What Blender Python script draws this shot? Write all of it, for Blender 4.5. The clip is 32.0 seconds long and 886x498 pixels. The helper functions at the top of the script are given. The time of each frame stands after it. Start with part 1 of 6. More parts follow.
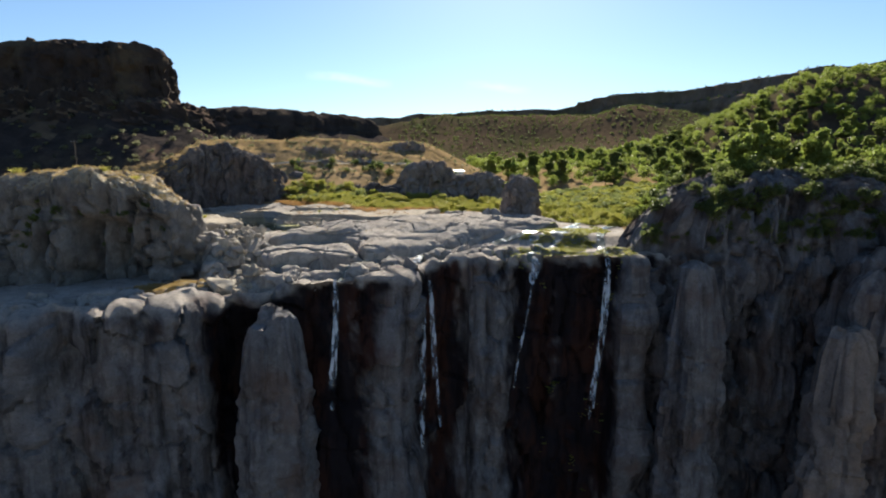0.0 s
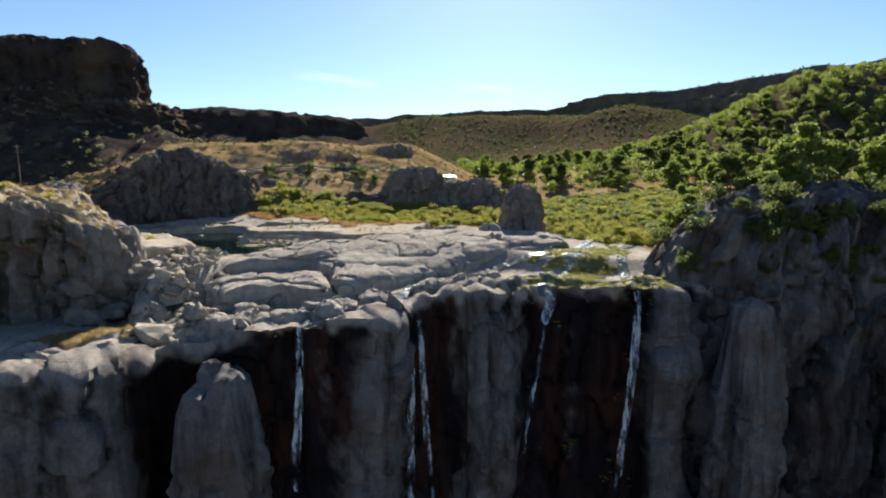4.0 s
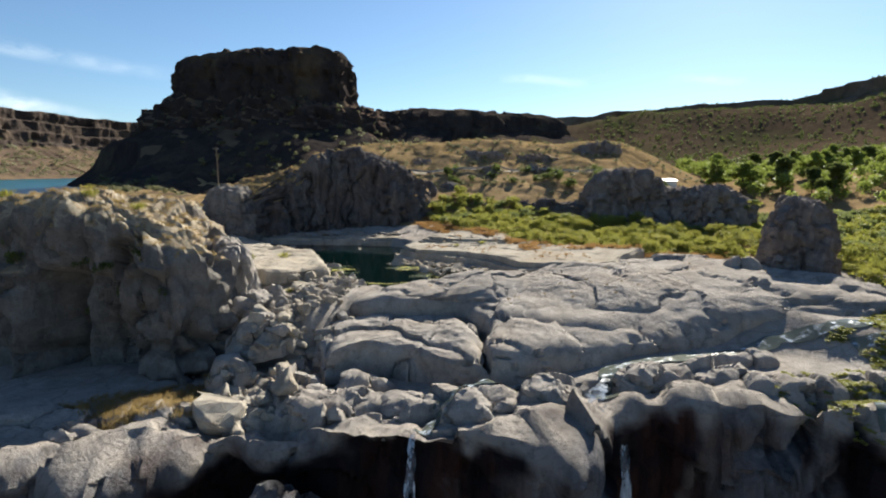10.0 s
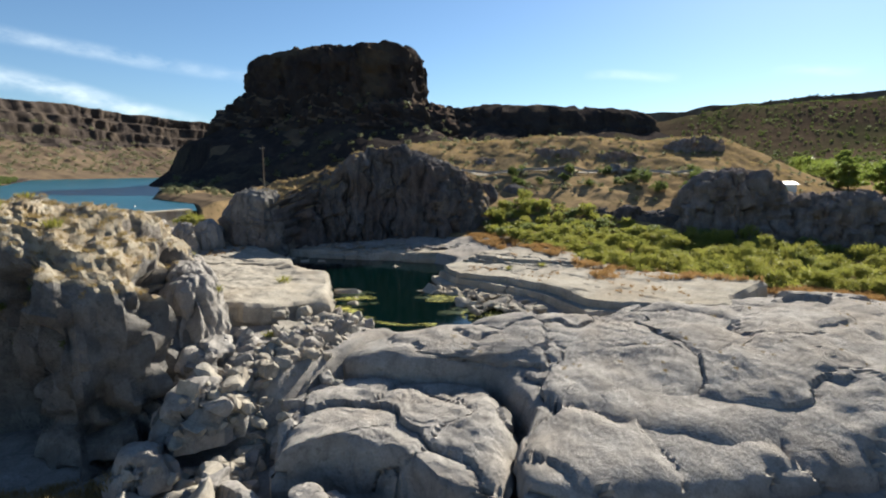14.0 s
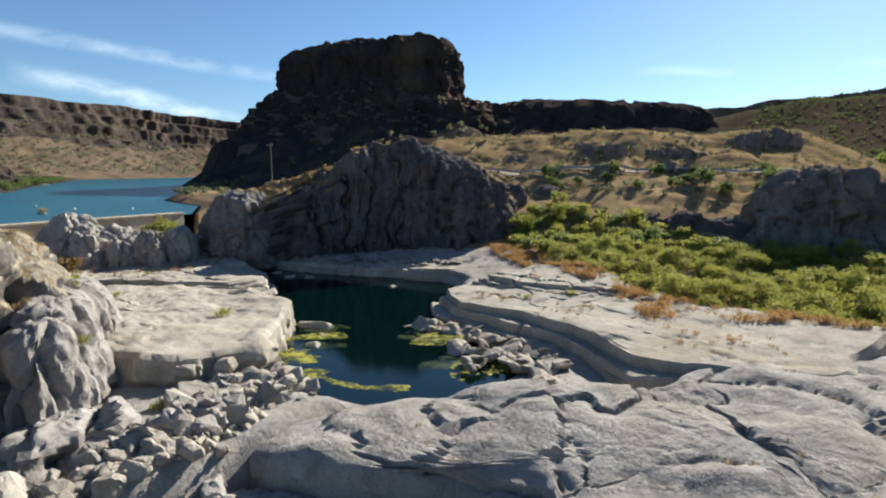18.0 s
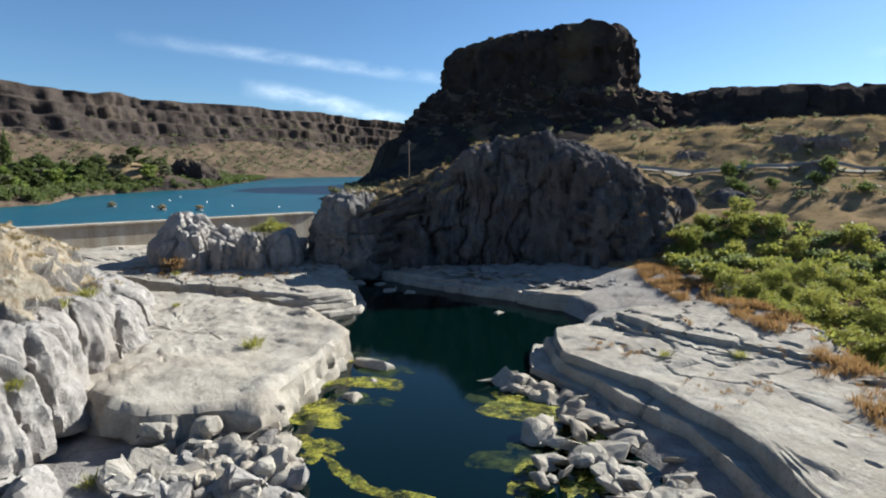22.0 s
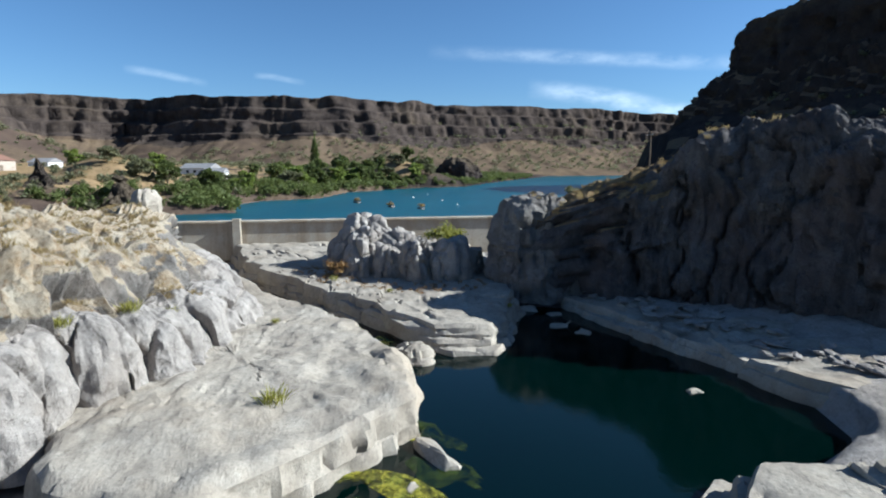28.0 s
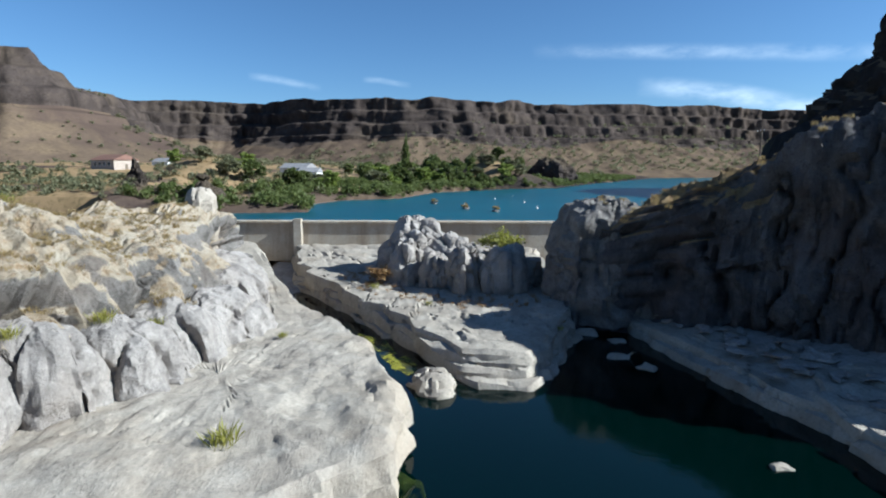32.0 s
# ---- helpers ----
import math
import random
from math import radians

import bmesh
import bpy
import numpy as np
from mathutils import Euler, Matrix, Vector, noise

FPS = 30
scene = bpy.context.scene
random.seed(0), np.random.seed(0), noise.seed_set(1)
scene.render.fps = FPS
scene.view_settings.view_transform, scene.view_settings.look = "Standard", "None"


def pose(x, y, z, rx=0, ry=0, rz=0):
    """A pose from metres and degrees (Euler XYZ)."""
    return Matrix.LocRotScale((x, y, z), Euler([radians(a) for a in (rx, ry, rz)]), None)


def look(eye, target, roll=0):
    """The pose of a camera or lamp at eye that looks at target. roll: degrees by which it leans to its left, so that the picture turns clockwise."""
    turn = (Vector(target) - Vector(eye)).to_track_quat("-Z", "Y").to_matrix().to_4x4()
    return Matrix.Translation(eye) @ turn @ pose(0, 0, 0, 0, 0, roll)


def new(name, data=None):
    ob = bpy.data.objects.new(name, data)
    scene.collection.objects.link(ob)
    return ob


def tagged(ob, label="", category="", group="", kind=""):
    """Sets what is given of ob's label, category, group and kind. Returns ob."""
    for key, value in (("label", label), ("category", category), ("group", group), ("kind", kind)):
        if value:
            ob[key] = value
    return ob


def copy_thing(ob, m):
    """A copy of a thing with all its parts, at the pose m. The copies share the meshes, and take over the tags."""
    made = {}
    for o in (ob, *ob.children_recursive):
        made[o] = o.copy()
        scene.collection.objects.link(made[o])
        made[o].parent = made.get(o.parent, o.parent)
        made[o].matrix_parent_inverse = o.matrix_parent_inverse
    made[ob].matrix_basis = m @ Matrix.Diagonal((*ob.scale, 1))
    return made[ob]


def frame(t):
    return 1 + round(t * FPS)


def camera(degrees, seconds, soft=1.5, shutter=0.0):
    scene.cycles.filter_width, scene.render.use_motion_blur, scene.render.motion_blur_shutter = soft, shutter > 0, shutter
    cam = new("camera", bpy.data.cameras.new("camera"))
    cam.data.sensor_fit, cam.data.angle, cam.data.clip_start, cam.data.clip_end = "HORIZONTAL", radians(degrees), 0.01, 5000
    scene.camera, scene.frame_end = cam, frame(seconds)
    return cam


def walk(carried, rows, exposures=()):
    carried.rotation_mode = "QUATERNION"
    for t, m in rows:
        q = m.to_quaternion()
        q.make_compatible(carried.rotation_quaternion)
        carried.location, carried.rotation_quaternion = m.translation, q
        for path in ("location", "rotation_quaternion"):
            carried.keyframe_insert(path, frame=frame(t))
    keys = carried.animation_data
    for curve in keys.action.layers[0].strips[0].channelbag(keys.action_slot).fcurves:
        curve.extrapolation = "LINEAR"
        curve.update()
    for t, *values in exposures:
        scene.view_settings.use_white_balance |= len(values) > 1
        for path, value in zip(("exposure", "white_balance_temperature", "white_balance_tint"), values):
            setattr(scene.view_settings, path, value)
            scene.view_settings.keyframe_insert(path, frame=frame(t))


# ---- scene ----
SOFT = 2.0
cam = camera(78.58, 32.0, soft=SOFT)
# seconds, eye x y z, yaw to the left of +y, pitch, roll
PATH = (
    (0, 0.00, 0.00, 10.40, -0.00, -8.32, 0.13),
    (0.5, -0.02, 1.46, 10.37, -0.06, -8.32, 0.09),
    (1, -0.05, 2.99, 10.37, -0.15, -8.32, 0.07),
    (1.5, -0.12, 4.64, 10.44, -0.21, -8.32, 0.05),
    (2, -0.20, 6.41, 10.62, -0.28, -8.32, 0.03),
    (2.5, -0.28, 8.27, 10.88, -0.33, -8.33, -0.01),
    (4.5, -0.35, 16.36, 12.05, -1.32, -8.25, -0.07),
    (5, -0.35, 18.32, 12.11, 1.19, -8.24, -0.05),
    (5.5, -0.27, 20.26, 12.13, 5.82, -8.21, -0.03),
    (6, -0.21, 22.21, 12.14, 10.30, -8.19, 0.00),
    (6.5, -0.25, 24.19, 12.19, 12.38, -8.19, 0.04),
    (7, -0.39, 26.21, 12.25, 14.57, -8.20, 0.03),
    (7.5, -0.57, 28.29, 12.30, 16.14, -8.21, 0.02),
    (8, -0.79, 30.41, 12.31, 17.06, -8.21, 0.01),
    (8.5, -1.04, 32.53, 12.28, 17.49, -8.19, 0.01),
    (9, -1.30, 34.63, 12.23, 18.68, -8.17, 0.01),
    (9.5, -1.53, 36.75, 12.19, 19.33, -8.16, 0.01),
    (10, -1.72, 38.89, 12.18, 19.74, -8.16, 0.02),
    (10.5, -1.89, 41.01, 12.22, 20.91, -8.16, 0.01),
    (11, -2.05, 43.06, 12.31, 22.45, -8.14, -0.02),
    (11.5, -2.24, 45.06, 12.38, 23.95, -8.13, -0.06),
    (12, -2.51, 47.09, 12.42, 25.05, -8.13, -0.07),
    (12.5, -2.84, 49.11, 12.45, 25.65, -8.15, -0.07),
    (13, -3.23, 51.09, 12.48, 26.19, -8.18, -0.04),
    (13.5, -3.63, 53.02, 12.52, 27.38, -8.22, -0.00),
    (14, -3.99, 54.91, 12.55, 28.10, -8.24, 0.03),
    (14.5, -4.33, 56.78, 12.57, 28.90, -8.25, 0.01),
    (16.5, -5.75, 63.82, 12.47, 30.73, -8.25, -0.02),
    (17, -6.18, 65.49, 12.46, 30.97, -8.26, 0.00),
    (17.5, -6.63, 67.17, 12.44, 31.18, -8.28, -0.01),
    (18, -7.07, 68.85, 12.45, 32.86, -8.30, -0.05),
    (18.5, -7.46, 70.50, 12.47, 35.47, -8.30, -0.09),
    (19, -7.84, 72.09, 12.46, 38.83, -8.29, -0.10),
    (19.5, -8.23, 73.64, 12.45, 41.91, -8.29, -0.07),
    (20, -8.65, 75.19, 12.43, 44.51, -8.29, -0.03),
    (20.5, -9.07, 76.74, 12.41, 46.17, -8.29, -0.01),
    (21, -9.45, 78.28, 12.38, 47.38, -8.29, -0.02),
    (21.5, -9.81, 79.80, 12.36, 48.99, -8.29, -0.03),
    (22, -10.17, 81.29, 12.36, 50.87, -8.32, -0.03),
    (22.5, -10.54, 82.75, 12.37, 53.24, -8.34, -0.03),
    (23, -10.96, 84.17, 12.37, 55.76, -8.36, -0.00),
    (23.5, -11.42, 85.54, 12.35, 58.20, -8.36, 0.03),
    (24, -11.93, 86.85, 12.34, 60.16, -8.37, 0.03),
    (24.5, -12.49, 88.09, 12.34, 62.45, -8.39, 0.01),
    (25, -13.09, 89.24, 12.33, 65.29, -8.42, -0.01),
    (25.5, -13.71, 90.33, 12.33, 67.75, -8.45, -0.05),
    (27.5, -16.39, 94.23, 12.34, 77.03, -8.47, -0.15),
    (28, -17.02, 95.10, 12.34, 79.63, -8.47, -0.12),
    (28.5, -17.66, 95.91, 12.32, 81.81, -8.46, -0.10),
    (29, -18.29, 96.67, 12.30, 83.73, -8.45, -0.05),
    (29.5, -18.93, 97.39, 12.28, 85.25, -8.43, 0.03),
    (30, -19.57, 98.07, 12.24, 86.52, -8.41, 0.07),
    (30.5, -20.15, 98.65, 12.21, 88.08, -8.40, 0.08),
    (31, -20.69, 99.15, 12.20, 89.15, -8.38, 0.12),
    (31.5, -21.21, 99.59, 12.21, 89.79, -8.39, 0.16),
    (32, -21.76, 100.00, 12.25, 90.12, -8.40, 0.15),
)
EXPOSURES = ((0.0, 1.54, 6950, 6), (5.0, 1.48, 6850, 6), (9.0, 1.42, 6750, 5), (14.0, 1.35, 6550, 4), (20.0, 1.29, 6100, 4), (25.0, 1.21, 5700, 3), (32.0, 1.12, 5420, 2))
walk(cam, [(t, pose(x, y, z, 90 + pit, 0, yaw) @ pose(0, 0, 0, 0, 0, roll)) for t, x, y, z, yaw, pit, roll in PATH], EXPOSURES)

# ---- light ----
SUN_AZ, SUN_EL = 7.0, 31.5  # degrees to the right of +y, and above the horizon
world = bpy.data.worlds.new("sky")
scene.world = world
world.use_nodes = True
wn = world.node_tree.nodes
sky = wn.new("ShaderNodeTexSky")
sky.sky_type, sky.sun_disc = "NISHITA", False
sky.sun_elevation, sky.sun_rotation = radians(SUN_EL), radians(SUN_AZ)
sky.altitude, sky.air_density, sky.dust_density, sky.ozone_density = 500, 1.0, 0.30, 5.5
world.node_tree.links.new(sky.outputs[0], wn["Background"].inputs[0])
wn["Background"].inputs[1].default_value = 0.052
sun = new("sun", bpy.data.lights.new("sun", "SUN"))
sun.data.energy, sun.data.angle, sun.data.color = 5.0, radians(0.53), (1.0, 0.95, 0.88)
sa, se = radians(SUN_AZ), radians(SUN_EL)
sun.matrix_basis = look((0, 0, 200), (-math.sin(sa) * math.cos(se), -math.cos(sa) * math.cos(se), 200 - math.sin(se)))

# ---- arithmetic of natural shapes ----
def hash3(i, j, k, seed):
    n = (i.astype(np.int64) * 374761393 + j.astype(np.int64) * 668265263 + k.astype(np.int64) * 2147483647 + seed * 144665) & 0xFFFFFFFF
    n = ((n ^ (n >> 13)) * 1274126177) & 0xFFFFFFFF
    n = ((n ^ (n >> 16)) * 2246822519) & 0xFFFFFFFF
    return ((n ^ (n >> 15)) & 0xFFFFFF) / float(0xFFFFFF)


def vnoise(p, seed=0):
    """Smooth noise from -1 to 1 at points p (n, 3)."""
    f = np.floor(p)
    w = p - f
    w = w * w * w * (w * (w * 6 - 15) + 10)
    i, j, k = f[:, 0], f[:, 1], f[:, 2]
    out = 0
    for a in (0, 1):
        wa = w[:, 0] if a else 1 - w[:, 0]
        for b in (0, 1):
            wb = w[:, 1] if b else 1 - w[:, 1]
            for c in (0, 1):
                wc = w[:, 2] if c else 1 - w[:, 2]
                out = out + wa * wb * wc * hash3(i + a, j + b, k + c, seed)
    return out * 2 - 1


def fbm(p, size, octaves=4, seed=0, gain=0.5):
    q, amp, total, out = p / size, 1.0, 0.0, 0.0
    for o in range(octaves):
        out = out + amp * vnoise(q + 17.3 * o, seed + o)
        total += amp
        q, amp = q * 2.03, amp * gain
    return out / total * 1.6


def cells(p, seed=0):
    """Distance to the joint between the two nearest cells, a random number for the cell and the way from its middle, at points p (n, 3)."""
    f = np.floor(p)
    d1, d2, ident, site = np.full(len(p), 9.0), np.full(len(p), 9.0), np.zeros(len(p)), np.zeros_like(p)
    for a in (-1, 0, 1):
        for b in (-1, 0, 1):
            for c in (-1, 0, 1):
                i, j, k = f[:, 0] + a, f[:, 1] + b, f[:, 2] + c
                h = hash3(i, j, k, seed)
                s = np.stack([i + 0.15 + 0.7 * h, j + 0.15 + 0.7 * hash3(i, j, k, seed + 1), k + 0.15 + 0.7 * hash3(i, j, k, seed + 2)], 1)
                d = np.sqrt(((p - s) ** 2).sum(1))
                near = d < d1
                d2 = np.where(near, d1, np.minimum(d2, d))
                d1 = np.where(near, d, d1)
                ident = np.where(near, h, ident)
                site = np.where(near[:, None], s, site)
    return d2 - d1, ident, p - site


def smooth(a, b, x):
    t = np.clip((x - a) / (b - a), 0, 1)
    return t * t * (3 - 2 * t)


def outside(x, y, poly):
    """Signed distance from a polygon: negative within."""
    px, py = np.array(poly, float).T
    d, inside = np.full(x.shape, 1e9), np.zeros(x.shape, bool)
    for n in range(len(px)):
        ax, ay, bx, by = px[n - 1], py[n - 1], px[n], py[n]
        ex, ey = bx - ax, by - ay
        t = np.clip(((x - ax) * ex + (y - ay) * ey) / (ex * ex + ey * ey), 0, 1)
        d = np.minimum(d, np.hypot(x - ax - t * ex, y - ay - t * ey))
        cross = ((ay > y) != (by > y)) & (x < (bx - ax) * (y - ay) / (by - ay + 1e-12) + ax)
        inside ^= cross
    return np.where(inside, -d, d)


def bump(x, y, cx, cy, sx, sy, turn=0.0):
    """A smooth hill of height 1."""
    c, s = math.cos(radians(turn)), math.sin(radians(turn))
    u, v = (x - cx) * c + (y - cy) * s, -(x - cx) * s + (y - cy) * c
    return np.exp(-((u / sx) ** 2 + (v / sy) ** 2))


def mesh_of(name, verts, faces, mat, smoothed=True):
    me = bpy.data.meshes.new(name)
    verts, faces = np.asarray(verts, np.float32), np.asarray(faces, np.int32)
    k = faces.shape[1]
    me.vertices.add(len(verts))
    me.vertices.foreach_set("co", verts.ravel())
    me.loops.add(faces.size)
    me.loops.foreach_set("vertex_index", faces.ravel())
    me.polygons.add(len(faces))
    me.polygons.foreach_set("loop_start", np.arange(0, faces.size, k, dtype=np.int32))
    me.update(calc_edges=True)
    me.polygons.foreach_set("use_smooth", np.full(len(faces), smoothed))
    me.materials.append(mat)
    me.validate()
    return me


def grid_faces(nu, nv, closed=False):
    """Quads of a grid of nv rows with nu points each."""
    j, i = np.meshgrid(np.arange(nv - 1), np.arange(nu if closed else nu - 1), indexing="ij")
    i2 = (i + 1) % nu
    return np.stack([j * nu + i, (j + 1) * nu + i, (j + 1) * nu + i2, j * nu + i2], -1).reshape(-1, 4)


def radii(outline, cx, cy, na):
    """How far a star-shaped outline lies from its middle, at na even angles."""
    th = np.arange(na) * 2 * np.pi / na
    dx, dy = np.cos(th), np.sin(th)
    best = np.zeros(na)
    n = len(outline)
    for k in range(n):
        (ax, ay), (bx, by) = outline[k - 1], outline[k]
        ax, ay, bx, by = ax - cx, ay - cy, bx - cx, by - cy
        ex, ey = bx - ax, by - ay
        den = dx * ey - dy * ex
        den = np.where(np.abs(den) < 1e-9, 1e-9, den)
        r = (ax * ey - ay * ex) / den
        s = (ax * dy - ay * dx) / den
        ok = (r > 0) & (s >= -1e-6) & (s <= 1 + 1e-6)
        best = np.where(ok, np.maximum(best, r), best)
    return th, best


def rock_verts(outline, base, top, p=6.0, step=0.5, center=None, rough=0.4, grain=2.5, flute=0.0, flute_w=1.6, strata=0.0, strata_h=0.7,
               crack=0.0, crack_w=3.0, crack_z=1.3, crack_edge=0.10, block=0.0, facet=0.0, chip=0.0, pillow=0.0, wander=0.0, cave=0.0, flare=0.05, terrace=0.0, terrace_w=5.0, seed=0, soften=2, most=260, tall=1.0):
    """A rock that fills an outline: a top that may follow a function of x and y, sides with flutes, beds and joints."""
    pts = np.array(outline, float)
    cx, cy = center if center else pts.mean(0)
    th, R = radii([tuple(q) for q in pts], cx, cy, 720)
    for _ in range(soften * 4):
        R = 0.25 * np.roll(R, 1) + 0.5 * R + 0.25 * np.roll(R, -1)
    around = (R * 2 * np.pi / 720).sum()
    na = int(min(max(around / step, 24), most * 2))
    tn = np.arange(na) * 2 * np.pi / na
    R = np.interp(tn, np.append(th, 2 * np.pi), np.append(R, R[0]))
    zt = top if callable(top) else (lambda x, y: np.full(x.shape, float(top)))
    high = float(np.max(zt(np.array([cx]), np.array([cy])))) - base
    star = 2 ** (-1 / p)
    ntop, nside = int(min(max(R.mean() / step, 5), most)), int(min(max(abs(high) / step, 4), most))
    rf = np.r_[np.linspace(0.004, star, ntop), (1 - np.linspace(star, 0, nside + 1)[1:] ** p) ** (1 / p)]
    hf = np.r_[(1 - np.linspace(0.004, star, ntop) ** p) ** (1 / p), np.linspace(star, 0, nside + 1)[1:]]
    rr = R[None] * (rf * (1 + flare * (1 - hf)))[:, None]
    x, y = cx + rr * np.cos(tn), cy + rr * np.sin(tn)
    edge = cx + R[None] * np.cos(tn) + 0 * x, cy + R[None] * np.sin(tn) + 0 * y
    z = base + (zt(x.ravel(), y.ravel()).reshape(x.shape) - base) * hf[:, None]
    P = np.stack([x, y, z], -1)
    du = np.roll(P, -1, 1) - np.roll(P, 1, 1)
    dv = np.gradient(P, axis=0)
    N = np.cross(dv, du)
    N /= np.linalg.norm(N, axis=-1, keepdims=True) + 1e-9
    N[0] = (0, 0, 1)
    shape, nv = x.shape, len(hf)
    Q, M = P.reshape(-1, 3), N.reshape(-1, 3)
    side = 1 - np.abs(M[:, 2])
    T = Q * (1, 1, tall)
    off = rough * fbm(T, grain, 6, seed, 0.55) + 0.5 * rough * fbm(T, grain * 4, 2, seed + 40) - 0.35 * rough * (1 - np.abs(fbm(T, grain * 0.45, 3, seed + 60))) ** 3
    if flute:
        w = Q * (1 / flute_w, 1 / flute_w, 0.16 / flute_w)
        w = w + 0.35 * np.stack([vnoise(Q / 3.1, seed + 5)] * 3, 1)
        off = off + flute * side * (1.2 * np.abs(vnoise(w, seed + 7)) + 0.7 * np.abs(vnoise(w * 2.3, seed + 8)) - 0.7)
    if cave:
        off = off - cave * smooth(0.3, 0.7, side) * smooth(0.10, 0.55, fbm(Q * (1, 1, 0.8), 5.5, 3, seed + 90))
    if strata:
        s = (Q[:, 2] + 0.25 * vnoise(Q / 5, seed + 3)) / strata_h
        off = off + strata * (0.3 + 0.7 * side) * (hash3(np.floor(s), np.zeros_like(s), np.zeros_like(s), seed + 9) - 0.5 + 0.5 * vnoise(np.stack([Q[:, 0] / 2.5, Q[:, 1] / 2.5, np.floor(s)], 1), seed + 4))
    if terrace:
        f = 2.6 * fbm(Q * (1, 1, 0.5), terrace_w, 3, seed + 70)
        off = off + terrace * (np.floor(f) + smooth(0.40, 0.60, f - np.floor(f)))
    if crack or block:
        w = Q / (crack_w, crack_w, crack_w * crack_z) + 0.14 * np.stack([vnoise(Q / 1.7, seed + 20), vnoise(Q / 1.7, seed + 21), vnoise(Q / 1.7, seed + 22)], 1)
        if wander:
            w = w + wander * np.stack([fbm(Q, crack_w * 1.3, 3, seed + 23), fbm(Q, crack_w * 1.3, 3, seed + 24), fbm(Q, crack_w * 1.3, 2, seed + 25)], 1)
        gap, ident, rel = cells(w, seed + 30)
        lean = np.stack([(ident * 91.7) % 1, (ident * 57.3) % 1, (ident * 131.1) % 1], 1) * 2 - 1
        level = 0.25 + 0.75 * smooth(0.2, 0.6, side) if crack_z > 3.5 else 1.0
        off = off + level * (block * (ident - 0.5) + facet * (lean * rel).sum(1) - crack * (1 - smooth(0.0, crack_edge, gap)) - pillow * (1 - smooth(0.0, 0.5, gap)) ** 2)
        if chip:
            gap, ident, rel = cells(w * 2.9 + 5.1, seed + 33)
            lean = np.stack([(ident * 91.7) % 1, (ident * 57.3) % 1, (ident * 131.1) % 1], 1) * 2 - 1
            off = off + chip * ((lean * rel).sum(1) + 0.5 * (ident - 0.5) - 0.5 * (1 - smooth(0.0, crack_edge * 2, gap)))
    Q = Q + M * off[:, None]
    return Q, np.concatenate([grid_faces(na, nv, True)]), (cx, cy), na


def rock(name, outline, base, top, mat, label, category="rock", group="", parent=None, **more):
    Q, F, (cx, cy), na = rock_verts(outline, base, top, **more)
    Q = np.vstack([Q, Q[:na].mean(0)])
    tri = np.stack([np.full(na, len(Q) - 1), np.arange(na), (np.arange(na) + 1) % na, (np.arange(na) + 1) % na], 1)
    at = np.array([cx, cy, base])
    me = mesh_of(name, Q - at, F, mat)
    bm = bmesh.new()
    bm.from_mesh(me)
    bm.verts.ensure_lookup_table()
    ring = [bm.verts[i] for i in range(na)]
    for i in range(na):
        bm.faces.new((bm.verts[len(Q) - 1], ring[i], ring[(i + 1) % na])).smooth = True
    bm.to_mesh(me)
    bm.free()
    me.set_sharp_from_angle(angle=radians(32))
    ob = new(name, me)
    ob.location = at
    if parent is None:
        tagged(ob, label, category, group)
    else:
        ob.parent = parent
        ob.location = Vector(at) - parent.location
        if label:
            ob["label"] = label
    return ob

# ---- materials ----
def material(name, rough=0.9):
    m = bpy.data.materials.new(name)
    m.use_nodes = True
    nt = m.node_tree
    bs = nt.nodes["Principled BSDF"]
    bs.inputs["Roughness"].default_value = rough
    bs.inputs["Specular IOR Level"].default_value = 0.0 if rough > 0.7 else 0.3
    return m, nt, bs


def node(nt, kind, **values):
    n = nt.nodes.new(kind)
    for k, v in values.items():
        n.inputs[k.replace("_", " ")].default_value = v
    return n


def place_of(nt, scale):
    g = nt.nodes.new("ShaderNodeNewGeometry")
    mp = node(nt, "ShaderNodeMapping", Scale=scale)
    nt.links.new(g.outputs["Position"], mp.inputs["Vector"])
    return mp.outputs[0]


def cloud(nt, scale, stretch=(1, 1, 1), detail=6.0, lo=0.35, hi=0.65, roughness=0.6):
    """A factor from 0 to 1 that varies over metres; scale is the number of spots in a metre."""
    n = node(nt, "ShaderNodeTexNoise", Scale=scale, Detail=detail, Roughness=roughness)
    nt.links.new(place_of(nt, stretch), n.inputs["Vector"])
    r = node(nt, "ShaderNodeMapRange", From_Min=lo, From_Max=hi)
    nt.links.new(n.outputs[0], r.inputs["Value"])
    return r.outputs[0]


def blend(nt, fac, a, b, amount=1.0):
    """Mixes two colours (sockets or rgb) by a factor socket."""
    mx = nt.nodes.new("ShaderNodeMix")
    mx.data_type = "RGBA"
    if amount < 1.0:
        mul = nt.nodes.new("ShaderNodeMath")
        mul.operation = "MULTIPLY"
        mul.inputs[1].default_value = amount
        nt.links.new(fac, mul.inputs[0])
        fac = mul.outputs[0]
    nt.links.new(fac, mx.inputs[0])
    for sock, c in ((mx.inputs[6], a), (mx.inputs[7], b)):
        if isinstance(c, tuple):
            sock.default_value = (*c, 1.0)
        else:
            nt.links.new(c, sock)
    return mx.outputs[2]


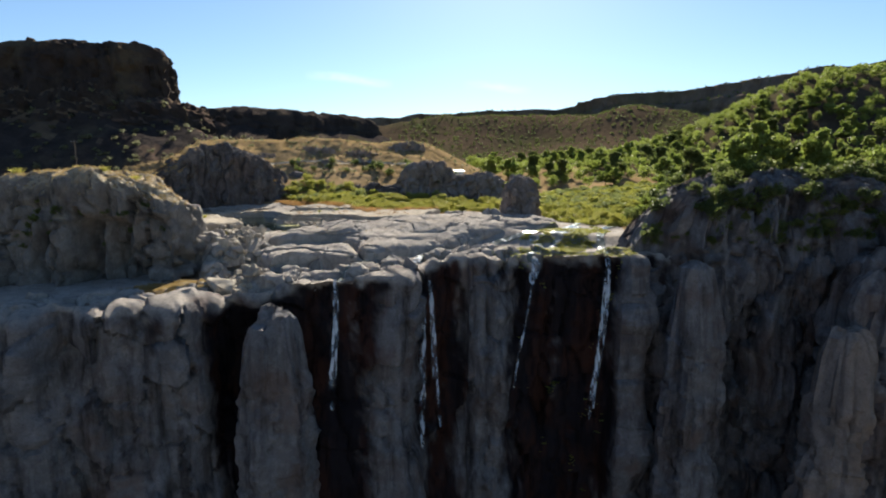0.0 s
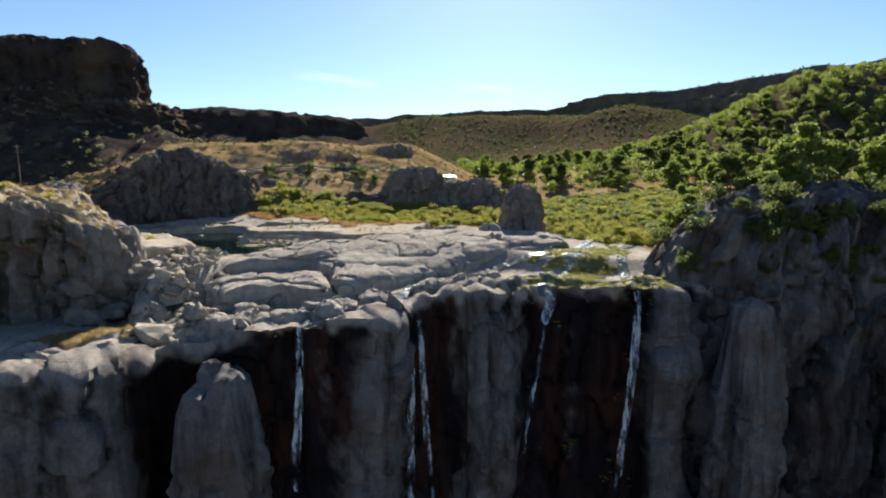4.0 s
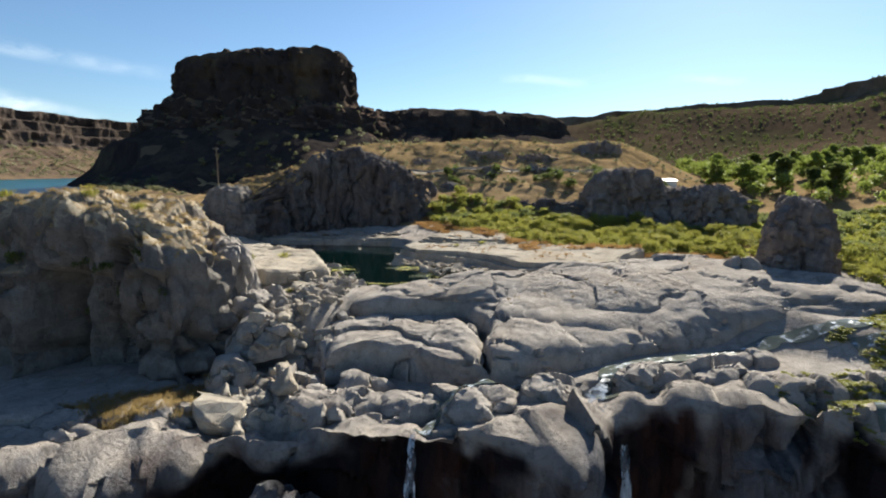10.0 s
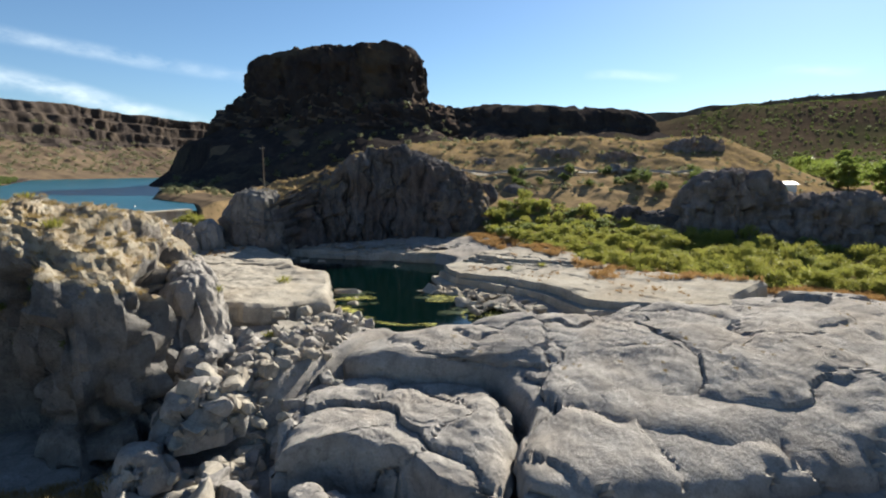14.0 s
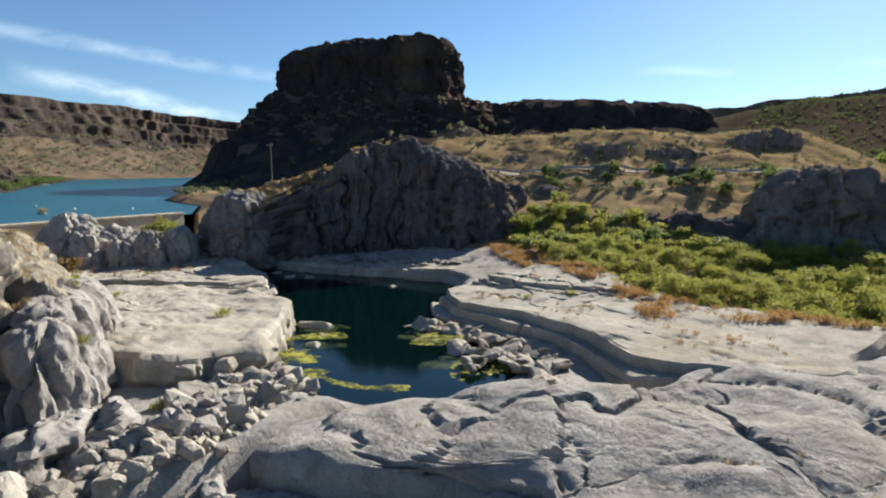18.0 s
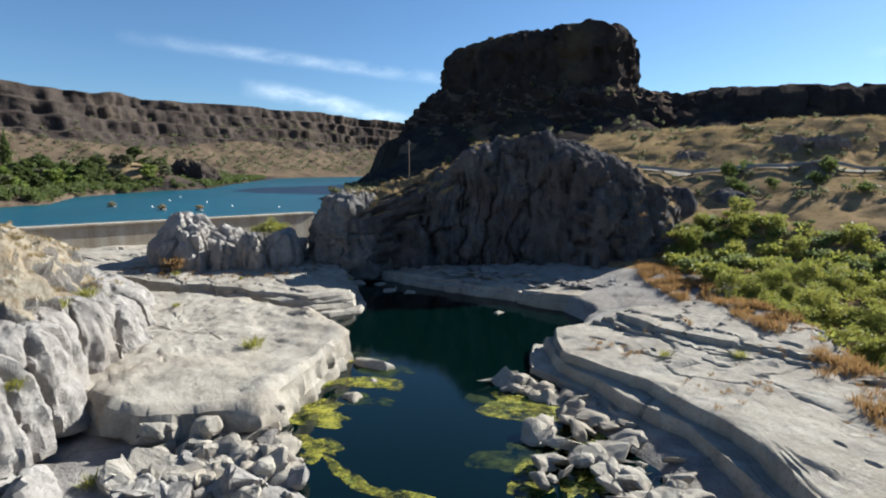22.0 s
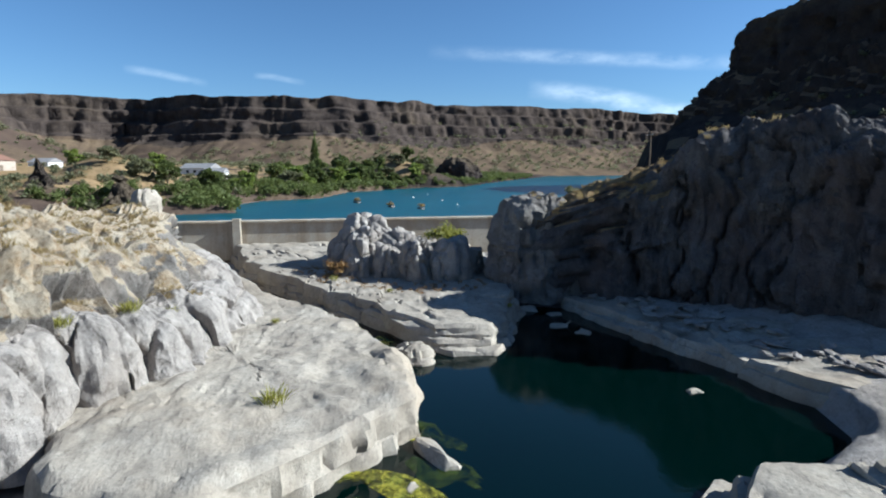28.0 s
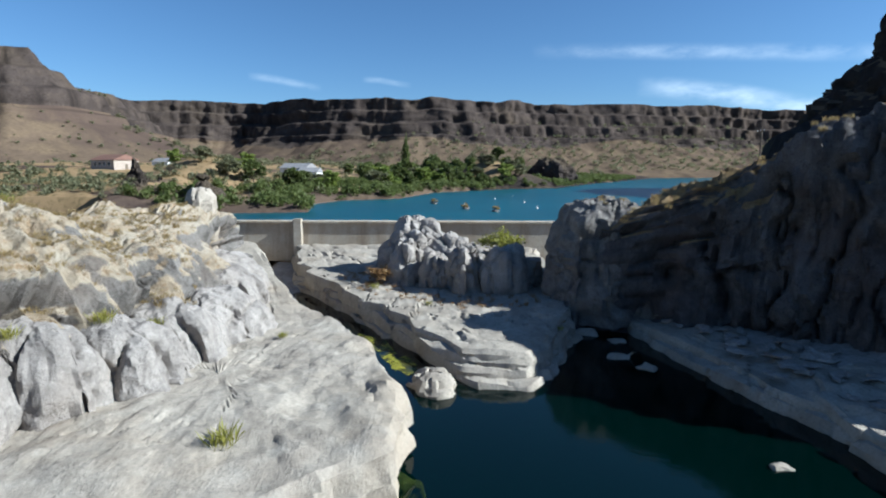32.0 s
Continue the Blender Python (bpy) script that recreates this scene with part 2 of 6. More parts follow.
def relief(nt, bs, scale, depth, strength=0.6, stretch=(1, 1, 1), detail=8.0, fine=0.0):
    n = node(nt, "ShaderNodeTexNoise", Scale=scale, Detail=detail, Roughness=0.65)
    nt.links.new(place_of(nt, stretch), n.inputs["Vector"])
    b = node(nt, "ShaderNodeBump", Strength=strength, Distance=depth)
    nt.links.new(n.outputs[0], b.inputs["Height"])
    if fine:
        n2 = node(nt, "ShaderNodeTexNoise", Scale=scale * 5, Detail=6.0, Roughness=0.7)
        nt.links.new(place_of(nt, stretch), n2.inputs["Vector"])
        b2 = node(nt, "ShaderNodeBump", Strength=0.9, Distance=depth * fine)
        nt.links.new(n2.outputs[0], b2.inputs["Height"])
        nt.links.new(b.outputs[0], b2.inputs["Normal"])
        b = b2
    nt.links.new(b.outputs[0], bs.inputs["Normal"])


def stone(name, a, b, c, dark=None, streak=0.0, stain=None, stain_amount=0.0, depth=0.25, rough=0.92, scale=1.0, joints=0.0, ripple=(1, 1, 1)):
    """Weathered rock: two ground colours, pale or rusty patches, fine speckle, dark run-down streaks."""
    m, nt, bs = material(name, rough)
    col = blend(nt, cloud(nt, 0.22 * scale), a, b)
    col = blend(nt, cloud(nt, 0.9 * scale, lo=0.45, hi=0.7), col, c, 0.7)
    col = blend(nt, cloud(nt, 7.0 * scale, lo=0.3, hi=0.75), col, tuple(v * 0.5 for v in a), 0.6)
    col = blend(nt, cloud(nt, 2.6 * scale, lo=0.56, hi=0.68, roughness=0.75), col, tuple(v * 0.4 for v in b), 0.6)
    if stain:
        col = blend(nt, cloud(nt, 0.13 * scale, lo=0.5, hi=0.62), col, stain, stain_amount)
    if streak and dark:
        col = blend(nt, cloud(nt, 0.55 * scale, (1, 1, 0.10), lo=0.48, hi=0.66), col, dark, streak)
    if joints:
        # hairline joints filled with dirt
        warp = node(nt, "ShaderNodeTexNoise", Scale=0.9 * scale, Detail=4.0)
        nt.links.new(place_of(nt, (1, 1, 1)), warp.inputs["Vector"])
        shift = nt.nodes.new("ShaderNodeVectorMath")
        shift.operation = "MULTIPLY_ADD"
        shift.inputs[1].default_value = (1.6, 1.6, 1.6)
        nt.links.new(warp.outputs["Color"], shift.inputs[0])
        nt.links.new(place_of(nt, (1, 1, 0.6)), shift.inputs[2])
        vor = node(nt, "ShaderNodeTexVoronoi", Scale=0.27 * scale)
        vor.feature = "DISTANCE_TO_EDGE"
        nt.links.new(shift.outputs[0], vor.inputs["Vector"])
        line = node(nt, "ShaderNodeMapRange", From_Min=0.05, From_Max=0.0)
        nt.links.new(vor.outputs["Distance"], line.inputs["Value"])
        col = blend(nt, line.outputs[0], col, tuple(v * 0.35 for v in b), joints)
    nt.links.new(col, bs.inputs["Base Color"])
    relief(nt, bs, 1.3 * scale, depth, 1.0, ripple, fine=0.4)
    return m


def plain(name, a, b, rough=0.8, scale=2.0, depth=0.02, metal=0.0, spots=0.6):
    m, nt, bs = material(name, rough)
    col = blend(nt, cloud(nt, scale), a, b)
    col = blend(nt, cloud(nt, scale * 9), col, tuple(v * 0.6 for v in a), 0.4 * spots)
    nt.links.new(col, bs.inputs["Base Color"])
    bs.inputs["Metallic"].default_value = metal
    relief(nt, bs, scale * 6, depth, 0.5)
    return m


def leafy(name, a, b, c):
    """Leaves that differ from plant to plant and from leaf to leaf, and let some light through."""
    m, nt, bs = material(name, 0.6)
    info = nt.nodes.new("ShaderNodeObjectInfo")
    geo = nt.nodes.new("ShaderNodeNewGeometry")
    col = blend(nt, info.outputs["Random"], a, b)
    col = blend(nt, geo.outputs["Random Per Island"], col, c, 0.6)
    nt.links.new(col, bs.inputs["Base Color"])
    tr = nt.nodes.new("ShaderNodeBsdfTranslucent")
    nt.links.new(col, tr.inputs["Color"])
    mix = nt.nodes.new("ShaderNodeMixShader")
    mix.inputs[0].default_value = 0.5
    nt.links.new(bs.outputs[0], mix.inputs[1])
    nt.links.new(tr.outputs[0], mix.inputs[2])
    nt.links.new(mix.outputs[0], nt.nodes["Material Output"].inputs[0])
    return m


def water_of(name, colour, rough=0.05, wave=3.0, depth=0.02):
    m, nt, bs = material(name, rough)
    col = blend(nt, cloud(nt, 0.05), colour, tuple(v * 0.75 for v in colour))
    nt.links.new(col, bs.inputs["Base Color"])
    bs.inputs["IOR"].default_value = 1.33
    bs.inputs["Specular IOR Level"].default_value = 0.5
    relief(nt, bs, wave, depth, 0.25, detail=3.0)
    return m


PALE = stone("pale_rock", (0.398, 0.351, 0.29), (0.291, 0.25, 0.204), (0.457, 0.413, 0.349), (0.133, 0.11, 0.0928), 0.25, (0.278, 0.215, 0.148), 0.35, depth=0.09, ripple=(0.8, 1.5, 1.0), joints=0.2)
SLAB = stone("slab_rock", (0.375, 0.338, 0.305), (0.275, 0.245, 0.22), (0.44, 0.40, 0.362), (0.116, 0.10, 0.092), 0.3, (0.29, 0.24, 0.195), 0.4, depth=0.22, joints=0.3)
# crag tone darkened so that the shade of its south face is in the colour
CRAG = stone("crag_rock", (0.25, 0.229, 0.209), (0.15, 0.134, 0.121), (0.34, 0.312, 0.284), (0.06, 0.052, 0.046), 0.4, (0.175, 0.13, 0.095), 0.4, depth=0.35, joints=0.2)
KNOB = stone("knob_rock", (0.165, 0.150, 0.146), (0.098, 0.088, 0.086), (0.235, 0.215, 0.208), (0.04, 0.034, 0.033), 0.45, (0.13, 0.09, 0.075), 0.4, depth=0.45, joints=0.15)
CLIFF = stone("fall_rock", (0.215, 0.205, 0.21), (0.132, 0.126, 0.128), (0.29, 0.277, 0.28), (0.0271, 0.021, 0.0197), 0.8, (0.123, 0.0678, 0.0432), 0.5, depth=0.40, rough=0.75)
BROWN = stone("brown_rock", (0.30, 0.25, 0.22), (0.20, 0.165, 0.145), (0.37, 0.315, 0.28), (0.08, 0.063, 0.055), 0.5, (0.24, 0.165, 0.12), 0.5, depth=0.4, joints=0.2)


def darken_hollows(m):
    """Cliff hollows: rust and seepage, with recess shade put into the colour, wherever the surface is marked."""
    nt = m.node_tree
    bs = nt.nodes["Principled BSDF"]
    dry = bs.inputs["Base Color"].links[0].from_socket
    # pale brink tone: sunlight on the rim put into the colour
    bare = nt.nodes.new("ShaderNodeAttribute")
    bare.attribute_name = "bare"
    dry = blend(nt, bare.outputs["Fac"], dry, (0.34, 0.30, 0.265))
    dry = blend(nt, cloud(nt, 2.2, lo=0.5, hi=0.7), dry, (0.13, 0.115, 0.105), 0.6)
    # near-black tones: shade of the recesses painted in with the rusty seepage
    wet_shade = blend(nt, cloud(nt, 0.25, (1, 1, 0.3), lo=0.45, hi=0.62), (0.022, 0.018, 0.020), (0.050, 0.024, 0.018))
    wet_shade = blend(nt, cloud(nt, 0.9, (1, 1, 0.12), lo=0.5, hi=0.66), wet_shade, (0.009, 0.008, 0.009), 0.7)
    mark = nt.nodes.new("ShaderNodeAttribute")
    mark.attribute_name = "hollow_shade"
    nt.links.new(blend(nt, mark.outputs["Fac"], dry, wet_shade), bs.inputs["Base Color"])


darken_hollows(CLIFF)
BASALT = stone("basalt", (0.0587, 0.048, 0.0445), (0.0388, 0.0329, 0.0316), (0.0881, 0.0703, 0.054), (0.0258, 0.0222, 0.0222), 0.6, (0.154, 0.117, 0.0703), 0.35, depth=0.9, scale=0.3)
FARWALL = stone("far_wall_rock", (0.0864, 0.068, 0.0584), (0.0496, 0.0392, 0.0352), (0.12, 0.092, 0.0736), (0.0224, 0.0184, 0.0168), 0.75, (0.112, 0.084, 0.0576), 0.4, depth=1.5, scale=0.12)
HILLS = stone("hill_scrubland", (0.0892, 0.0646, 0.0442), (0.0561, 0.0425, 0.0298), (0.123, 0.0892, 0.0553), None, 0, (0.051, 0.0493, 0.0255), 0.7, depth=0.8, scale=0.08)
# paler copy of the hill rock, with distance haze put into its colour
HAZY_PLATEAU = stone("hazy_plateau_rock", (0.18, 0.14, 0.108), (0.117, 0.09, 0.072), (0.234, 0.18, 0.135), (0.072, 0.0558, 0.0468), 0.5, (0.099, 0.09, 0.0495), 0.6, depth=0.8, scale=0.08)
TALUS = stone("talus", (0.152, 0.11, 0.0745), (0.0874, 0.0631, 0.0479), (0.198, 0.144, 0.0874), None, 0, (0.0646, 0.0456, 0.0395), 0.7, depth=0.8, scale=0.08)
CONCRETE = stone("concrete", (0.46, 0.41, 0.34), (0.38, 0.325, 0.25), (0.50, 0.455, 0.385), (0.17, 0.115, 0.07), 0.45, (0.27, 0.18, 0.10), 0.35, depth=0.02, rough=0.85)
WATER = water_of("pool_water", (0.0003, 0.0048, 0.0040))
LAKE = water_of("lake_water", (0.00384, 0.0672, 0.0896), 0.30, 1.2, 0.25)
BARK = plain("bark", (0.14, 0.11, 0.08), (0.09, 0.07, 0.05), 0.95, 3.0)
WOOD = plain("weathered_wood", (0.20, 0.16, 0.12), (0.13, 0.10, 0.08), 0.9, 2.0)
LEAF = leafy("willow_leaf", (0.263, 0.256, 0.0471), (0.186, 0.208, 0.0377), (0.339, 0.304, 0.0747))
LEAF_TREE = leafy("cottonwood_leaf", (0.178, 0.223, 0.0446), (0.119, 0.168, 0.0337), (0.257, 0.287, 0.0643))
LEAF_DARK = leafy("dark_leaf", (0.106, 0.132, 0.034), (0.068, 0.0952, 0.0255), (0.162, 0.178, 0.0561))
SAGE = leafy("sage_leaf", (0.16, 0.164, 0.088), (0.12, 0.128, 0.0624), (0.208, 0.188, 0.1))
SAGE_GREEN = leafy("grey_willow_leaf", (0.183, 0.208, 0.0723), (0.132, 0.157, 0.051), (0.23, 0.242, 0.0935))
STRAW = leafy("dry_grass", (0.287, 0.206, 0.0872), (0.237, 0.162, 0.0624), (0.337, 0.256, 0.125))
RUST = leafy("rust_grass", (0.27, 0.145, 0.055), (0.215, 0.12, 0.046), (0.31, 0.21, 0.09))


def ground_material():
    m, nt, bs = material("earth", 0.95)
    col = blend(nt, cloud(nt, 0.03), (0.285, 0.196, 0.112), (0.212, 0.142, 0.077))
    col = blend(nt, cloud(nt, 0.25, lo=0.45, hi=0.65), col, (0.162, 0.114, 0.0601), 0.6)
    col = blend(nt, cloud(nt, 1.3, lo=0.5, hi=0.7), col, (0.0601, 0.0541, 0.027), 0.8)
    col = blend(nt, cloud(nt, 5.0), col, (0.264, 0.186, 0.0963), 0.4)
    nt.links.new(col, bs.inputs["Base Color"])
    relief(nt, bs, 1.5, 0.10, 0.6)
    return m


EARTH = ground_material()


def soil_on(m, a, b, c):
    """Thin soil and dry turf wherever a rock's surface is marked as covered."""
    nt = m.node_tree
    bs = nt.nodes["Principled BSDF"]
    bare = bs.inputs["Base Color"].links[0].from_socket
    col = blend(nt, cloud(nt, 0.5), a, b)
    col = blend(nt, cloud(nt, 2.4, lo=0.5, hi=0.66), col, c, 0.7)
    mark = nt.nodes.new("ShaderNodeAttribute")
    mark.attribute_name = "soil"
    ragged = nt.nodes.new("ShaderNodeMath")
    ragged.operation = "MULTIPLY_ADD"
    ragged.inputs[1].default_value, ragged.inputs[2].default_value = 0.7, -0.35
    nt.links.new(cloud(nt, 1.8, lo=0.2, hi=0.8, roughness=0.75), ragged.inputs[0])
    total = nt.nodes.new("ShaderNodeMath")
    nt.links.new(mark.outputs["Fac"], total.inputs[0])
    nt.links.new(ragged.outputs[0], total.inputs[1])
    edge = node(nt, "ShaderNodeMapRange", From_Min=0.35, From_Max=0.65)
    nt.links.new(total.outputs[0], edge.inputs["Value"])
    nt.links.new(blend(nt, edge.outputs[0], bare, col), bs.inputs["Base Color"])


soil_on(CRAG, (0.30, 0.235, 0.16), (0.37, 0.325, 0.255), (0.23, 0.15, 0.08))
soil_on(KNOB, (0.31, 0.215, 0.115), (0.24, 0.165, 0.09), (0.17, 0.12, 0.065))

# ---- ground ----
POOL = [(-50.5, 98.0), (-45, 98.4), (-42.5, 98.0), (-39.6, 96), (-35.6, 92), (-32.8, 91), (-29.6, 90), (-26, 90.4), (-22, 94), (-21, 100.6), (-26.7, 102), (-33, 107.7),
        (-37, 117), (-42.8, 119), (-52, 116), (-63, 114), (-66, 110), (-54, 106), (-53, 100), (-60, 97), (-72, 90), (-74, 86), (-60, 92), (-50, 97)]
LAKE_OUT = [(-91, 66), (-106, 60), (-110, 78), (-130, 74), (-143, 77), (-150, 89), (-184, 97), (-216, 124), (-228, 143), (-297, 178), (-618, 354), (-830, 480),
            (-860, 600), (-420, 330), (-240, 212), (-200, 197), (-181, 175), (-135, 142), (-108, 134), (-88, 120)]
MESA = [(-189, 231), (-158, 240), (-129, 258), (-136, 282), (-160, 312), (-200, 318), (-222, 285), (-215, 250)]
MESA_FOOT = [(-200, 226), (-160, 232), (-122, 253), (-122, 285), (-150, 320), (-205, 330), (-240, 290), (-228, 245)]
SHOULDER = [(-112, 285), (-80, 318), (-44, 372), (-60, 430), (-150, 470), (-230, 420), (-180, 330)]
RIM = [(-120, 40), (-75, 52), (-58, 51.5), (-43, 55), (-36, 58), (-30, 62), (-25, 65), (-19, 66.2), (-13.5, 66.8), (-9, 69), (-3, 72.4), (3, 74.4), (12, 75), (19, 74.5), (25, 73), (30, 76), (40, 79), (52, 80), (75, 74), (120, 50)]


def rim_y(x):
    px, py = np.array(RIM, float).T
    return np.interp(x, px, py)


def height(x, y):
    p = np.stack([x, y, 0 * x], -1).reshape(-1, 3)
    n1 = fbm(p, 22.0, 4, 3).reshape(x.shape)
    n2 = fbm(p, 120.0, 4, 9).reshape(x.shape)
    n3 = fbm(p, 5.0, 4, 13).reshape(x.shape)
    dr = np.maximum(y - rim_y(x), -100 - x)
    # bare bedrock behind the falls, then the willow flat that rises gently to the north
    z = 0.35 + 0.25 * n3 + 0.9 * smooth(104, 122, y) * smooth(-44, -34, x) + 0.035 * np.clip(y - 118, 0, 70) * smooth(-46, -30, x)
    z = z + (0.10 * np.clip(x - 30, 0, 30) + 0.045 * np.clip(x - 60, 0, 500)) * smooth(78, 95, y)
    lip = np.interp(x, [-120, -40, -28, -22, -14, -6, 0, 12, 20, 28, 40, 70, 120], [-3.5, -4.4, -4.4, -4.2, -3.4, -2.2, -1.6, -1.5, -1.4, -0.7, 0.8, 2.8, 5.8])
    tier = np.interp(x, [-34, -29, -26.5, -13, -9, -4, 4, 10, 20, 30], [7, 9, 21, 20, 11, 10, 13, 13, 10, 8])
    z = z + (lip - 0.2 - z) * smooth(1.25, 0.75, (dr + 0.5 * n3) / tier)
    # terrace below the west crag
    z = np.where(x < -24, z + (-4.3 + 0.4 * n3 - z) * smooth(79, 75, y), z)
    # grassy hill behind the knob
    v = (x + 40) * -0.28 + (y - 150) * 0.96
    hill = 4 + 8.5 * np.clip((v + 16) / 28, 0, 1) + 8 * smooth(14, 42, v + 2 * n1) + 0.3 * n3 + 0.8 * n1 - 0.7 * (1 - np.abs(fbm(p, 9.0, 3, 23)).reshape(x.shape)) ** 4
    z = z + np.clip(hill - z, 0, 99) * smooth(-100, -78, x) * smooth(22, -12, x) * smooth(112, 152, y - 0.25 * (x + 40))
    # valley and hills in the north-east
    z = z + smooth(165, 215, y) * smooth(-20, 25, x) * (5 + 0.03 * np.clip(y - 190, 0, 900)) + 1.6 * n2 * smooth(150, 220, y) * smooth(-20, 25, x)
    hills = 50 * bump(x, y, 40, 640, 200, 110, 6) + 30 * bump(x, y, 185, 520, 60, 80) + 62 * bump(x, y, 440, 520, 170, 170) + 26 * bump(x, y, 190, 250, 70, 90) + 30 * bump(x, y, 260, 330, 90, 90)
    z = z + hills * smooth(-220, -90, x) * smooth(400, 520, y + 2 * np.clip(x, 0, 120)) * (1 + 0.12 * n2 + 0.04 * n1)
    # talus of the mesa and of the bluff
    dm = outside(x, y, MESA_FOOT)
    z = np.maximum(z, 33 - 0.56 * np.clip(dm, -5, 900) + 3.0 * n1 + 1.0 * n3)
    ds = outside(x, y, SHOULDER)
    z = np.maximum(z, 33 - 0.42 * np.clip(ds, -5, 900) + 2.5 * n1)
    # the reservoir and its west bank
    dl = outside(x, y, LAKE_OUT)
    bank = 5.2 + 1.0 * smooth(0, 4, dl) + 0.04 * np.clip(dl, 0, 260) + (0.9 * n1 + 0.5 * n3) * smooth(0, 12, dl) + 3.0 * n2 * smooth(20, 80, dl)
    bank = bank + 9 * bump(x, y, -250, 118, 24, 12, 30) + 2 * bump(x, y, -118, 48, 12, 9) + 6.5 * bump(x, y, -146, 46, 17, 12, 20)
    z = np.where((x < -92) & (y < 140 + 0.5 * (-92 - x)) & (dl > 0), np.maximum(bank, np.where(y < 60, -9, bank)), z)
    z = np.where((dl > 0) & (dl < 12) & (dm < 60), np.minimum(z, 5.2 + 0.75 * dl), z)
    z = np.where((x > -92) & (x < -80) & (y > 112), np.minimum(z, 9 + 0 * x), z)
    z = np.where(dl <= 0, np.minimum(z, 5.0 + 0.35 * np.clip(dl, -9, 0)), z)
    # the pool's basin
    dp = outside(x, y, POOL)
    z = np.where(dp < 1.5, np.minimum(z, np.where(dp < 0, -0.45 + 0.6 * np.clip(dp, -5, 0), -0.45 + 0.5 * dp)), z)
    # the river canyon south of the falls
    z = np.where(dr < 6, z - (z + 62) * smooth(4.0, 2.6, dr), z)
    return z


def axis_steps(lo, hi, step, ends):
    mid = np.arange(lo, hi + step, step)
    a, b, s = [lo], [hi], step
    while a[-1] > -ends or b[-1] < ends:
        s = min(s * 1.06, 160)
        a.append(a[-1] - s)
        b.append(b[-1] + s)
    return np.r_[a[:0:-1], mid, b[1:]]


def build_ground():
    gx, gy = axis_steps(-112, 62, 0.55, 4000), axis_steps(48, 190, 0.55, 4000)
    X, Y = np.meshgrid(gx, gy)
    Z = height(X, Y)
    me = mesh_of("ground", np.stack([X, Y, Z], -1).reshape(-1, 3), grid_faces(len(gx), len(gy))[:, ::-1], EARTH)
    me.materials.append(BASALT)
    me.materials.append(SLAB)
    me.materials.append(TALUS)
    me.materials.append(HILLS)
    fx, fy = (0.25 * (A[1:, 1:] + A[1:, :-1] + A[:-1, 1:] + A[:-1, :-1]) for A in (X, Y))
    p = np.stack([fx, fy, 0 * fx], -1).reshape(-1, 3)
    wob = (fbm(p, 14.0, 4, 77)).reshape(fx.shape)
    dark = (outside(fx, fy, MESA_FOOT) + 14 * wob < 52) | (outside(fx, fy, SHOULDER) + 12 * wob < 16) | ((outside(fx, fy, LAKE_OUT) + 5 * wob < 9) & (fx < -200))
    bare = (fy + 3 * wob < 113 + 0.15 * np.abs(fx)) & (fx > -90) & (fx < 31) | ((fy < rim_y(fx) + 5) & (fx > -92)) | ((fx < -26) & (fx > -66) & (fy + 2 * wob < 131))
    me.polygons.foreach_set("material_index", np.where(bare, 2, np.where(dark, np.where(wob > 0.8, 3, 1), np.where((fx < -96) & (fy < 150), np.where((wob > 0.30) | (outside(fx, fy, LAKE_OUT) + 8 * wob < 14), 3, 0), np.where((fy + 20 * wob > 240) | ((fx > 60) & (fy + 12 * wob > 190)), 4, 0)))).ravel().astype(np.int32))
    return tagged(new("ground", me), "dry earth with straw grass, dark talus and bare bedrock", "ground", kind="structure")


build_ground()


def sheet(name, poly, z, mat, label):
    bm = bmesh.new()
    bm.faces.new([bm.verts.new((x, y, z)) for x, y in poly])
    bmesh.ops.triangulate(bm, faces=bm.faces[:])
    bmesh.ops.recalc_face_normals(bm, faces=bm.faces[:])
    if sum(f.normal.z for f in bm.faces) < 0:
        bmesh.ops.reverse_faces(bm, faces=bm.faces[:])
    me = bpy.data.meshes.new(name)
    bm.to_mesh(me)
    me.materials.append(mat)
    return tagged(new(name, me), label, "water", kind="structure")


sheet("water_pool", [(-75, 82), (-40, 86), (-31, 88.8), (-25, 89.4), (-20.5, 93), (-18, 104), (-30, 122), (-75, 118)], 0.0, WATER, "dark green still pool water between rock shelves")
sheet("water_lake", [(-91.5, 60), (-91.5, 122), (-130, 150), (-190, 215), (-420, 380), (-900, 700), (-900, 400), (-300, 120), (-130, 50)], 5.2, LAKE, "blue-green reservoir water behind the dam")

# ---- thin high clouds ----
def cirrus_material():
    m = bpy.data.materials.new("cirrus")
    m.use_nodes = True
    nt = m.node_tree
    nt.nodes.remove(nt.nodes["Principled BSDF"])
    em = node(nt, "ShaderNodeEmission", Color=(0.90, 0.95, 1.0, 1), Strength=0.62)
    clear = nt.nodes.new("ShaderNodeBsdfTransparent")
    thick = nt.nodes.new("ShaderNodeAttribute")
    thick.attribute_name = "thick"
    mul = nt.nodes.new("ShaderNodeMath")
    mul.operation = "MULTIPLY"
    nt.links.new(thick.outputs["Fac"], mul.inputs[0])
    nt.links.new(cloud(nt, 0.004, (1, 1, 2.5), lo=0.30, hi=0.75), mul.inputs[1])
    mix = nt.nodes.new("ShaderNodeMixShader")
    nt.links.new(mul.outputs[0], mix.inputs[0])
    nt.links.new(clear.outputs[0], mix.inputs[1])
    nt.links.new(em.outputs[0], mix.inputs[2])
    nt.links.new(mix.outputs[0], nt.nodes["Material Output"].inputs[0])
    return m


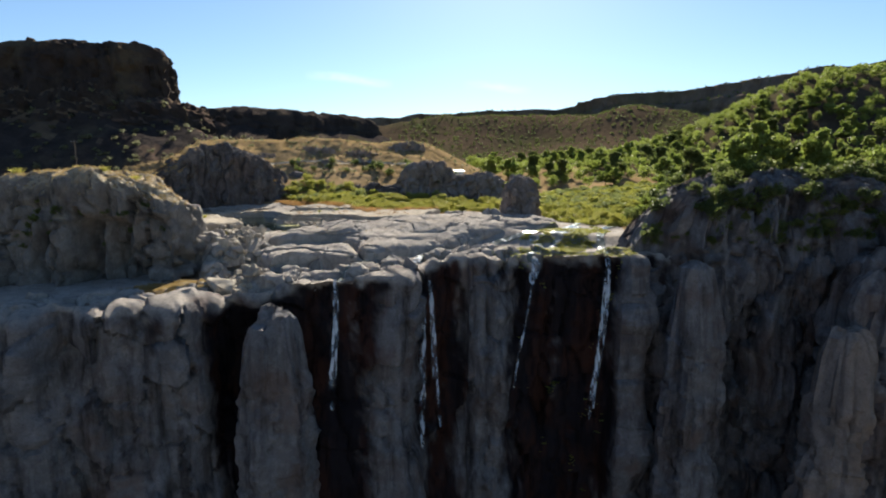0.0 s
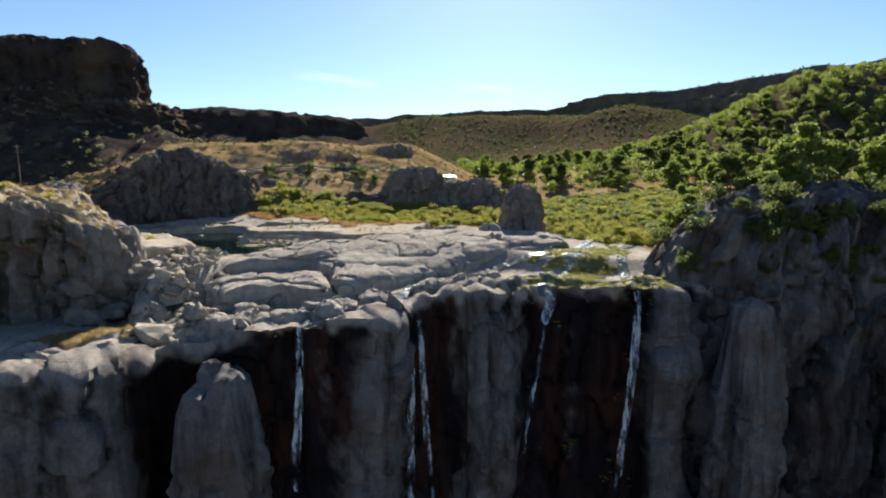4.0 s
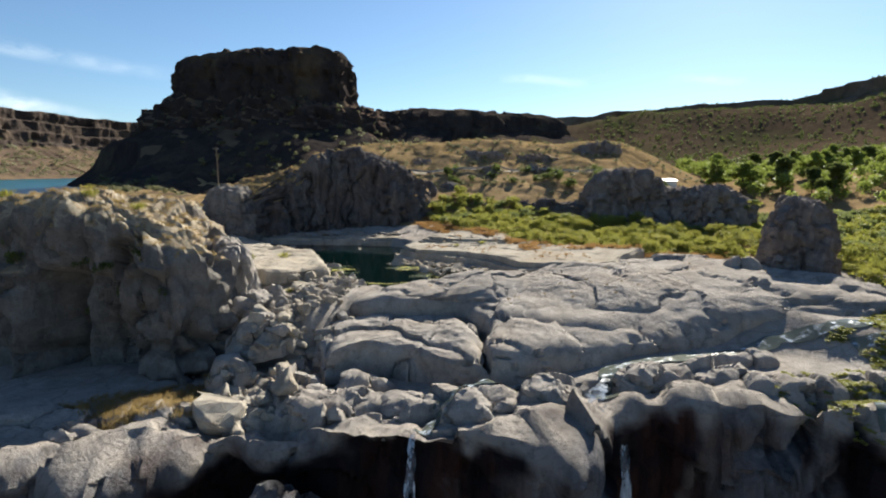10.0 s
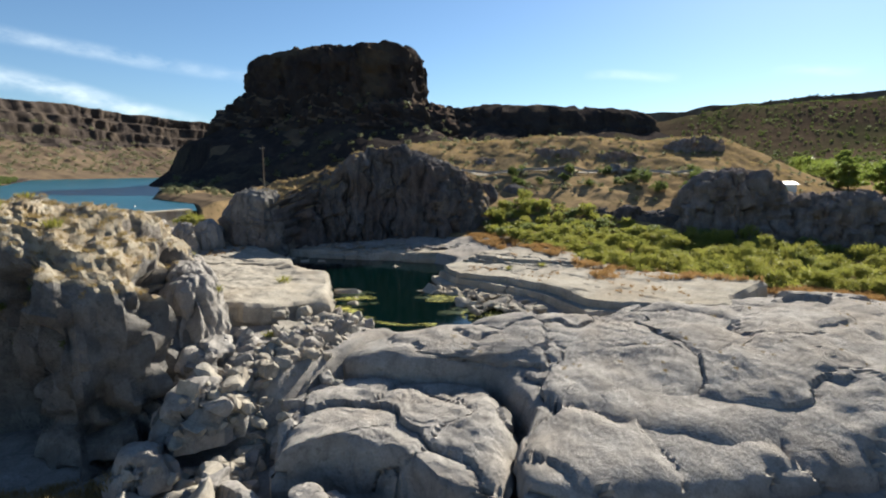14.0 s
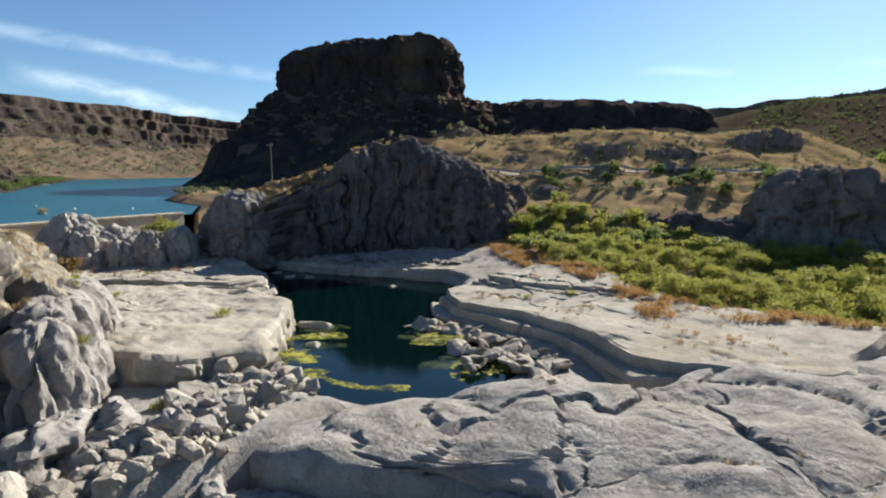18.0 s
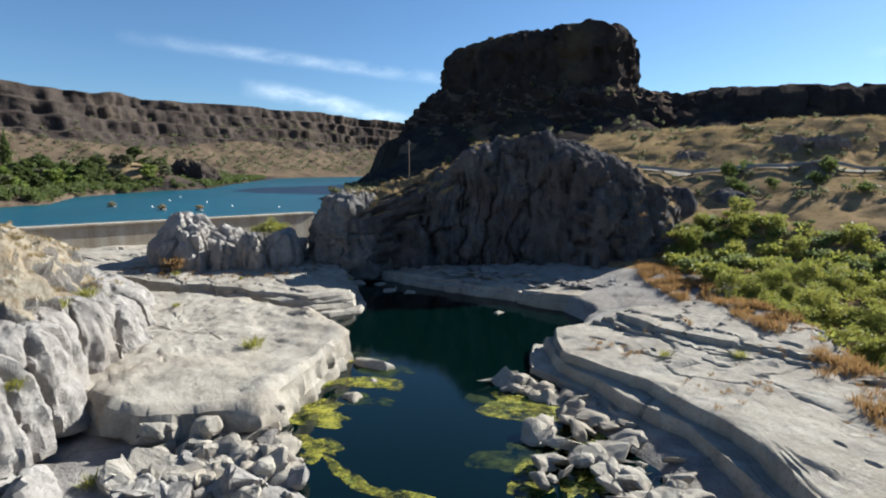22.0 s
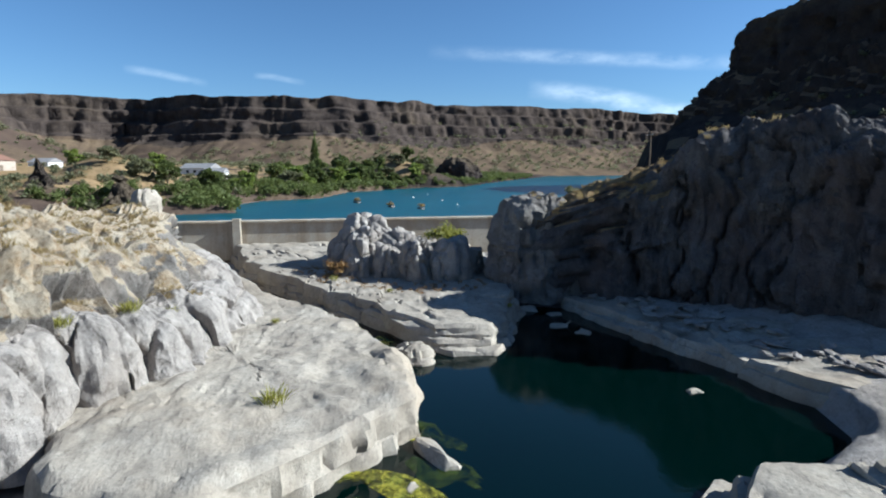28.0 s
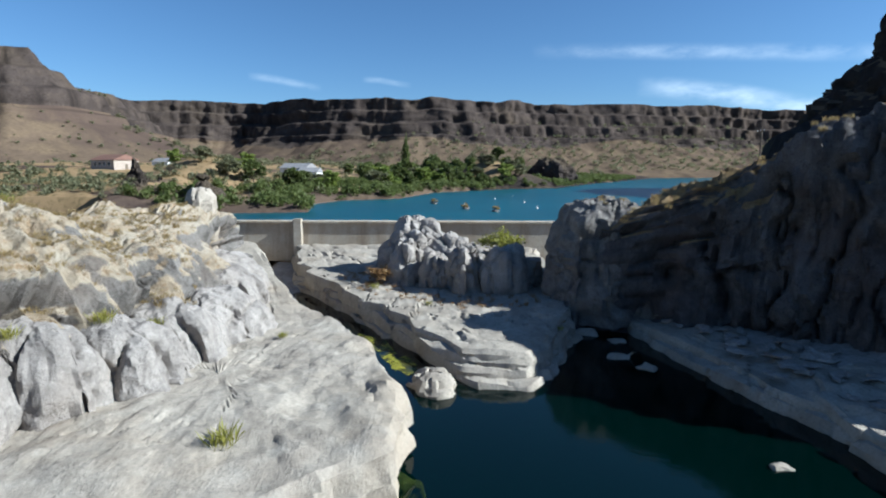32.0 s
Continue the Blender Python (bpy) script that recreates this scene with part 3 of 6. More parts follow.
def cirrus(yaw0, up0, yaw1, up1, width, dense, mat, far=4300.0):
    """A wisp far off between two bearings (degrees to the left of +y, and above the horizon)."""
    a, b = np.meshgrid(np.linspace(0, 1, 49), np.linspace(-1, 1, 13))
    bend = 0.25 * width * np.sin(5 * a)
    yaw, up = np.radians(yaw0 + (yaw1 - yaw0) * a), np.radians(up0 + (up1 - up0) * a + bend + width * b)
    P = np.stack([-np.sin(yaw) * np.cos(up) * far, np.cos(yaw) * np.cos(up) * far, np.sin(up) * far], -1).reshape(-1, 3)
    me = mesh_of("backdrop_cirrus", P, grid_faces(49, 13), mat)
    thick = dense * (1 - b ** 2) ** 2 * np.clip(4 * a * (1 - a), 0, 1) ** 0.8
    me.attributes.new("thick", "FLOAT", "POINT").data.foreach_set("value", thick.ravel().astype(np.float32))
    return tagged(new("backdrop_cirrus", me), "thin white wisp of high cloud", "cloud", kind="structure")


CIRRUS = cirrus_material()
for wisp in ((80, 11.6, 44, 9.0, 0.9, 0.34), (70, 8.0, 50, 4.4, 1.2, 0.75), (108, 8.9, 101, 8.2, 0.5, 0.35), (97, 9.0, 92, 8.6, 0.4, 0.3), (14, 9.3, 5, 8.8, 0.6, 0.3), (-2, 8.6, -9, 8.2, 0.6, 0.3)):
    cirrus(*wisp, CIRRUS)

# ---- rock outcrops ----
def crag_top(x, y):
    z = 9.6 - 0.24 * np.clip(y - 77, 0, 30) - 0.05 * np.clip(-52 - x, 0, 60) - 0.35 * np.clip(x + 42, 0, 9)
    return z + 0.8 * bump(x, y, -48, 72, 8, 3)


def layered(name, outline, base, tops, mat, label, inset=0.04, shift=(0, 0), center=None, seed=0, jag=0.0, **more):
    """A bank of flat-lying rock beds, each a part of its own, the upper ones set back from the edge."""
    pts = np.array(outline, float)
    c = np.array(center) if center else pts.mean(0)
    top = tagged(new(name), label, "rock")
    top.location = (*c, base)
    low = base
    for k, zt in enumerate(tops):
        f = 1 - inset * k
        rnd, ring = random.Random(seed + 11 * k), []
        for q in range(len(pts)):
            a, b = pts[q - 1], pts[q]
            bits = max(1, int(math.dist(a, b) / 2.0)) if jag else 1
            for m in range(bits):
                x, y = a + (b - a) * (m / bits) + np.array((rnd.uniform(-jag, jag), rnd.uniform(-jag, jag)))
                ring.append((c[0] + (x - c[0]) * f + shift[0] * k, c[1] + (y - c[1]) * f + shift[1] * k))
        cc = (c[0] + shift[0] * k, c[1] + shift[1] * k)
        bed = rock("bed", ring, low, zt, mat, "", parent=top, center=cc, seed=seed + 7 * k, **more)
        bed.location = (cc[0] - c[0], cc[1] - c[1], low - base)
        low = (zt if not callable(zt) else float(zt(np.array([cc[0]]), np.array([cc[1]]))[0])) - 0.5
    return top



def cover(ob, mat, test, steep=0.75, seed=0):
    """Lays earth or turf on the level parts of a rock: its own material on faces that look up."""
    me = ob.data
    n = len(me.polygons)
    c, w = np.empty(n * 3), np.empty(n * 3)
    me.polygons.foreach_get("center", c)
    me.polygons.foreach_get("normal", w)
    c, w = c.reshape(-1, 3) + np.array(ob.location) + (np.array(ob.parent.location) if ob.parent else 0.0), w.reshape(-1, 3)
    me.materials.append(mat)
    spot = fbm(c, 3.0, 4, 800 + seed)
    on = (w[:, 2] + 0.22 * spot > steep) & test(c[:, 0], c[:, 1], c[:, 2] + 1.2 * spot)
    me.polygons.foreach_set("material_index", on.astype(np.int32))
    return ob


def turf(ob, test, steep, seed=0):
    """Marks the gentle slopes of a rock as covered with soil, with ragged edges."""
    me = ob.data
    n = len(me.vertices)
    c, w = np.empty(n * 3), np.empty(n * 3)
    me.vertices.foreach_get("co", c)
    me.vertex_normals.foreach_get("vector", w)
    c, w = c.reshape(-1, 3) + np.array(ob.location) + (np.array(ob.parent.location) if ob.parent else 0.0), w.reshape(-1, 3)
    spot = fbm(c, 3.0, 4, 800 + seed)
    on = smooth(steep - 0.25, steep + 0.25, w[:, 2] + 0.25 * spot) * test(c[:, 0], c[:, 1], c[:, 2] + 1.2 * spot)
    me.attributes.new("soil", "FLOAT", "POINT").data.foreach_set("value", on.astype(np.float32))
    return ob


def massif(name, x, y, z, label, category):
    top = tagged(new(name), label, category)
    top.location = (x, y, z)
    return top


WEST_CRAG = massif("crag", -50, 77, -5, "tall weathered grey-brown rock crag with dry grass on top", "rock")
turf(rock("crag_body", [(-34.5, 74), (-36, 70.2), (-43, 68.6), (-52, 68), (-62, 69), (-75, 70), (-88, 72), (-86, 77), (-72, 80), (-60, 83.5), (-53, 86), (-46, 84.5), (-40.5, 82), (-36.8, 78.8)],
     -5.0, crag_top, CRAG, "", parent=WEST_CRAG, center=(-50, 77), p=8, step=0.3, rough=0.75, grain=3.0, flute=2.2, flute_w=2.2, crack=0.9, crack_w=5.0, crack_z=6.0, crack_edge=0.10, block=1.9, facet=0.7, chip=0.3, pillow=0.3, cave=4.0, tall=0.3, flare=0.10, seed=11), lambda x, y, z: smooth(3.6, 5.6, z), 0.45)
layered("rock_slab", [(-35.5, 85.0), (-33.4, 89.3), (-36.6, 93.8), (-40.5, 98.2), (-43.5, 98.3), (-48.3, 97.2), (-52, 95.7), (-57, 93), (-61.4, 89), (-79, 81), (-93, 75), (-90, 71), (-60, 79), (-45, 81)],
        -1.5, (lambda x, y: 1.2 + 0.02 * (-45 - x), lambda x, y: 2.3 + 0.02 * (-45 - x)), PALE, "broad flat pale grey rock slab beside the pool", inset=0.012, center=(-47, 89), p=24, step=0.3, rough=0.12, grain=2.4, flute=0.45, flute_w=1.1, terrace=0.10, terrace_w=3.5, crack=0.12, crack_w=6, crack_edge=0.02, flare=0.02, seed=21, soften=1)
layered("rock_ledge", [(-97, 78.5), (-79, 83.5), (-71, 88.5), (-58.5, 97.0), (-53.6, 99.6), (-51.2, 101.6), (-50.8, 105.2), (-57.5, 108.8), (-66, 112), (-90, 112), (-98, 100)],
        -1.5, (0.35, 0.8, 1.25, lambda x, y: 1.75 + 0.03 * (-60 - x)), PALE, "layered pale rock ledge between the pool and the dam", inset=0.022, jag=0.6, p=50, step=0.3, rough=0.09, grain=1.8, crack=0.3, crack_w=2.6, crack_edge=0.035, block=0.22, facet=0.12, chip=0.06, flare=0.01, seed=31, soften=0)
ISLET = massif("rock_islet", -72, 100, 1, "lumpy grey rock outcrop with rounded columns and a green shrub", "rock")
LUMPY = dict(step=0.2, rough=0.5, grain=2.4, flute=0.25, flute_w=1.3, crack=0.22, crack_w=2.0, crack_z=2.6, crack_edge=0.09, block=0.4, facet=0.25, chip=0.1, pillow=0.3, tall=0.6)
rock("islet_body", [(-72.5, 94.0), (-70.5, 97.5), (-68.0, 101.5), (-69, 106), (-72, 109), (-79, 107.5), (-83, 101), (-82, 95.5), (-77, 93.5)],
     1.0, lambda x, y: 4.8 + 3.4 * bump(x, y, -75.5, 97.0, 3.4, 3.6) + 0.9 * bump(x, y, -72, 101.5, 2, 2), SLAB, "", parent=ISLET, p=4.5, seed=41, **LUMPY)
for n, (lx, ly, lr, lz) in enumerate(((-71.0, 96.8, 2.0, 6.2), (-69.0, 99.4, 1.5, 5.0), (-67.6, 101.8, 2.1, 6.2), (-68.0, 105.2, 1.9, 5.9), (-69.4, 108.0, 1.4, 4.4), (-74.2, 95.0, 1.7, 5.2))):
    rock("column", [(lx + lr * f * math.cos(a), ly + lr * f * math.sin(a)) for a, f in ((0, 1.05), (0.9, 0.95), (1.8, 1.1), (2.7, 0.9), (3.6, 1.1), (4.5, 0.95), (5.4, 1.05))], 0.8, lz, SLAB, "rounded rock column", parent=ISLET, p=3.2, seed=140 + n, flare=0.12, **LUMPY)



def knob_top(x, y):
    return 15.4 - 0.33 * np.clip(122 - y, 0, 30) - 2.6 * smooth(-55.5, -59.0, x) - 0.22 * np.clip(x + 51.5, 0, 12) - 0.16 * np.clip(-58 - x, 0, 30) - 0.18 * np.clip(y - 134, 0, 30) + 0.9 * bump(x, y, -54, 128, 4, 5)


BLUFF = massif("bluff", -62, 130, 0, "massive brown-grey fluted rock knob rising over the pool", "rock")
turf(rock("bluff_body", [(-62, 110), (-61, 116), (-57, 121), (-51.5, 126), (-44.6, 129.6), (-40.9, 135), (-41.6, 143), (-52, 150), (-66, 152), (-80, 144), (-82, 128), (-74, 113)],
     0.0, knob_top, KNOB, "", parent=BLUFF, p=6, step=0.3, rough=0.9, grain=3.0, flute=0.8, flute_w=2.0, crack=0.7, crack_w=3.6, crack_z=5.0, crack_edge=0.06, block=0.9, facet=0.5, chip=0.32, pillow=0.35, wander=0.3, tall=0.7, flare=0.02, seed=51), lambda x, y, z: np.maximum(smooth(5.5, 7.5, z) * smooth(-55.5, -58, x), smooth(134, 138, y)), 0.62)
rock("shoulder", [(-61.5, 109.6), (-60.6, 112.5), (-63, 117), (-69, 118), (-73, 115), (-71, 110.4), (-66, 108.4)],
     0.5, lambda x, y: 10.0 + 0 * x, CRAG, "rounded pale grey shoulder of rock", parent=BLUFF, p=3.6, step=0.3, rough=0.9, grain=3.0, flute=0.5, crack=0.4, crack_w=4.0, crack_edge=0.06, seed=57)
layered("rock_shelf", [(-34.2, 108.7), (-31.4, 105.6), (-25, 104.2), (-21.5, 103.4), (-17.6, 101.6), (-14, 98), (-4, 100), (0, 112), (-10, 113), (-16, 113), (-21, 121), (-29.5, 125), (-29.5, 120), (-33, 113.6)],
        -1.5, (0.5, 1.15, lambda x, y: 1.75 + 0.02 * (x + 30) + 0.03 * (y - 108)), PALE, "stepped pale rock shelf along the pool", inset=0.035, shift=(0.3, 0.5), jag=0.55, center=(-22, 109), p=50, step=0.26, rough=0.10, grain=2.2, crack=0.16, crack_w=6.0, crack_edge=0.05, block=0.08, facet=0.06, chip=0.0, wander=0.3, flare=0.01, seed=61, soften=0)
layered("rock_shelf", [(-31.5, 112.5), (-28, 111.4), (-22, 112), (-18, 113.5), (-20, 119), (-27, 122.5), (-30, 120), (-31.5, 116)],
        0.8, (2.2, lambda x, y: 2.6 + 0.03 * (y - 114)), PALE, "upper tier of broken pale rock at the back of the shelf", inset=0.10, shift=(0.3, 0.7), jag=0.7, p=50, step=0.24, rough=0.09, grain=1.6, crack=0.3, crack_w=2.8, crack_edge=0.05, block=0.22, facet=0.12, flare=0.01, seed=64, soften=0)
SHADY = dict(inset=0.05, jag=0.5, p=30, step=0.32, rough=0.16, grain=1.8, crack=0.25, crack_w=3.0, crack_edge=0.03, block=0.3, facet=0.12, flare=0.01, soften=0)
layered("rock_shelf", [(-63, 113.2), (-57, 115), (-48, 117), (-43.5, 118.2), (-41, 122), (-43, 130), (-50, 130), (-58, 124), (-63, 118)],
        -1.5, (0.6, lambda x, y: 1.1 + 0.05 * (y - 117)), PALE, "low pale rock shelf under the overhanging knob", seed=66, **SHADY)
layered("rock_shelf", [(-44.2, 118.0), (-41, 118.6), (-35, 122), (-30, 126), (-32, 131), (-41, 133), (-42.5, 124)],
        -1.5, (0.75, lambda x, y: 1.25 + 0.05 * (y - 117)), PALE, "stepped pale rock shelf in the sun beyond the pool", seed=68, **SHADY)


for n, (lx, ly, lr, lz) in enumerate(((-44.2, 146.5, 2.6, 10.4), (-41.0, 152.5, 3.2, 9.6), (-35.5, 158.5, 4.0, 9.4), (-28.5, 163, 3.4, 8.8), (-18.0, 160.0, 5.0, 8.0))):
    rock("rock_lump", [(lx + lr * f * math.cos(a), ly + lr * f * math.sin(a)) for a, f in ((0, 1.1), (0.8, 0.9), (1.6, 1.1), (2.4, 0.95), (3.2, 1.15), (4.0, 0.9), (4.8, 1.05), (5.6, 0.95))], 1.0, lz, KNOB,
         "rounded brown rock lump behind the knob", group="rock lumps", p=3.4, step=0.35, rough=0.6, grain=2.6, flute=0.4, crack=0.4, crack_w=3.5, crack_edge=0.06, seed=360 + n)


def mid_top(x, y):
    return 2.0 - 0.11 * np.clip(94 - y, 0, 14) - 0.06 * np.clip(x + 20, 0, 16) * smooth(92, 82, y) + 0.18 * fbm(np.stack([x, y, 0 * x], 1), 5.0, 3, 72)


# the middle slab, the lower slab before it and the tier of rock along the rim
rock("rock_slab", [(-27.6, 83), (-27.2, 86.5), (-24.5, 89), (-20, 93.6), (-12.4, 98.5), (-8, 110), (6.6, 115), (15, 112), (22, 102), (20, 93), (13, 90), (6.6, 87.4), (3.4, 84.6), (0.2, 82.4), (-2.8, 80.9), (-6.2, 77.8), (-8.6, 75.8), (-11.2, 75.4), (-12.6, 78.6), (-13.2, 82.4), (-16.2, 85.6), (-18.6, 85.9), (-20.4, 84.0), (-24.0, 83.2)],
     -3.6, mid_top, SLAB, "wide sloping slab of cracked grey rock", center=(-8, 93), p=9, step=0.25, rough=0.22, grain=4.0, crack=0.26, crack_w=7.0, crack_z=3.0, crack_edge=0.022, block=0.34, facet=0.40, chip=0.05, pillow=0.2, wander=0.42, flare=0.03, seed=71, soften=3, most=330)
rock("rock_slab", [(-26.6, 76.2), (-27.8, 80.4), (-26.6, 83.2), (-21.4, 84.6), (-17, 86), (-14.0, 82.4), (-12.6, 78.4), (-10.8, 75.0), (-14.7, 74.8), (-18.5, 76.3), (-21.6, 75.6), (-23.6, 73.4)],
     -6.0, lambda x, y: -0.95 + 0.05 * (y - 79) + 0.12 * fbm(np.stack([x, y, 0 * x], 1), 3.0, 3, 73), SLAB, "lower slab of grey rock with a sheer shaded front", p=8, step=0.2, rough=0.22, grain=2.6, crack=0.35, crack_w=4.6, crack_z=2.4, crack_edge=0.035, block=0.4, facet=0.4, chip=0.06, pillow=0.15, wander=0.4, flare=0.04, seed=75, soften=1)
rock("standing_rock", [(12.0, 108.5), (13.4, 106.4), (16.6, 106.4), (18.8, 109), (18.8, 112), (16, 114), (12.8, 112.4)], 0.5, lambda x, y: 9.0 + 0 * x, BROWN,
     "single standing block of brown rock among willows", flare=0.26, p=5, step=0.26, rough=0.5, grain=2.4, flute=0.3, crack=0.4, crack_w=2.6, crack_z=1.8, crack_edge=0.06, block=0.5, facet=0.6, chip=0.3, seed=81)
OUTCROP = massif("rock_outcrop", 2, 149, 2, "brown rock outcrop of two lumps behind the willows", "rock")
KNOLL = dict(p=4.5, step=0.4, rough=0.8, grain=3.2, flute=0.8, flute_w=2.0, crack=0.6, crack_w=3.2, crack_z=2.4, crack_edge=0.07, block=0.8, facet=0.6, chip=0.25, pillow=0.3, wander=0.3)
rock("lump", [(-13, 146), (-10, 142.5), (-3, 141.5), (3, 144), (4, 151), (-2, 157), (-10, 153)], 2.0, lambda x, y: 11.6 + 1.2 * bump(x, y, -4, 148, 4, 6), BROWN, "peaked brown lump", parent=OUTCROP, seed=85, **KNOLL)
rock("lump", [(1, 144), (7, 142), (14, 143), (18.5, 147), (16, 154), (6, 157), (1, 152)], 2.0, lambda x, y: 9.6 - 0.06 * np.clip(x - 4, 0, 99), BROWN, "lower brown lump", parent=OUTCROP, seed=86, **KNOLL)
EAST_CRAG = massif("crag", 44, 76, -62, "dark buttressed rock crag with shrubs beside the falls", "rock")
rock("crag_body", [(24.5, 74), (25.5, 80), (30, 88), (46, 92), (62, 86), (72, 74), (74, 60), (66, 57), (57, 62.5), (48, 67), (41, 70), (34, 71.5), (28, 72.5)], -62, lambda x, y: 8.4 + 0.08 * (x - 35) - 0.55 * np.clip(33 - x, 0, 9) - 0.25 * np.clip(72 - y, 0, 9),
     CLIFF, "", parent=EAST_CRAG, center=(46, 76), p=7, step=0.5, rough=1.6, grain=5.0, flute=2.2, flute_w=3.0, crack=0.8, crack_w=5.0, crack_z=3.6, crack_edge=0.07, block=1.8, facet=0.9, chip=0.3, pillow=0.2, wander=0.3, tall=0.4, flare=0.02, seed=91, most=170)


rock("rock_lump", [(-29, 148), (-25, 145.5), (-19, 144.5), (-12, 144.2), (-9, 147), (-13, 152), (-22, 154), (-28, 152)], 1.5, lambda x, y: 6.4 + 0 * x, KNOB, "low grey rock wall at the back of the willow flat", group="rock lumps", p=7, step=0.35, rough=0.5, grain=2.4, flute=0.5, crack=0.5, crack_w=3.0, crack_z=2.0, crack_edge=0.05, block=0.6, facet=0.4, chip=0.15, wander=0.3, seed=371)
for n, (lx, ly, rx, ry, rise) in enumerate(((-41, 177, 7.0, 4.0, 1.6), (-30, 184, 9.0, 4.0, 1.2), (-13, 194, 6.0, 4.0, 2.0), (-55, 170, 5.0, 3.0, 1.2), (-24, 168, 4.0, 2.4, 1.4), (-4, 176, 4.5, 2.6, 1.5), (-34, 163, 3.0, 2.0, 1.2))):
    lz = float(height(np.array([float(lx)]), np.array([float(ly)]))[0])
    rock("rock_lump", [(lx + rx * f * math.cos(a), ly + ry * f * math.sin(a)) for a, f in ((0, 1.1), (0.8, 0.9), (1.6, 1.1), (2.4, 0.95), (3.2, 1.15), (4.0, 0.9), (4.8, 1.05), (5.6, 0.95))], lz - 4.0, lz + rise, BROWN,
         "weathered brown rock outcrop breaking through the hillside", group="rock lumps", p=3.0, step=0.4, rough=0.8, grain=2.6, flute=0.3, crack=0.5, crack_w=3.0, crack_edge=0.06, block=0.8, facet=0.6, chip=0.3, seed=380 + n)


# ---- the cliff of the falls ----
def build_cliff():
    px = np.array(RIM, float)
    s = np.r_[0, np.cumsum(np.hypot(*np.diff(px, axis=0).T))]
    u = np.arange(0, s[-1], 0.34)
    v = np.r_[np.linspace(-4.5, 0, 15)[:-1], np.linspace(0, 24, 78), np.linspace(24, 62, 40)[1:]]
    cx, cy = np.interp(u, s, px[:, 0]), np.interp(u, s, px[:, 1])
    tx, ty = np.gradient(cx), np.gradient(cy)
    ln = np.hypot(tx, ty)
    nx, ny = ty / ln, -tx / ln
    top = np.interp(cx, [-120, -40, -28, -22, -14, -6, 0, 12, 20, 28, 40, 70, 120], [-3.5, -4.2, -4.2, -4.0, -3.2, -2.0, -1.4, -1.3, -1.2, -0.5, 1.0, 3.0, 6.0])
    top = top + 0.6 * (sum(np.exp(-((cx - c) / h) ** 2) for c, h in PILLARS) - 0.7) + 0.4 * vnoise(np.stack([cx / 2.5, 0 * cx, 0 * cx], 1), 17)
    U, V = np.meshgrid(np.arange(len(u)), v)
    # the rows before the brink lie on top of the rock, the others hang down its face
    behind = np.clip(-V, 0, 9)
    X, Y, Z = cx[U] - nx[U] * behind, cy[U] - ny[U] * behind, top[U] - np.clip(V, 0, 99) - 0.14 * behind
    Q = np.stack([X, Y, Z], -1).reshape(-1, 3)
    x, z, v1 = X.ravel(), Z.ravel(), V.ravel()
    w = np.stack([u[U].ravel() / 4.2, z / 26, 0 * z], 1)
    wx = x + 1.5 * vnoise(np.stack([x / 8, z / 18, 0 * z], 1), 15) + 0.5 * vnoise(np.stack([x / 2, z / 6, 0 * z], 1), 16)
    proud = sum(np.exp(-((wx - c) / (h * (1 + 0.008 * np.clip(v1, 0, 60)))) ** 2) for c, h in PILLARS)
    off = 3.4 * np.clip(proud, 0, 1.1) + (1.6 * np.abs(vnoise(w, 5)) + 1.0 * np.abs(vnoise(w * (2.4, 2.0, 1), 6))) * (0.5 + 0.5 * proud) + 0.8 * fbm(Q, 3.0, 5, 8) + 1.9 * fbm(Q * (1, 1, 0.5), 8.0, 4, 28) + 0.03 * v1
    gap, ident, rel = cells(Q / (3.4, 3.4, 6.5) + 0.3 * np.stack([fbm(Q, 6.0, 3, 36), fbm(Q, 6.0, 3, 38), fbm(Q, 6.0, 3, 39)], 1), 35)
    lean = np.stack([(ident * 91.7) % 1, (ident * 57.3) % 1, (ident * 131.1) % 1], 1) * 2 - 1
    chunk = 1.2 * (ident - 0.5) + 0.8 * (lean * rel).sum(1) - 0.5 * (1 - smooth(0.0, 0.07, gap)) - 0.15 * (1 - smooth(0.0, 0.5, gap)) ** 2
    off = off + chunk - 1.0 * np.clip(1 - proud, 0, 1)
    brow = np.sqrt(np.clip(1 - (1 - np.clip(v1 / 1.8, 0, 1)) ** 2, 0, 1))
    off = off * brow
    up = (0.6 * chunk + 0.45 * fbm(Q, 1.8, 5, 41)) * (1 - brow) * smooth(4.6, 3.2, -v1)
    Q[:, 0] += nx[U].ravel() * off
    Q[:, 1] += ny[U].ravel() * off
    Q[:, 2] += up
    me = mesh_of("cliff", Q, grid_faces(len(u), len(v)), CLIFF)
    # strongest between the pillars, so the recess shade is painted along with the rust
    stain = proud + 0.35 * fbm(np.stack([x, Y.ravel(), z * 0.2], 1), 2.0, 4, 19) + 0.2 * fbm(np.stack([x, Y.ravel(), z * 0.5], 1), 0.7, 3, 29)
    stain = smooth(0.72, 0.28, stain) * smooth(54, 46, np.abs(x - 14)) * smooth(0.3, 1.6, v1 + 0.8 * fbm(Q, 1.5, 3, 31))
    # lighter towards the brink, where the painted sunlit tone fades into the face
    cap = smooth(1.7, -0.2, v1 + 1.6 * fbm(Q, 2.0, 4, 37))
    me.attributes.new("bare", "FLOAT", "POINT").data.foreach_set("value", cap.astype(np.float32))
    me.attributes.new("hollow_shade", "FLOAT", "POINT").data.foreach_set("value", stain.astype(np.float32))
    me.set_sharp_from_angle(angle=radians(32))
    return tagged(new("cliff", me), "sheer rock cliff with grey pillars and seeping rust-stained hollows darkened by painted shade", "cliff", kind="structure")


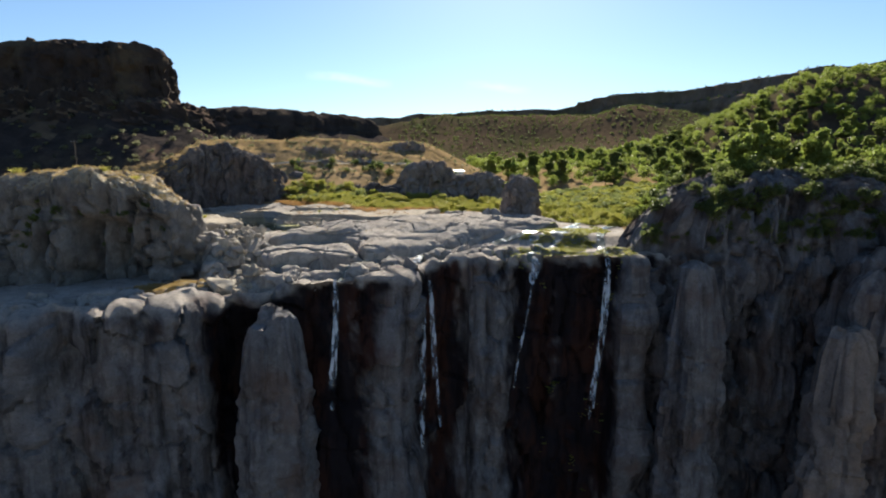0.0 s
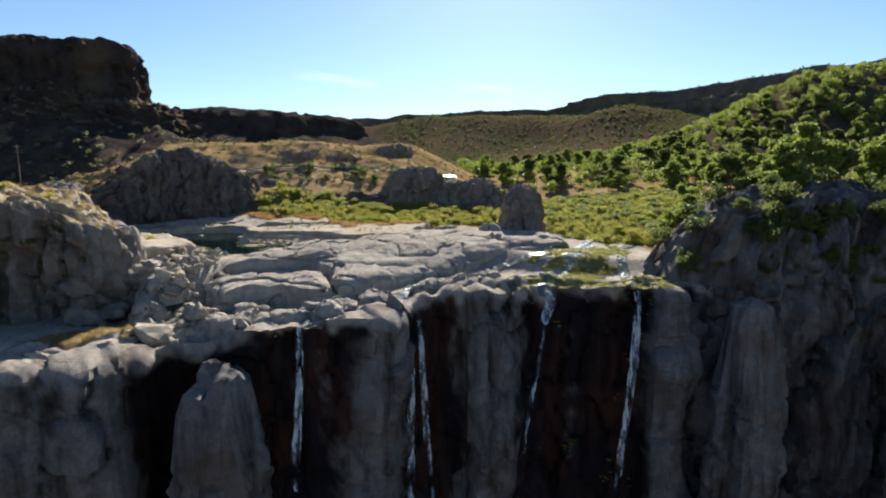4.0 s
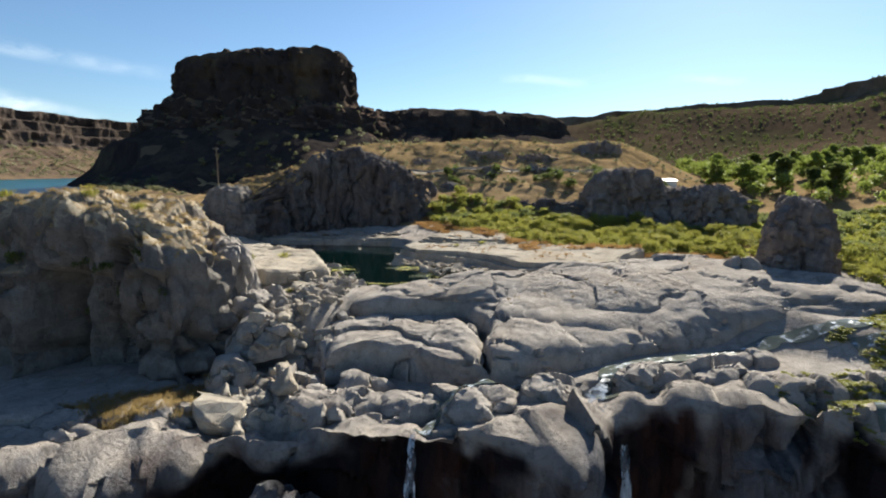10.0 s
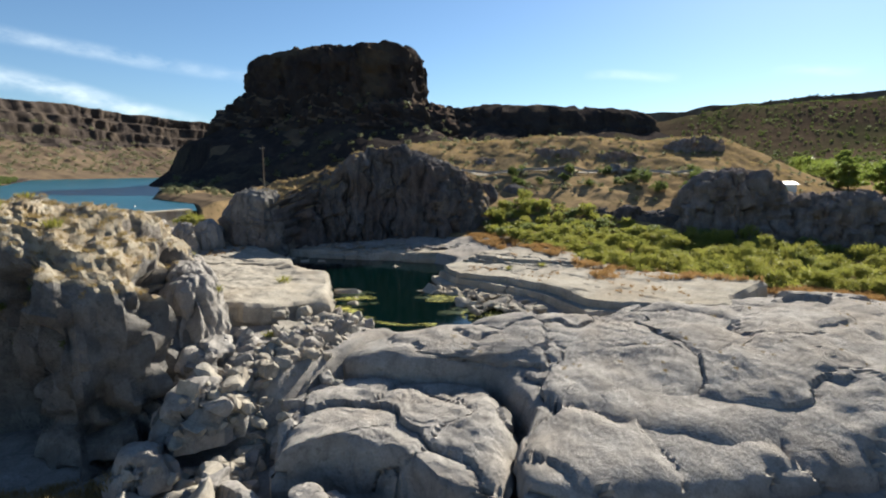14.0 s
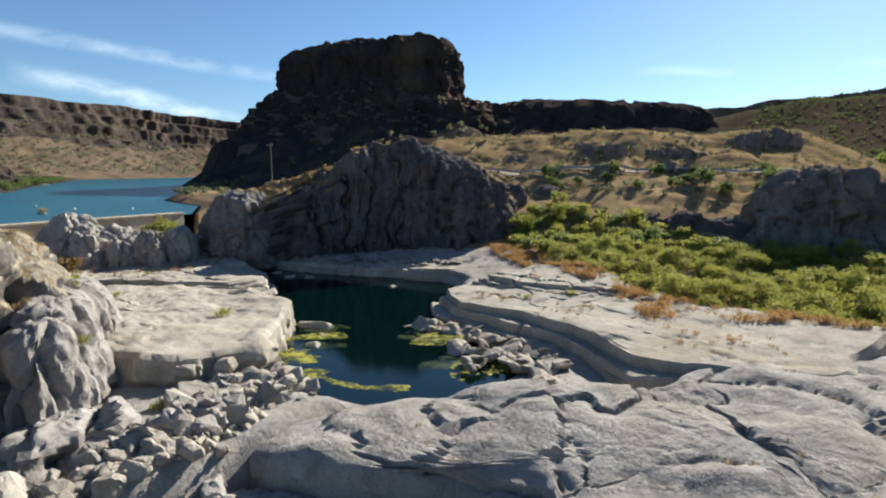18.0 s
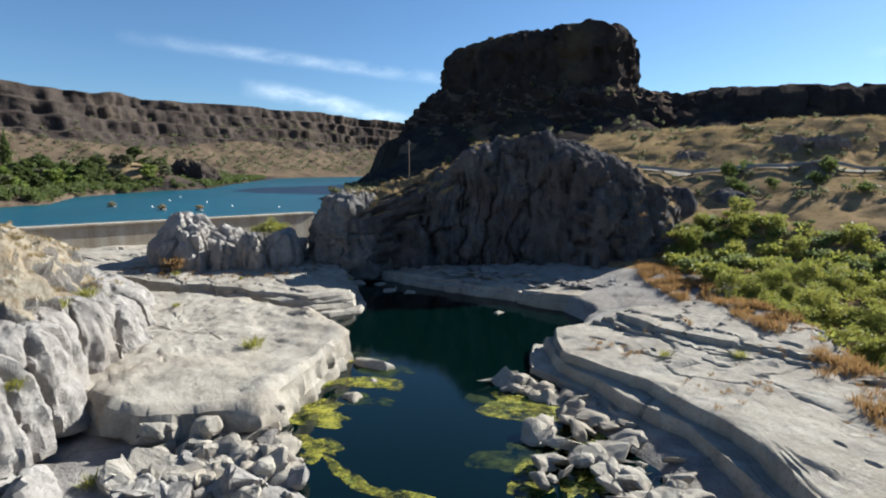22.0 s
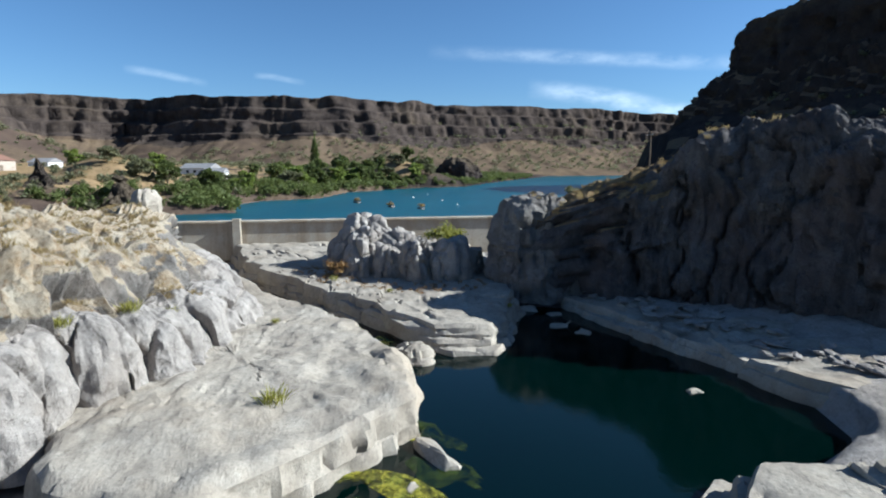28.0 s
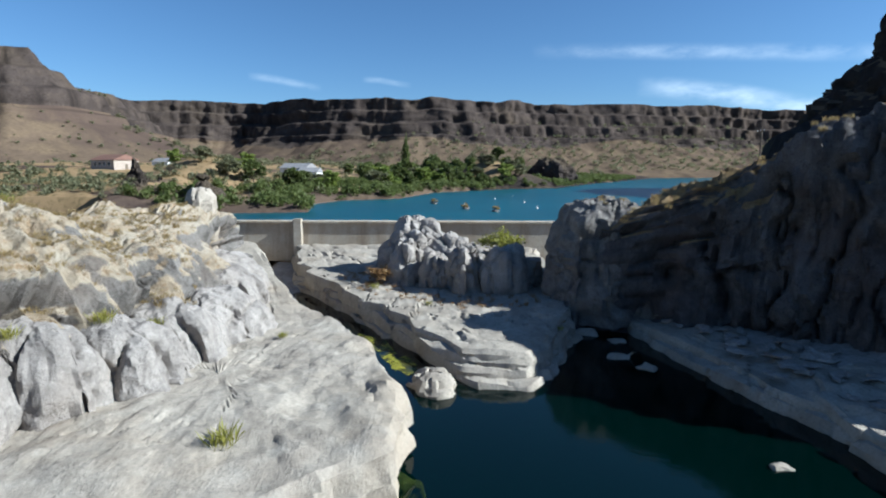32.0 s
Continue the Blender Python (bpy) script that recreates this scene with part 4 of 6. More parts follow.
# middles and half widths of the pillars that stand proud of the cliff
PILLARS = ((-110, 5), (-99, 4), (-89, 4), (-79, 4), (-70, 3.6), (-61.5, 3.4), (-52.0, 4.2), (-43.0, 3.0), (-36.5, 2.6), (-31.0, 2.6), (-7.0, 3.2), (5.2, 3.2), (25.6, 1.5), (32.0, 3.2), (40, 3), (48, 3), (56, 3), (65, 2.8), (74, 3.4), (84, 3.6), (95, 4), (106, 4.4))
build_cliff()
rock("rock_pillar", [(-24, 58.5), (-20.5, 57), (-16.5, 58.5), (-15.5, 62.5), (-18, 66), (-23, 65)], -62, lambda x, y: -5.6 + 0.25 * (y - 62), CLIFF, "freestanding grey rock pillar before the cliff", p=5, step=0.5, rough=0.7, grain=3.0, flute=0.6, crack=0.4, crack_w=4, seed=95, flare=0.3, most=140)
rock("rock_pillar", [(28, 66), (30, 63.5), (33, 63.5), (35.5, 66), (34, 70), (29.5, 70)], -62, -0.6, CLIFF, "tall rounded grey rock pillar beside the falls", p=4, step=0.5, rough=0.6, grain=3.0, flute=0.5, crack=0.4, crack_w=4, seed=97, flare=0.3, most=140)
BUTTRESS = massif("rock_pillar", 49, 60, -62, "tall grey rock buttress with a lower rust-capped step", "rock")
rock("buttress_body", [(44, 60), (47, 57), (53, 54), (60, 52), (66, 56), (64, 64), (54, 68), (46, 67)], -62, lambda x, y: -0.5 + 0.35 * (x - 45), CLIFF, "", parent=BUTTRESS, p=5, step=0.5, rough=1.0, grain=4.0, flute=1.0, flute_w=2.5, crack=0.5, crack_w=4.5, crack_z=3.0, block=0.8, pillow=0.5, wander=0.3, seed=98, flare=0.1, most=150)
rock("step", [(41.5, 59), (43, 56), (46.5, 55), (49.5, 57), (48.5, 62), (43.5, 63)], -62, -6.6, BROWN, "lower step of rusty brown rock", parent=BUTTRESS, p=4, step=0.5, rough=0.8, grain=3.0, flute=0.6, crack=0.4, crack_w=4, crack_z=3.0, pillow=0.4, seed=99, flare=0.1, most=150)

# ---- mesa and far canyon ----
MESA_ROCK = massif("mesa", -180, 275, 18, "dark flat-topped basalt mesa in shade above its talus", "mesa")
rock("cap", MESA, 22, lambda x, y: 65.5 + 2.5 * smooth(-170, -140, x) - 1.5 * smooth(-180, -188, x), BASALT, "", parent=MESA_ROCK, p=14, step=1.5, rough=1.2, grain=8, flute=2.6, flute_w=4, strata=1.6, strata_h=7, crack=1.6, crack_w=6, crack_z=3, crack_edge=0.1, block=1.6, facet=0.7, chip=0.35, tall=0.5, flare=0.10, seed=101, soften=1)
cover(rock("lower_tier", [(-203, 226), (-170, 228), (-140, 240), (-118, 256), (-112, 285), (-140, 320), (-205, 325), (-238, 290), (-230, 245)], 18, lambda x, y: 47 - 4 * smooth(-150, -120, x) + 0 * y, BASALT, "broken lower tier of dark basalt", parent=MESA_ROCK, p=7, step=1.6, rough=1.6, grain=9, flute=2.5, flute_w=4, strata=2.4, strata_h=5, crack=1.4, crack_w=7, crack_z=1.0, crack_edge=0.1, block=3.0, facet=1.5, chip=1.0, flare=0.15, seed=102, soften=1), TALUS, lambda x, y, z: z > 30, 0.6, 5)
rock("spur", SHOULDER, 20, lambda x, y: 44.5 + 0.02 * (y - 300), BASALT, "long low basalt spur", parent=MESA_ROCK, p=10, step=2.0, rough=1.0, grain=9, flute=2.0, flute_w=5, strata=1.4, strata_h=5, crack=1.2, crack_w=7, crack_z=2.0, crack_edge=0.1, block=1.3, facet=0.5, tall=0.5, flare=0.05, seed=103, soften=1)


def canyon_wall(name, path, tops, mat, label, seed, thick=160, scree=None):
    px = np.array(path, float)
    s = np.r_[0, np.cumsum(np.hypot(*np.diff(px, axis=0).T))]
    u = np.arange(0, s[-1], 3.0)
    cx, cy = np.interp(u, s, px[:, 0]), np.interp(u, s, px[:, 1])
    tx, ty = np.gradient(cx), np.gradient(cy)
    ln = np.hypot(tx, ty)
    nx, ny = ty / ln, -tx / ln
    top = np.interp(u, s, tops)
    prof = [(0.0, thick), (0.0, 0.0), (0.14, 2), (0.16, 9), (0.30, 11), (0.33, 24), (0.47, 27), (0.49, 36), (0.55, 38), (0.70, 66), (0.86, 110), (1.0, 180)]
    k = np.arange(0, len(prof) - 0.999, 0.125)
    hv = np.interp(k, range(len(prof)), [q[0] for q in prof])
    ov = np.interp(k, range(len(prof)), [-q[1] if n == 0 else q[1] for n, q in enumerate(prof)])
    U, K = np.meshgrid(np.arange(len(u)), np.arange(len(k)))
    Z = top[U] - (top[U] - 2) * hv[K]
    Q = np.stack([cx[U], cy[U], Z], -1).reshape(-1, 3)
    w = np.stack([u[U].ravel() / 30, Z.ravel() / 200, 0 * Z.ravel()], 1)
    off = ov[K].ravel() + (5 * (np.abs(vnoise(w, seed)) - 0.3) + 4 * (np.abs(vnoise(w * (2.6, 1, 1), seed + 11)) - 0.3) + 3.5 * (np.abs(vnoise(w * (5.5, 3, 1), seed + 12)) - 0.3) + 3.0 * fbm(Q, 12, 4, seed + 2)) * smooth(-1, 0.5, k[K].ravel() - 1)
    off = off + 22 * fbm(Q, 150, 3, seed + 5)
    Q[:, 0] += nx[U].ravel() * off
    Q[:, 1] += ny[U].ravel() * off
    Q[:, 2] += (2.0 * fbm(Q, 30, 3, seed + 4)) * (ov[K].ravel() >= 0)
    me = mesh_of(name, Q, grid_faces(len(u), len(k)), mat)
    me.materials.append(scree or TALUS)
    low = (hv[:-1, None] > 0.56 + 0.05 * np.sin(u / 37)[None, :-1] - 0.16 * smooth(640, 480, u)[None, :-1])
    me.polygons.foreach_set("material_index", low.ravel().astype(np.int32))
    return tagged(new(name, me), label, "canyon wall", kind="structure")


canyon_wall("canyon_wall_west", [(-250, -420), (-330, -270), (-392, -172), (-470, -230), (-640, -250), (-668, -130), (-640, -70), (-610, 60), (-650, 200), (-715, 456), (-740, 650), (-640, 1000), (-300, 1300)],
            [92, 92, 90, 86, 88, 88, 86, 86, 86, 88, 86, 90, 90], FARWALL, "far canyon wall of layered brown basalt cliffs over talus", 201)

canyon_wall("canyon_wall_north", [(-190, 800), (-60, 760), (60, 735), (150, 720), (205, 640), (262, 560), (300, 455), (380, 380), (520, 240), (640, 60)],
            [80, 82, 87, 88, 96, 92, 92, 96, 100, 104], HAZY_PLATEAU, "far plateau rim of brown rock over scrubby slopes", 231, scree=HAZY_PLATEAU)

# ---- dam ----
def box_bm(bm, x0, y0, z0, x1, y1, z1, bevel=0.0):
    made = bmesh.ops.create_cube(bm, size=1.0, matrix=Matrix.Translation(((x0 + x1) / 2, (y0 + y1) / 2, (z0 + z1) / 2)) @ Matrix.Diagonal((x1 - x0, y1 - y0, z1 - z0, 1)))
    if bevel:
        edges = list({e for v in made["verts"] for e in v.link_edges})
        bmesh.ops.bevel(bm, geom=edges, offset=bevel, segments=2, affect="EDGES")


def part(name, bm, mat, parent=None, label=""):
    me = bpy.data.meshes.new(name)
    bm.to_mesh(me)
    bm.free()
    me.materials.append(mat)
    ob = new(name, me)
    if parent:
        ob.parent = parent
    if label:
        ob["label"] = label
    return ob


def build_dam():
    dam = tagged(new("dam"), "low concrete dam wall holding back the reservoir", "dam")
    dam.location = (-91, 94, 0)
    bm = bmesh.new()
    box_bm(bm, -0.8, -26, 0.5, 0.6, 26, 5.35, 0.05)
    part("wall", bm, CONCRETE, dam)
    bm = bmesh.new()
    box_bm(bm, -1.0, -26, 5.354, 0.9, 26, 5.65, 0.06)
    part("crest", bm, CONCRETE, dam, "pale concrete crest")
    for y in (-12.5,):
        bm = bmesh.new()
        box_bm(bm, 0.6, y - 0.5, 0.5, 1.6, y + 0.5, 6.0, 0.05)
        part("buttress", bm, CONCRETE, dam)
    return dam


build_dam()


# ---- humps of rock along the rim and round the slabs ----
def oval(cx, cy, rx, ry, turn=0.0, seed=0, n=14):
    rnd = random.Random(seed)
    out = []
    for k in range(n):
        a = 2 * math.pi * k / n
        f = rnd.uniform(0.82, 1.14)
        u, v = rx * f * math.cos(a), ry * f * math.sin(a)
        c, s = math.cos(radians(turn)), math.sin(radians(turn))
        out.append((cx + u * c - v * s, cy + u * s + v * c))
    return out


HUMPS = (  # middle, half sizes, turn, base, top, boxiness
    (-20.6, 70.2, 4.6, 2.6, 18, -8, -3.0, 4), (-24.6, 70.8, 2.6, 2.0, 10, -8, -3.1, 4), (-15.0, 71.4, 3.6, 2.4, 22, -7, -2.7, 4), (-17.9, 76.4, 1.1, 0.9, 30, -4.5, -2.3, 3), (-20.4, 73.4, 2.6, 1.6, 15, -6, -2.9, 4),
    (-10.4, 71.4, 3.2, 2.2, 28, -7, -1.9, 4), (-6.4, 73.6, 2.8, 2.0, 30, -6, -1.5, 4), (-0.6, 76.6, 2.4, 1.9, 20, -6, -1.0, 4), (3.4, 78.4, 3.2, 2.0, 24, -6, -0.9, 4), (8.4, 78.4, 3.4, 2.4, 15, -6, -0.8, 4),
    (6.6, 82.6, 3.0, 1.4, 28, -5, -1.0, 4), (13.0, 79.4, 2.8, 2.0, 0, -6, -1.1, 4), (17.8, 79.2, 2.8, 1.8, -10, -6, -1.1, 4), (-31.0, 75.6, 3.2, 3.4, 30, -5.5, 0.2, 3), (-34.5, 79.0, 2.8, 3.2, 30, -4, 1.4, 3.2),
    (-38.0, 61.5, 4.6, 2.8, 10, -9, -3.7, 3.4), (-46.0, 59.0, 4.6, 3.0, 0, -9, -3.9, 3.4), (-31.5, 64.6, 3.4, 2.2, 25, -9, -3.5, 3.4), (-54.0, 57.0, 4.4, 3.2, -5, -9, -3.7, 3.4), (-30.6, 71.0, 2.0, 1.8, 25, -6, -2.0, 3.6),
    (17.0, 92.5, 3.0, 2.0, 30, -2, 1.0, 3.0), (9.5, 104.5, 2.2, 1.4, 20, 0, 3.2, 2.6), (9.0, 94.5, 1.3, 0.9, 10, 0.5, 2.6, 2.6))
for n, (hx, hy, rx, ry, turn, hb, htop, hp) in enumerate(HUMPS):
    hb = max(hb, htop - 3.0)
    rock("rock_hump", oval(hx, hy, rx, ry, turn, n), hb, htop, SLAB, "rounded hump of cracked grey bedrock near the falls", group="bedrock humps", p=hp, step=0.22, rough=0.25, grain=2.4, flute=0.2, crack=0.5, crack_w=3.0, crack_z=1.8, crack_edge=0.045, block=0.6, facet=0.6, chip=0.12, pillow=0.15, wander=0.3, flare=0.10, seed=300 + n, most=110)


# ---- loose stones ----
def stone_mesh(name, seed, mat, flat=0.75, angular=True, n=15):
    rnd = random.Random(seed)
    bm = bmesh.new()
    for _ in range(n):
        v = Vector((rnd.uniform(-1, 1), rnd.uniform(-0.85, 0.85), rnd.uniform(-flat, flat)))
        m = max(abs(v.x), abs(v.y) / 0.85, abs(v.z) / flat)
        v = v / m * rnd.uniform(0.8, 1.0) if angular else v.normalized()
        bm.verts.new(v)
    res = bmesh.ops.convex_hull(bm, input=bm.verts[:])
    bmesh.ops.delete(bm, geom=list({g for g in res["geom_interior"] + res["geom_unused"] if isinstance(g, bmesh.types.BMVert)}), context="VERTS")
    bmesh.ops.bevel(bm, geom=bm.edges[:], offset=0.09, segments=1, affect="EDGES")
    bmesh.ops.triangulate(bm, faces=bm.faces[:])
    bmesh.ops.subdivide_edges(bm, edges=[e for e in bm.edges if e.calc_length() > 0.35], cuts=1)
    bmesh.ops.triangulate(bm, faces=bm.faces[:])
    bm.normal_update()
    P = np.array([v.co for v in bm.verts])
    off = 0.13 * fbm(P, 0.7, 3, seed)
    for v, o in zip(bm.verts, off):
        v.co += v.normal * float(o)
    me = bpy.data.meshes.new(name)
    bm.to_mesh(me)
    bm.free()
    me.materials.append(mat)
    return me


WHITE_STONES = [stone_mesh("boulder", 40 + k, PALE, 0.7) for k in range(8)]
GREY_STONES = [stone_mesh("boulder", 60 + k, SLAB, 0.7) for k in range(6)]
PLATES = [stone_mesh("rock_plate", 80 + k, PALE, 0.22) for k in range(6)]
GREY_PLATES = [stone_mesh("rock_plate", 80 + k, SLAB, 0.22) for k in range(4)]
place_rnd = random.Random(7)


def loose(meshes, x, y, z, size, label, group, name="boulder", tilt=0.5, squash=1.0):
    ob = new(name, place_rnd.choice(meshes))
    ob.matrix_basis = Matrix.LocRotScale((x, y, z), Euler((place_rnd.uniform(-tilt, tilt), place_rnd.uniform(-tilt, tilt), place_rnd.uniform(0, 6.28))),
                                         Vector((size * place_rnd.uniform(0.8, 1.25), size * place_rnd.uniform(0.7, 1.1), size * place_rnd.uniform(0.75, 1.1) * squash)))
    return tagged(ob, label, "boulder", group)


# rocks in the water and along the pool's edge
for x, y, s in ((-38.5, 98.6, 1.25), (-35.0, 95.2, 0.85), (-36.4, 97.6, 0.6), (-42.7, 114.2, 0.7), (-56.0, 111.5, 0.9), (-59.5, 112.3, 0.8), (-61.0, 111.0, 1.0), (-54.0, 112.8, 0.7)):
    loose(WHITE_STONES, x, y, -0.12, s, "pale rock standing in the pool water", "pool rocks", tilt=0.2, squash=0.75)
for n in range(46):
    a = place_rnd.random()
    x, y = -32.0 + 5.6 * a + place_rnd.gauss(0, 0.7), 103.2 + 2.0 * a - 2.2 * place_rnd.random() * a + place_rnd.gauss(0, 0.5)
    loose(WHITE_STONES, x, y, 0.1, place_rnd.uniform(0.35, 0.85), "white rounded rock in a bar at the pool edge", "pool rocks", squash=0.8)
for n in range(60):
    x = place_rnd.uniform(-26, -17)
    y = 100.6 - 0.9 * (x + 26) * 0.25 + place_rnd.gauss(0, 1.3)
    loose(WHITE_STONES, x, y, 0.3 + 0.03 * (x + 26), place_rnd.uniform(0.3, 0.9), "pale angular boulder below the rock shelf", "shelf rubble", squash=0.7)
# broken plates on the shelves
for n in range(10):
    x = place_rnd.uniform(-33, -12)
    y = 106.5 + 0.10 * (x + 33) + place_rnd.uniform(0, 9)
    loose(PLATES, x, y, 1.72 + 0.02 * (x + 30) + 0.03 * (y - 108), place_rnd.uniform(0.3, 1.2), "flat pale rock plate broken from the shelf", "shelf plates", "rock_plate", 0.06)
for n in range(70):
    a = place_rnd.random()
    x, y = -61 + 27 * a + place_rnd.gauss(0, 1.0), 116.5 + 9.5 * a + place_rnd.gauss(0, 1.6)
    loose(GREY_PLATES, x, y, 1.3 + 0.05 * (y - 117), place_rnd.uniform(0.3, 0.9), "flat rock plate fallen below the knob", "knob rubble", "rock_plate", 0.2)

rock("rock_block", oval(-51.3, 99.4, 2.0, 1.4, 20, 3), -1.5, 0.75, PALE, "low pale rock standing in the pool by the ledge", p=4, step=0.2, rough=0.3, grain=1.4, crack=0.2, crack_w=1.6, seed=401)

LOBES = ((-36.8, 82.2, 1.4, 4.8), (-38.6, 83.6, 1.5, 5.4), (-40.6, 84.6, 1.6, 5.6), (-42.8, 85.6, 1.7, 5.6), (-45.6, 87.0, 1.8, 4.9), (-49.0, 87.6, 2.0, 4.6), (-53.0, 88.0, 2.2, 4.6), (-58.0, 86.4, 2.4, 5.0), (-63.5, 84.0, 2.4, 5.2))
for n, (lx, ly, lr, lz) in enumerate(LOBES):
    # lighter slab rock puts the sunlit side of the same crag into the colour
    rock("column", oval(lx - 0.5, ly - 2.6, lr * 1.25, lr * 1.7, 24, 40 + n, 9), 0.8, lz + 0.5, SLAB, "", parent=WEST_CRAG, p=3.2, step=0.15, rough=0.4, grain=2.0, flute=0.4, flute_w=1.5, crack=0.35, crack_w=2.2, crack_z=4.0, crack_edge=0.10, block=0.35, facet=0.2, chip=0.04, pillow=0.2, tall=0.5, flare=0.25, seed=420 + n, most=90)
rock("rock_tower", oval(-76.6, 75.2, 1.8, 1.5, 0, 5), 4.0, 10.4, PALE, "short pale rock tower at the end of the dam", p=5, step=0.22, rough=0.4, grain=1.6, crack=0.2, crack_w=2.0, seed=440)

# ---- where things come to rest ----
from mathutils.bvhtree import BVHTree

bpy.context.view_layer.update()
DEPS = bpy.context.evaluated_depsgraph_get()
RESTING = ("ground", "cliff", "crag", "rock_slab", "rock_ledge", "rock_islet", "bluff", "rock_lump", "rock_shelf", "standing_rock", "rock_outcrop", "rock_hump", "mesa", "rock_pillar", "canyon_wall_west", "canyon_wall_north")
SOLID = []
for o in scene.objects:
    if o.type == "MESH" and (o.parent or o).name.split(".")[0] in RESTING:
        at = o.matrix_world.translation.copy()
        box = [at + Vector(c) for c in o.bound_box]
        SOLID.append((BVHTree.FromObject(o, DEPS), at, min(c.x for c in box), max(c.x for c in box), min(c.y for c in box), max(c.y for c in box), min(c.z for c in box), max(c.z for c in box)))


def drop(x, y):
    """The height of the highest solid surface at x, y, and its normal."""
    best, up = -99.0, Vector((0, 0, 1))
    for solid, at, x0, x1, y0, y1, z0, z1 in SOLID:
        if x0 <= x <= x1 and y0 <= y <= y1 and z1 > best:
            hit, normal, _, _ = solid.ray_cast(Vector((x, y, 300)) - at, Vector((0, 0, -1)))
            if hit is not None and hit.z + at.z > best:
                best, up = hit.z + at.z, normal
    return best, up


# rubble in the gully between the west slab and the middle slab
GULLY = [(-31.0, 90.2), (-32.2, 87.5), (-31.4, 85.0), (-30.0, 82.5), (-28.9, 78.0), (-28.0, 74.0), (-27.2, 70.0), (-27.5, 66.5)]
SMALL = []
for n in range(620):
    t = place_rnd.uniform(0, len(GULLY) - 1.001)
    k = int(t)
    f = t - k
    gx, gy = (GULLY[k][q] * (1 - f) + GULLY[k + 1][q] * f for q in range(2))
    side = place_rnd.gauss(0, 1.0) * (1.7 if k < 3 else 1.4)
    size = place_rnd.choice((0.15, 0.2, 0.25, 0.3, 0.35, 0.4, 0.4, 0.5, 0.6, 0.7, 0.9))
    x, y = gx + side * 0.9, gy - side * 0.35
    zs = drop(x, y)[0]
    if y > 80 and zs > 1.35:
        continue
    if size < 0.45:
        SMALL.append((x, y, zs + 0.2 * size, size, place_rnd.uniform(0, 6.28)))
        continue
    loose(WHITE_STONES if place_rnd.random() < 0.8 else GREY_STONES, x, y, zs + 0.25 * size, size, "pale angular boulder wedged in the rubble gully", "gully rubble")
for x, y, size in ((-27.8, 66.4, 1.7), (-25.0, 69.8, 1.2), (-29.5, 68.6, 1.1), (-26.5, 71.8, 1.0)):
    loose(WHITE_STONES, x, y, drop(x, y)[0] + 0.5 * size, size, "large pale block at the mouth of the gully", "gully rubble")


# ---- plants ----
def leaf_cloud(blobs, count, size, seed, shell=0.55, slim=0.55):
    """Leaves as small quads scattered through some ellipsoids (middle x y z, half sizes x y z)."""
    rng = np.random.default_rng(seed)
    vol = np.array([b[3] * b[4] * b[5] for b in blobs]) ** 0.66
    which = rng.choice(len(blobs), count, p=vol / vol.sum())
    B = np.array(blobs)[which]
    d = rng.normal(size=(count, 3))
    d /= np.linalg.norm(d, axis=1, keepdims=True)
    P = B[:, :3] + d * B[:, 3:] * (rng.random((count, 1)) ** shell)
    a = rng.normal(size=(count, 3)) + d * 0.4
    a /= np.linalg.norm(a, axis=1, keepdims=True)
    b = np.cross(a, rng.normal(size=(count, 3)))
    b /= np.linalg.norm(b, axis=1, keepdims=True) + 1e-9
    s = size * rng.uniform(0.6, 1.3, (count, 1))
    V = np.stack([P - a * s, P + b * s * slim, P + a * s, P - b * s * slim], 1).reshape(-1, 3)
    return V, np.arange(count * 4).reshape(-1, 4)


def limb(bm, start, end, r0, r1, bend=0.1, seed=0, sides=6, steps=4):
    rnd = random.Random(seed)
    a, b = Vector(start), Vector(end)
    side = Vector((rnd.uniform(-1, 1), rnd.uniform(-1, 1), rnd.uniform(-0.2, 0.3))) * bend * (b - a).length
    rings = []
    for k in range(steps + 1):
        f = k / steps
        c = a.lerp(b, f) + side * math.sin(f * math.pi)
        r = r0 + (r1 - r0) * f
        rings.append([bm.verts.new(c + Vector((r * math.cos(2 * math.pi * q / sides), r * math.sin(2 * math.pi * q / sides), 0))) for q in range(sides)])
    for k in range(steps):
        for q in range(sides):
            bm.faces.new((rings[k][q], rings[k][(q + 1) % sides], rings[k + 1][(q + 1) % sides], rings[k + 1][q]))


def shrub(name, mat, seed, count=420, size=0.15, tall=1.5, wide=1.25, label="", category="shrub", group="", slim=0.55):
    rnd = random.Random(seed)
    top = tagged(new(name), label, category, group)
    blobs = []
    for k in range(10):
        a, r = rnd.uniform(0, 6.28), wide * rnd.uniform(0.15, 0.7)
        h = tall * rnd.uniform(0.35, 0.85)
        blobs.append((r * math.cos(a), r * math.sin(a), h, wide * rnd.uniform(0.28, 0.5), wide * rnd.uniform(0.28, 0.5), tall * rnd.uniform(0.2, 0.36)))
    V, F = leaf_cloud(blobs, count, size, seed, 0.75, slim)
    V[:, 2] = np.maximum(V[:, 2], 0.02)
    f = new("foliage", mesh_of("foliage", V, F, mat, False))
    f.parent = top
    bm = bmesh.new()
    for k, b in enumerate(blobs[:5]):
        limb(bm, (0.1 * b[0], 0.1 * b[1], -0.3), (b[0], b[1], b[2]), 0.035, 0.012, 0.15, seed + k, 4, 3)
    part("stem", bm, BARK, top)
    return top


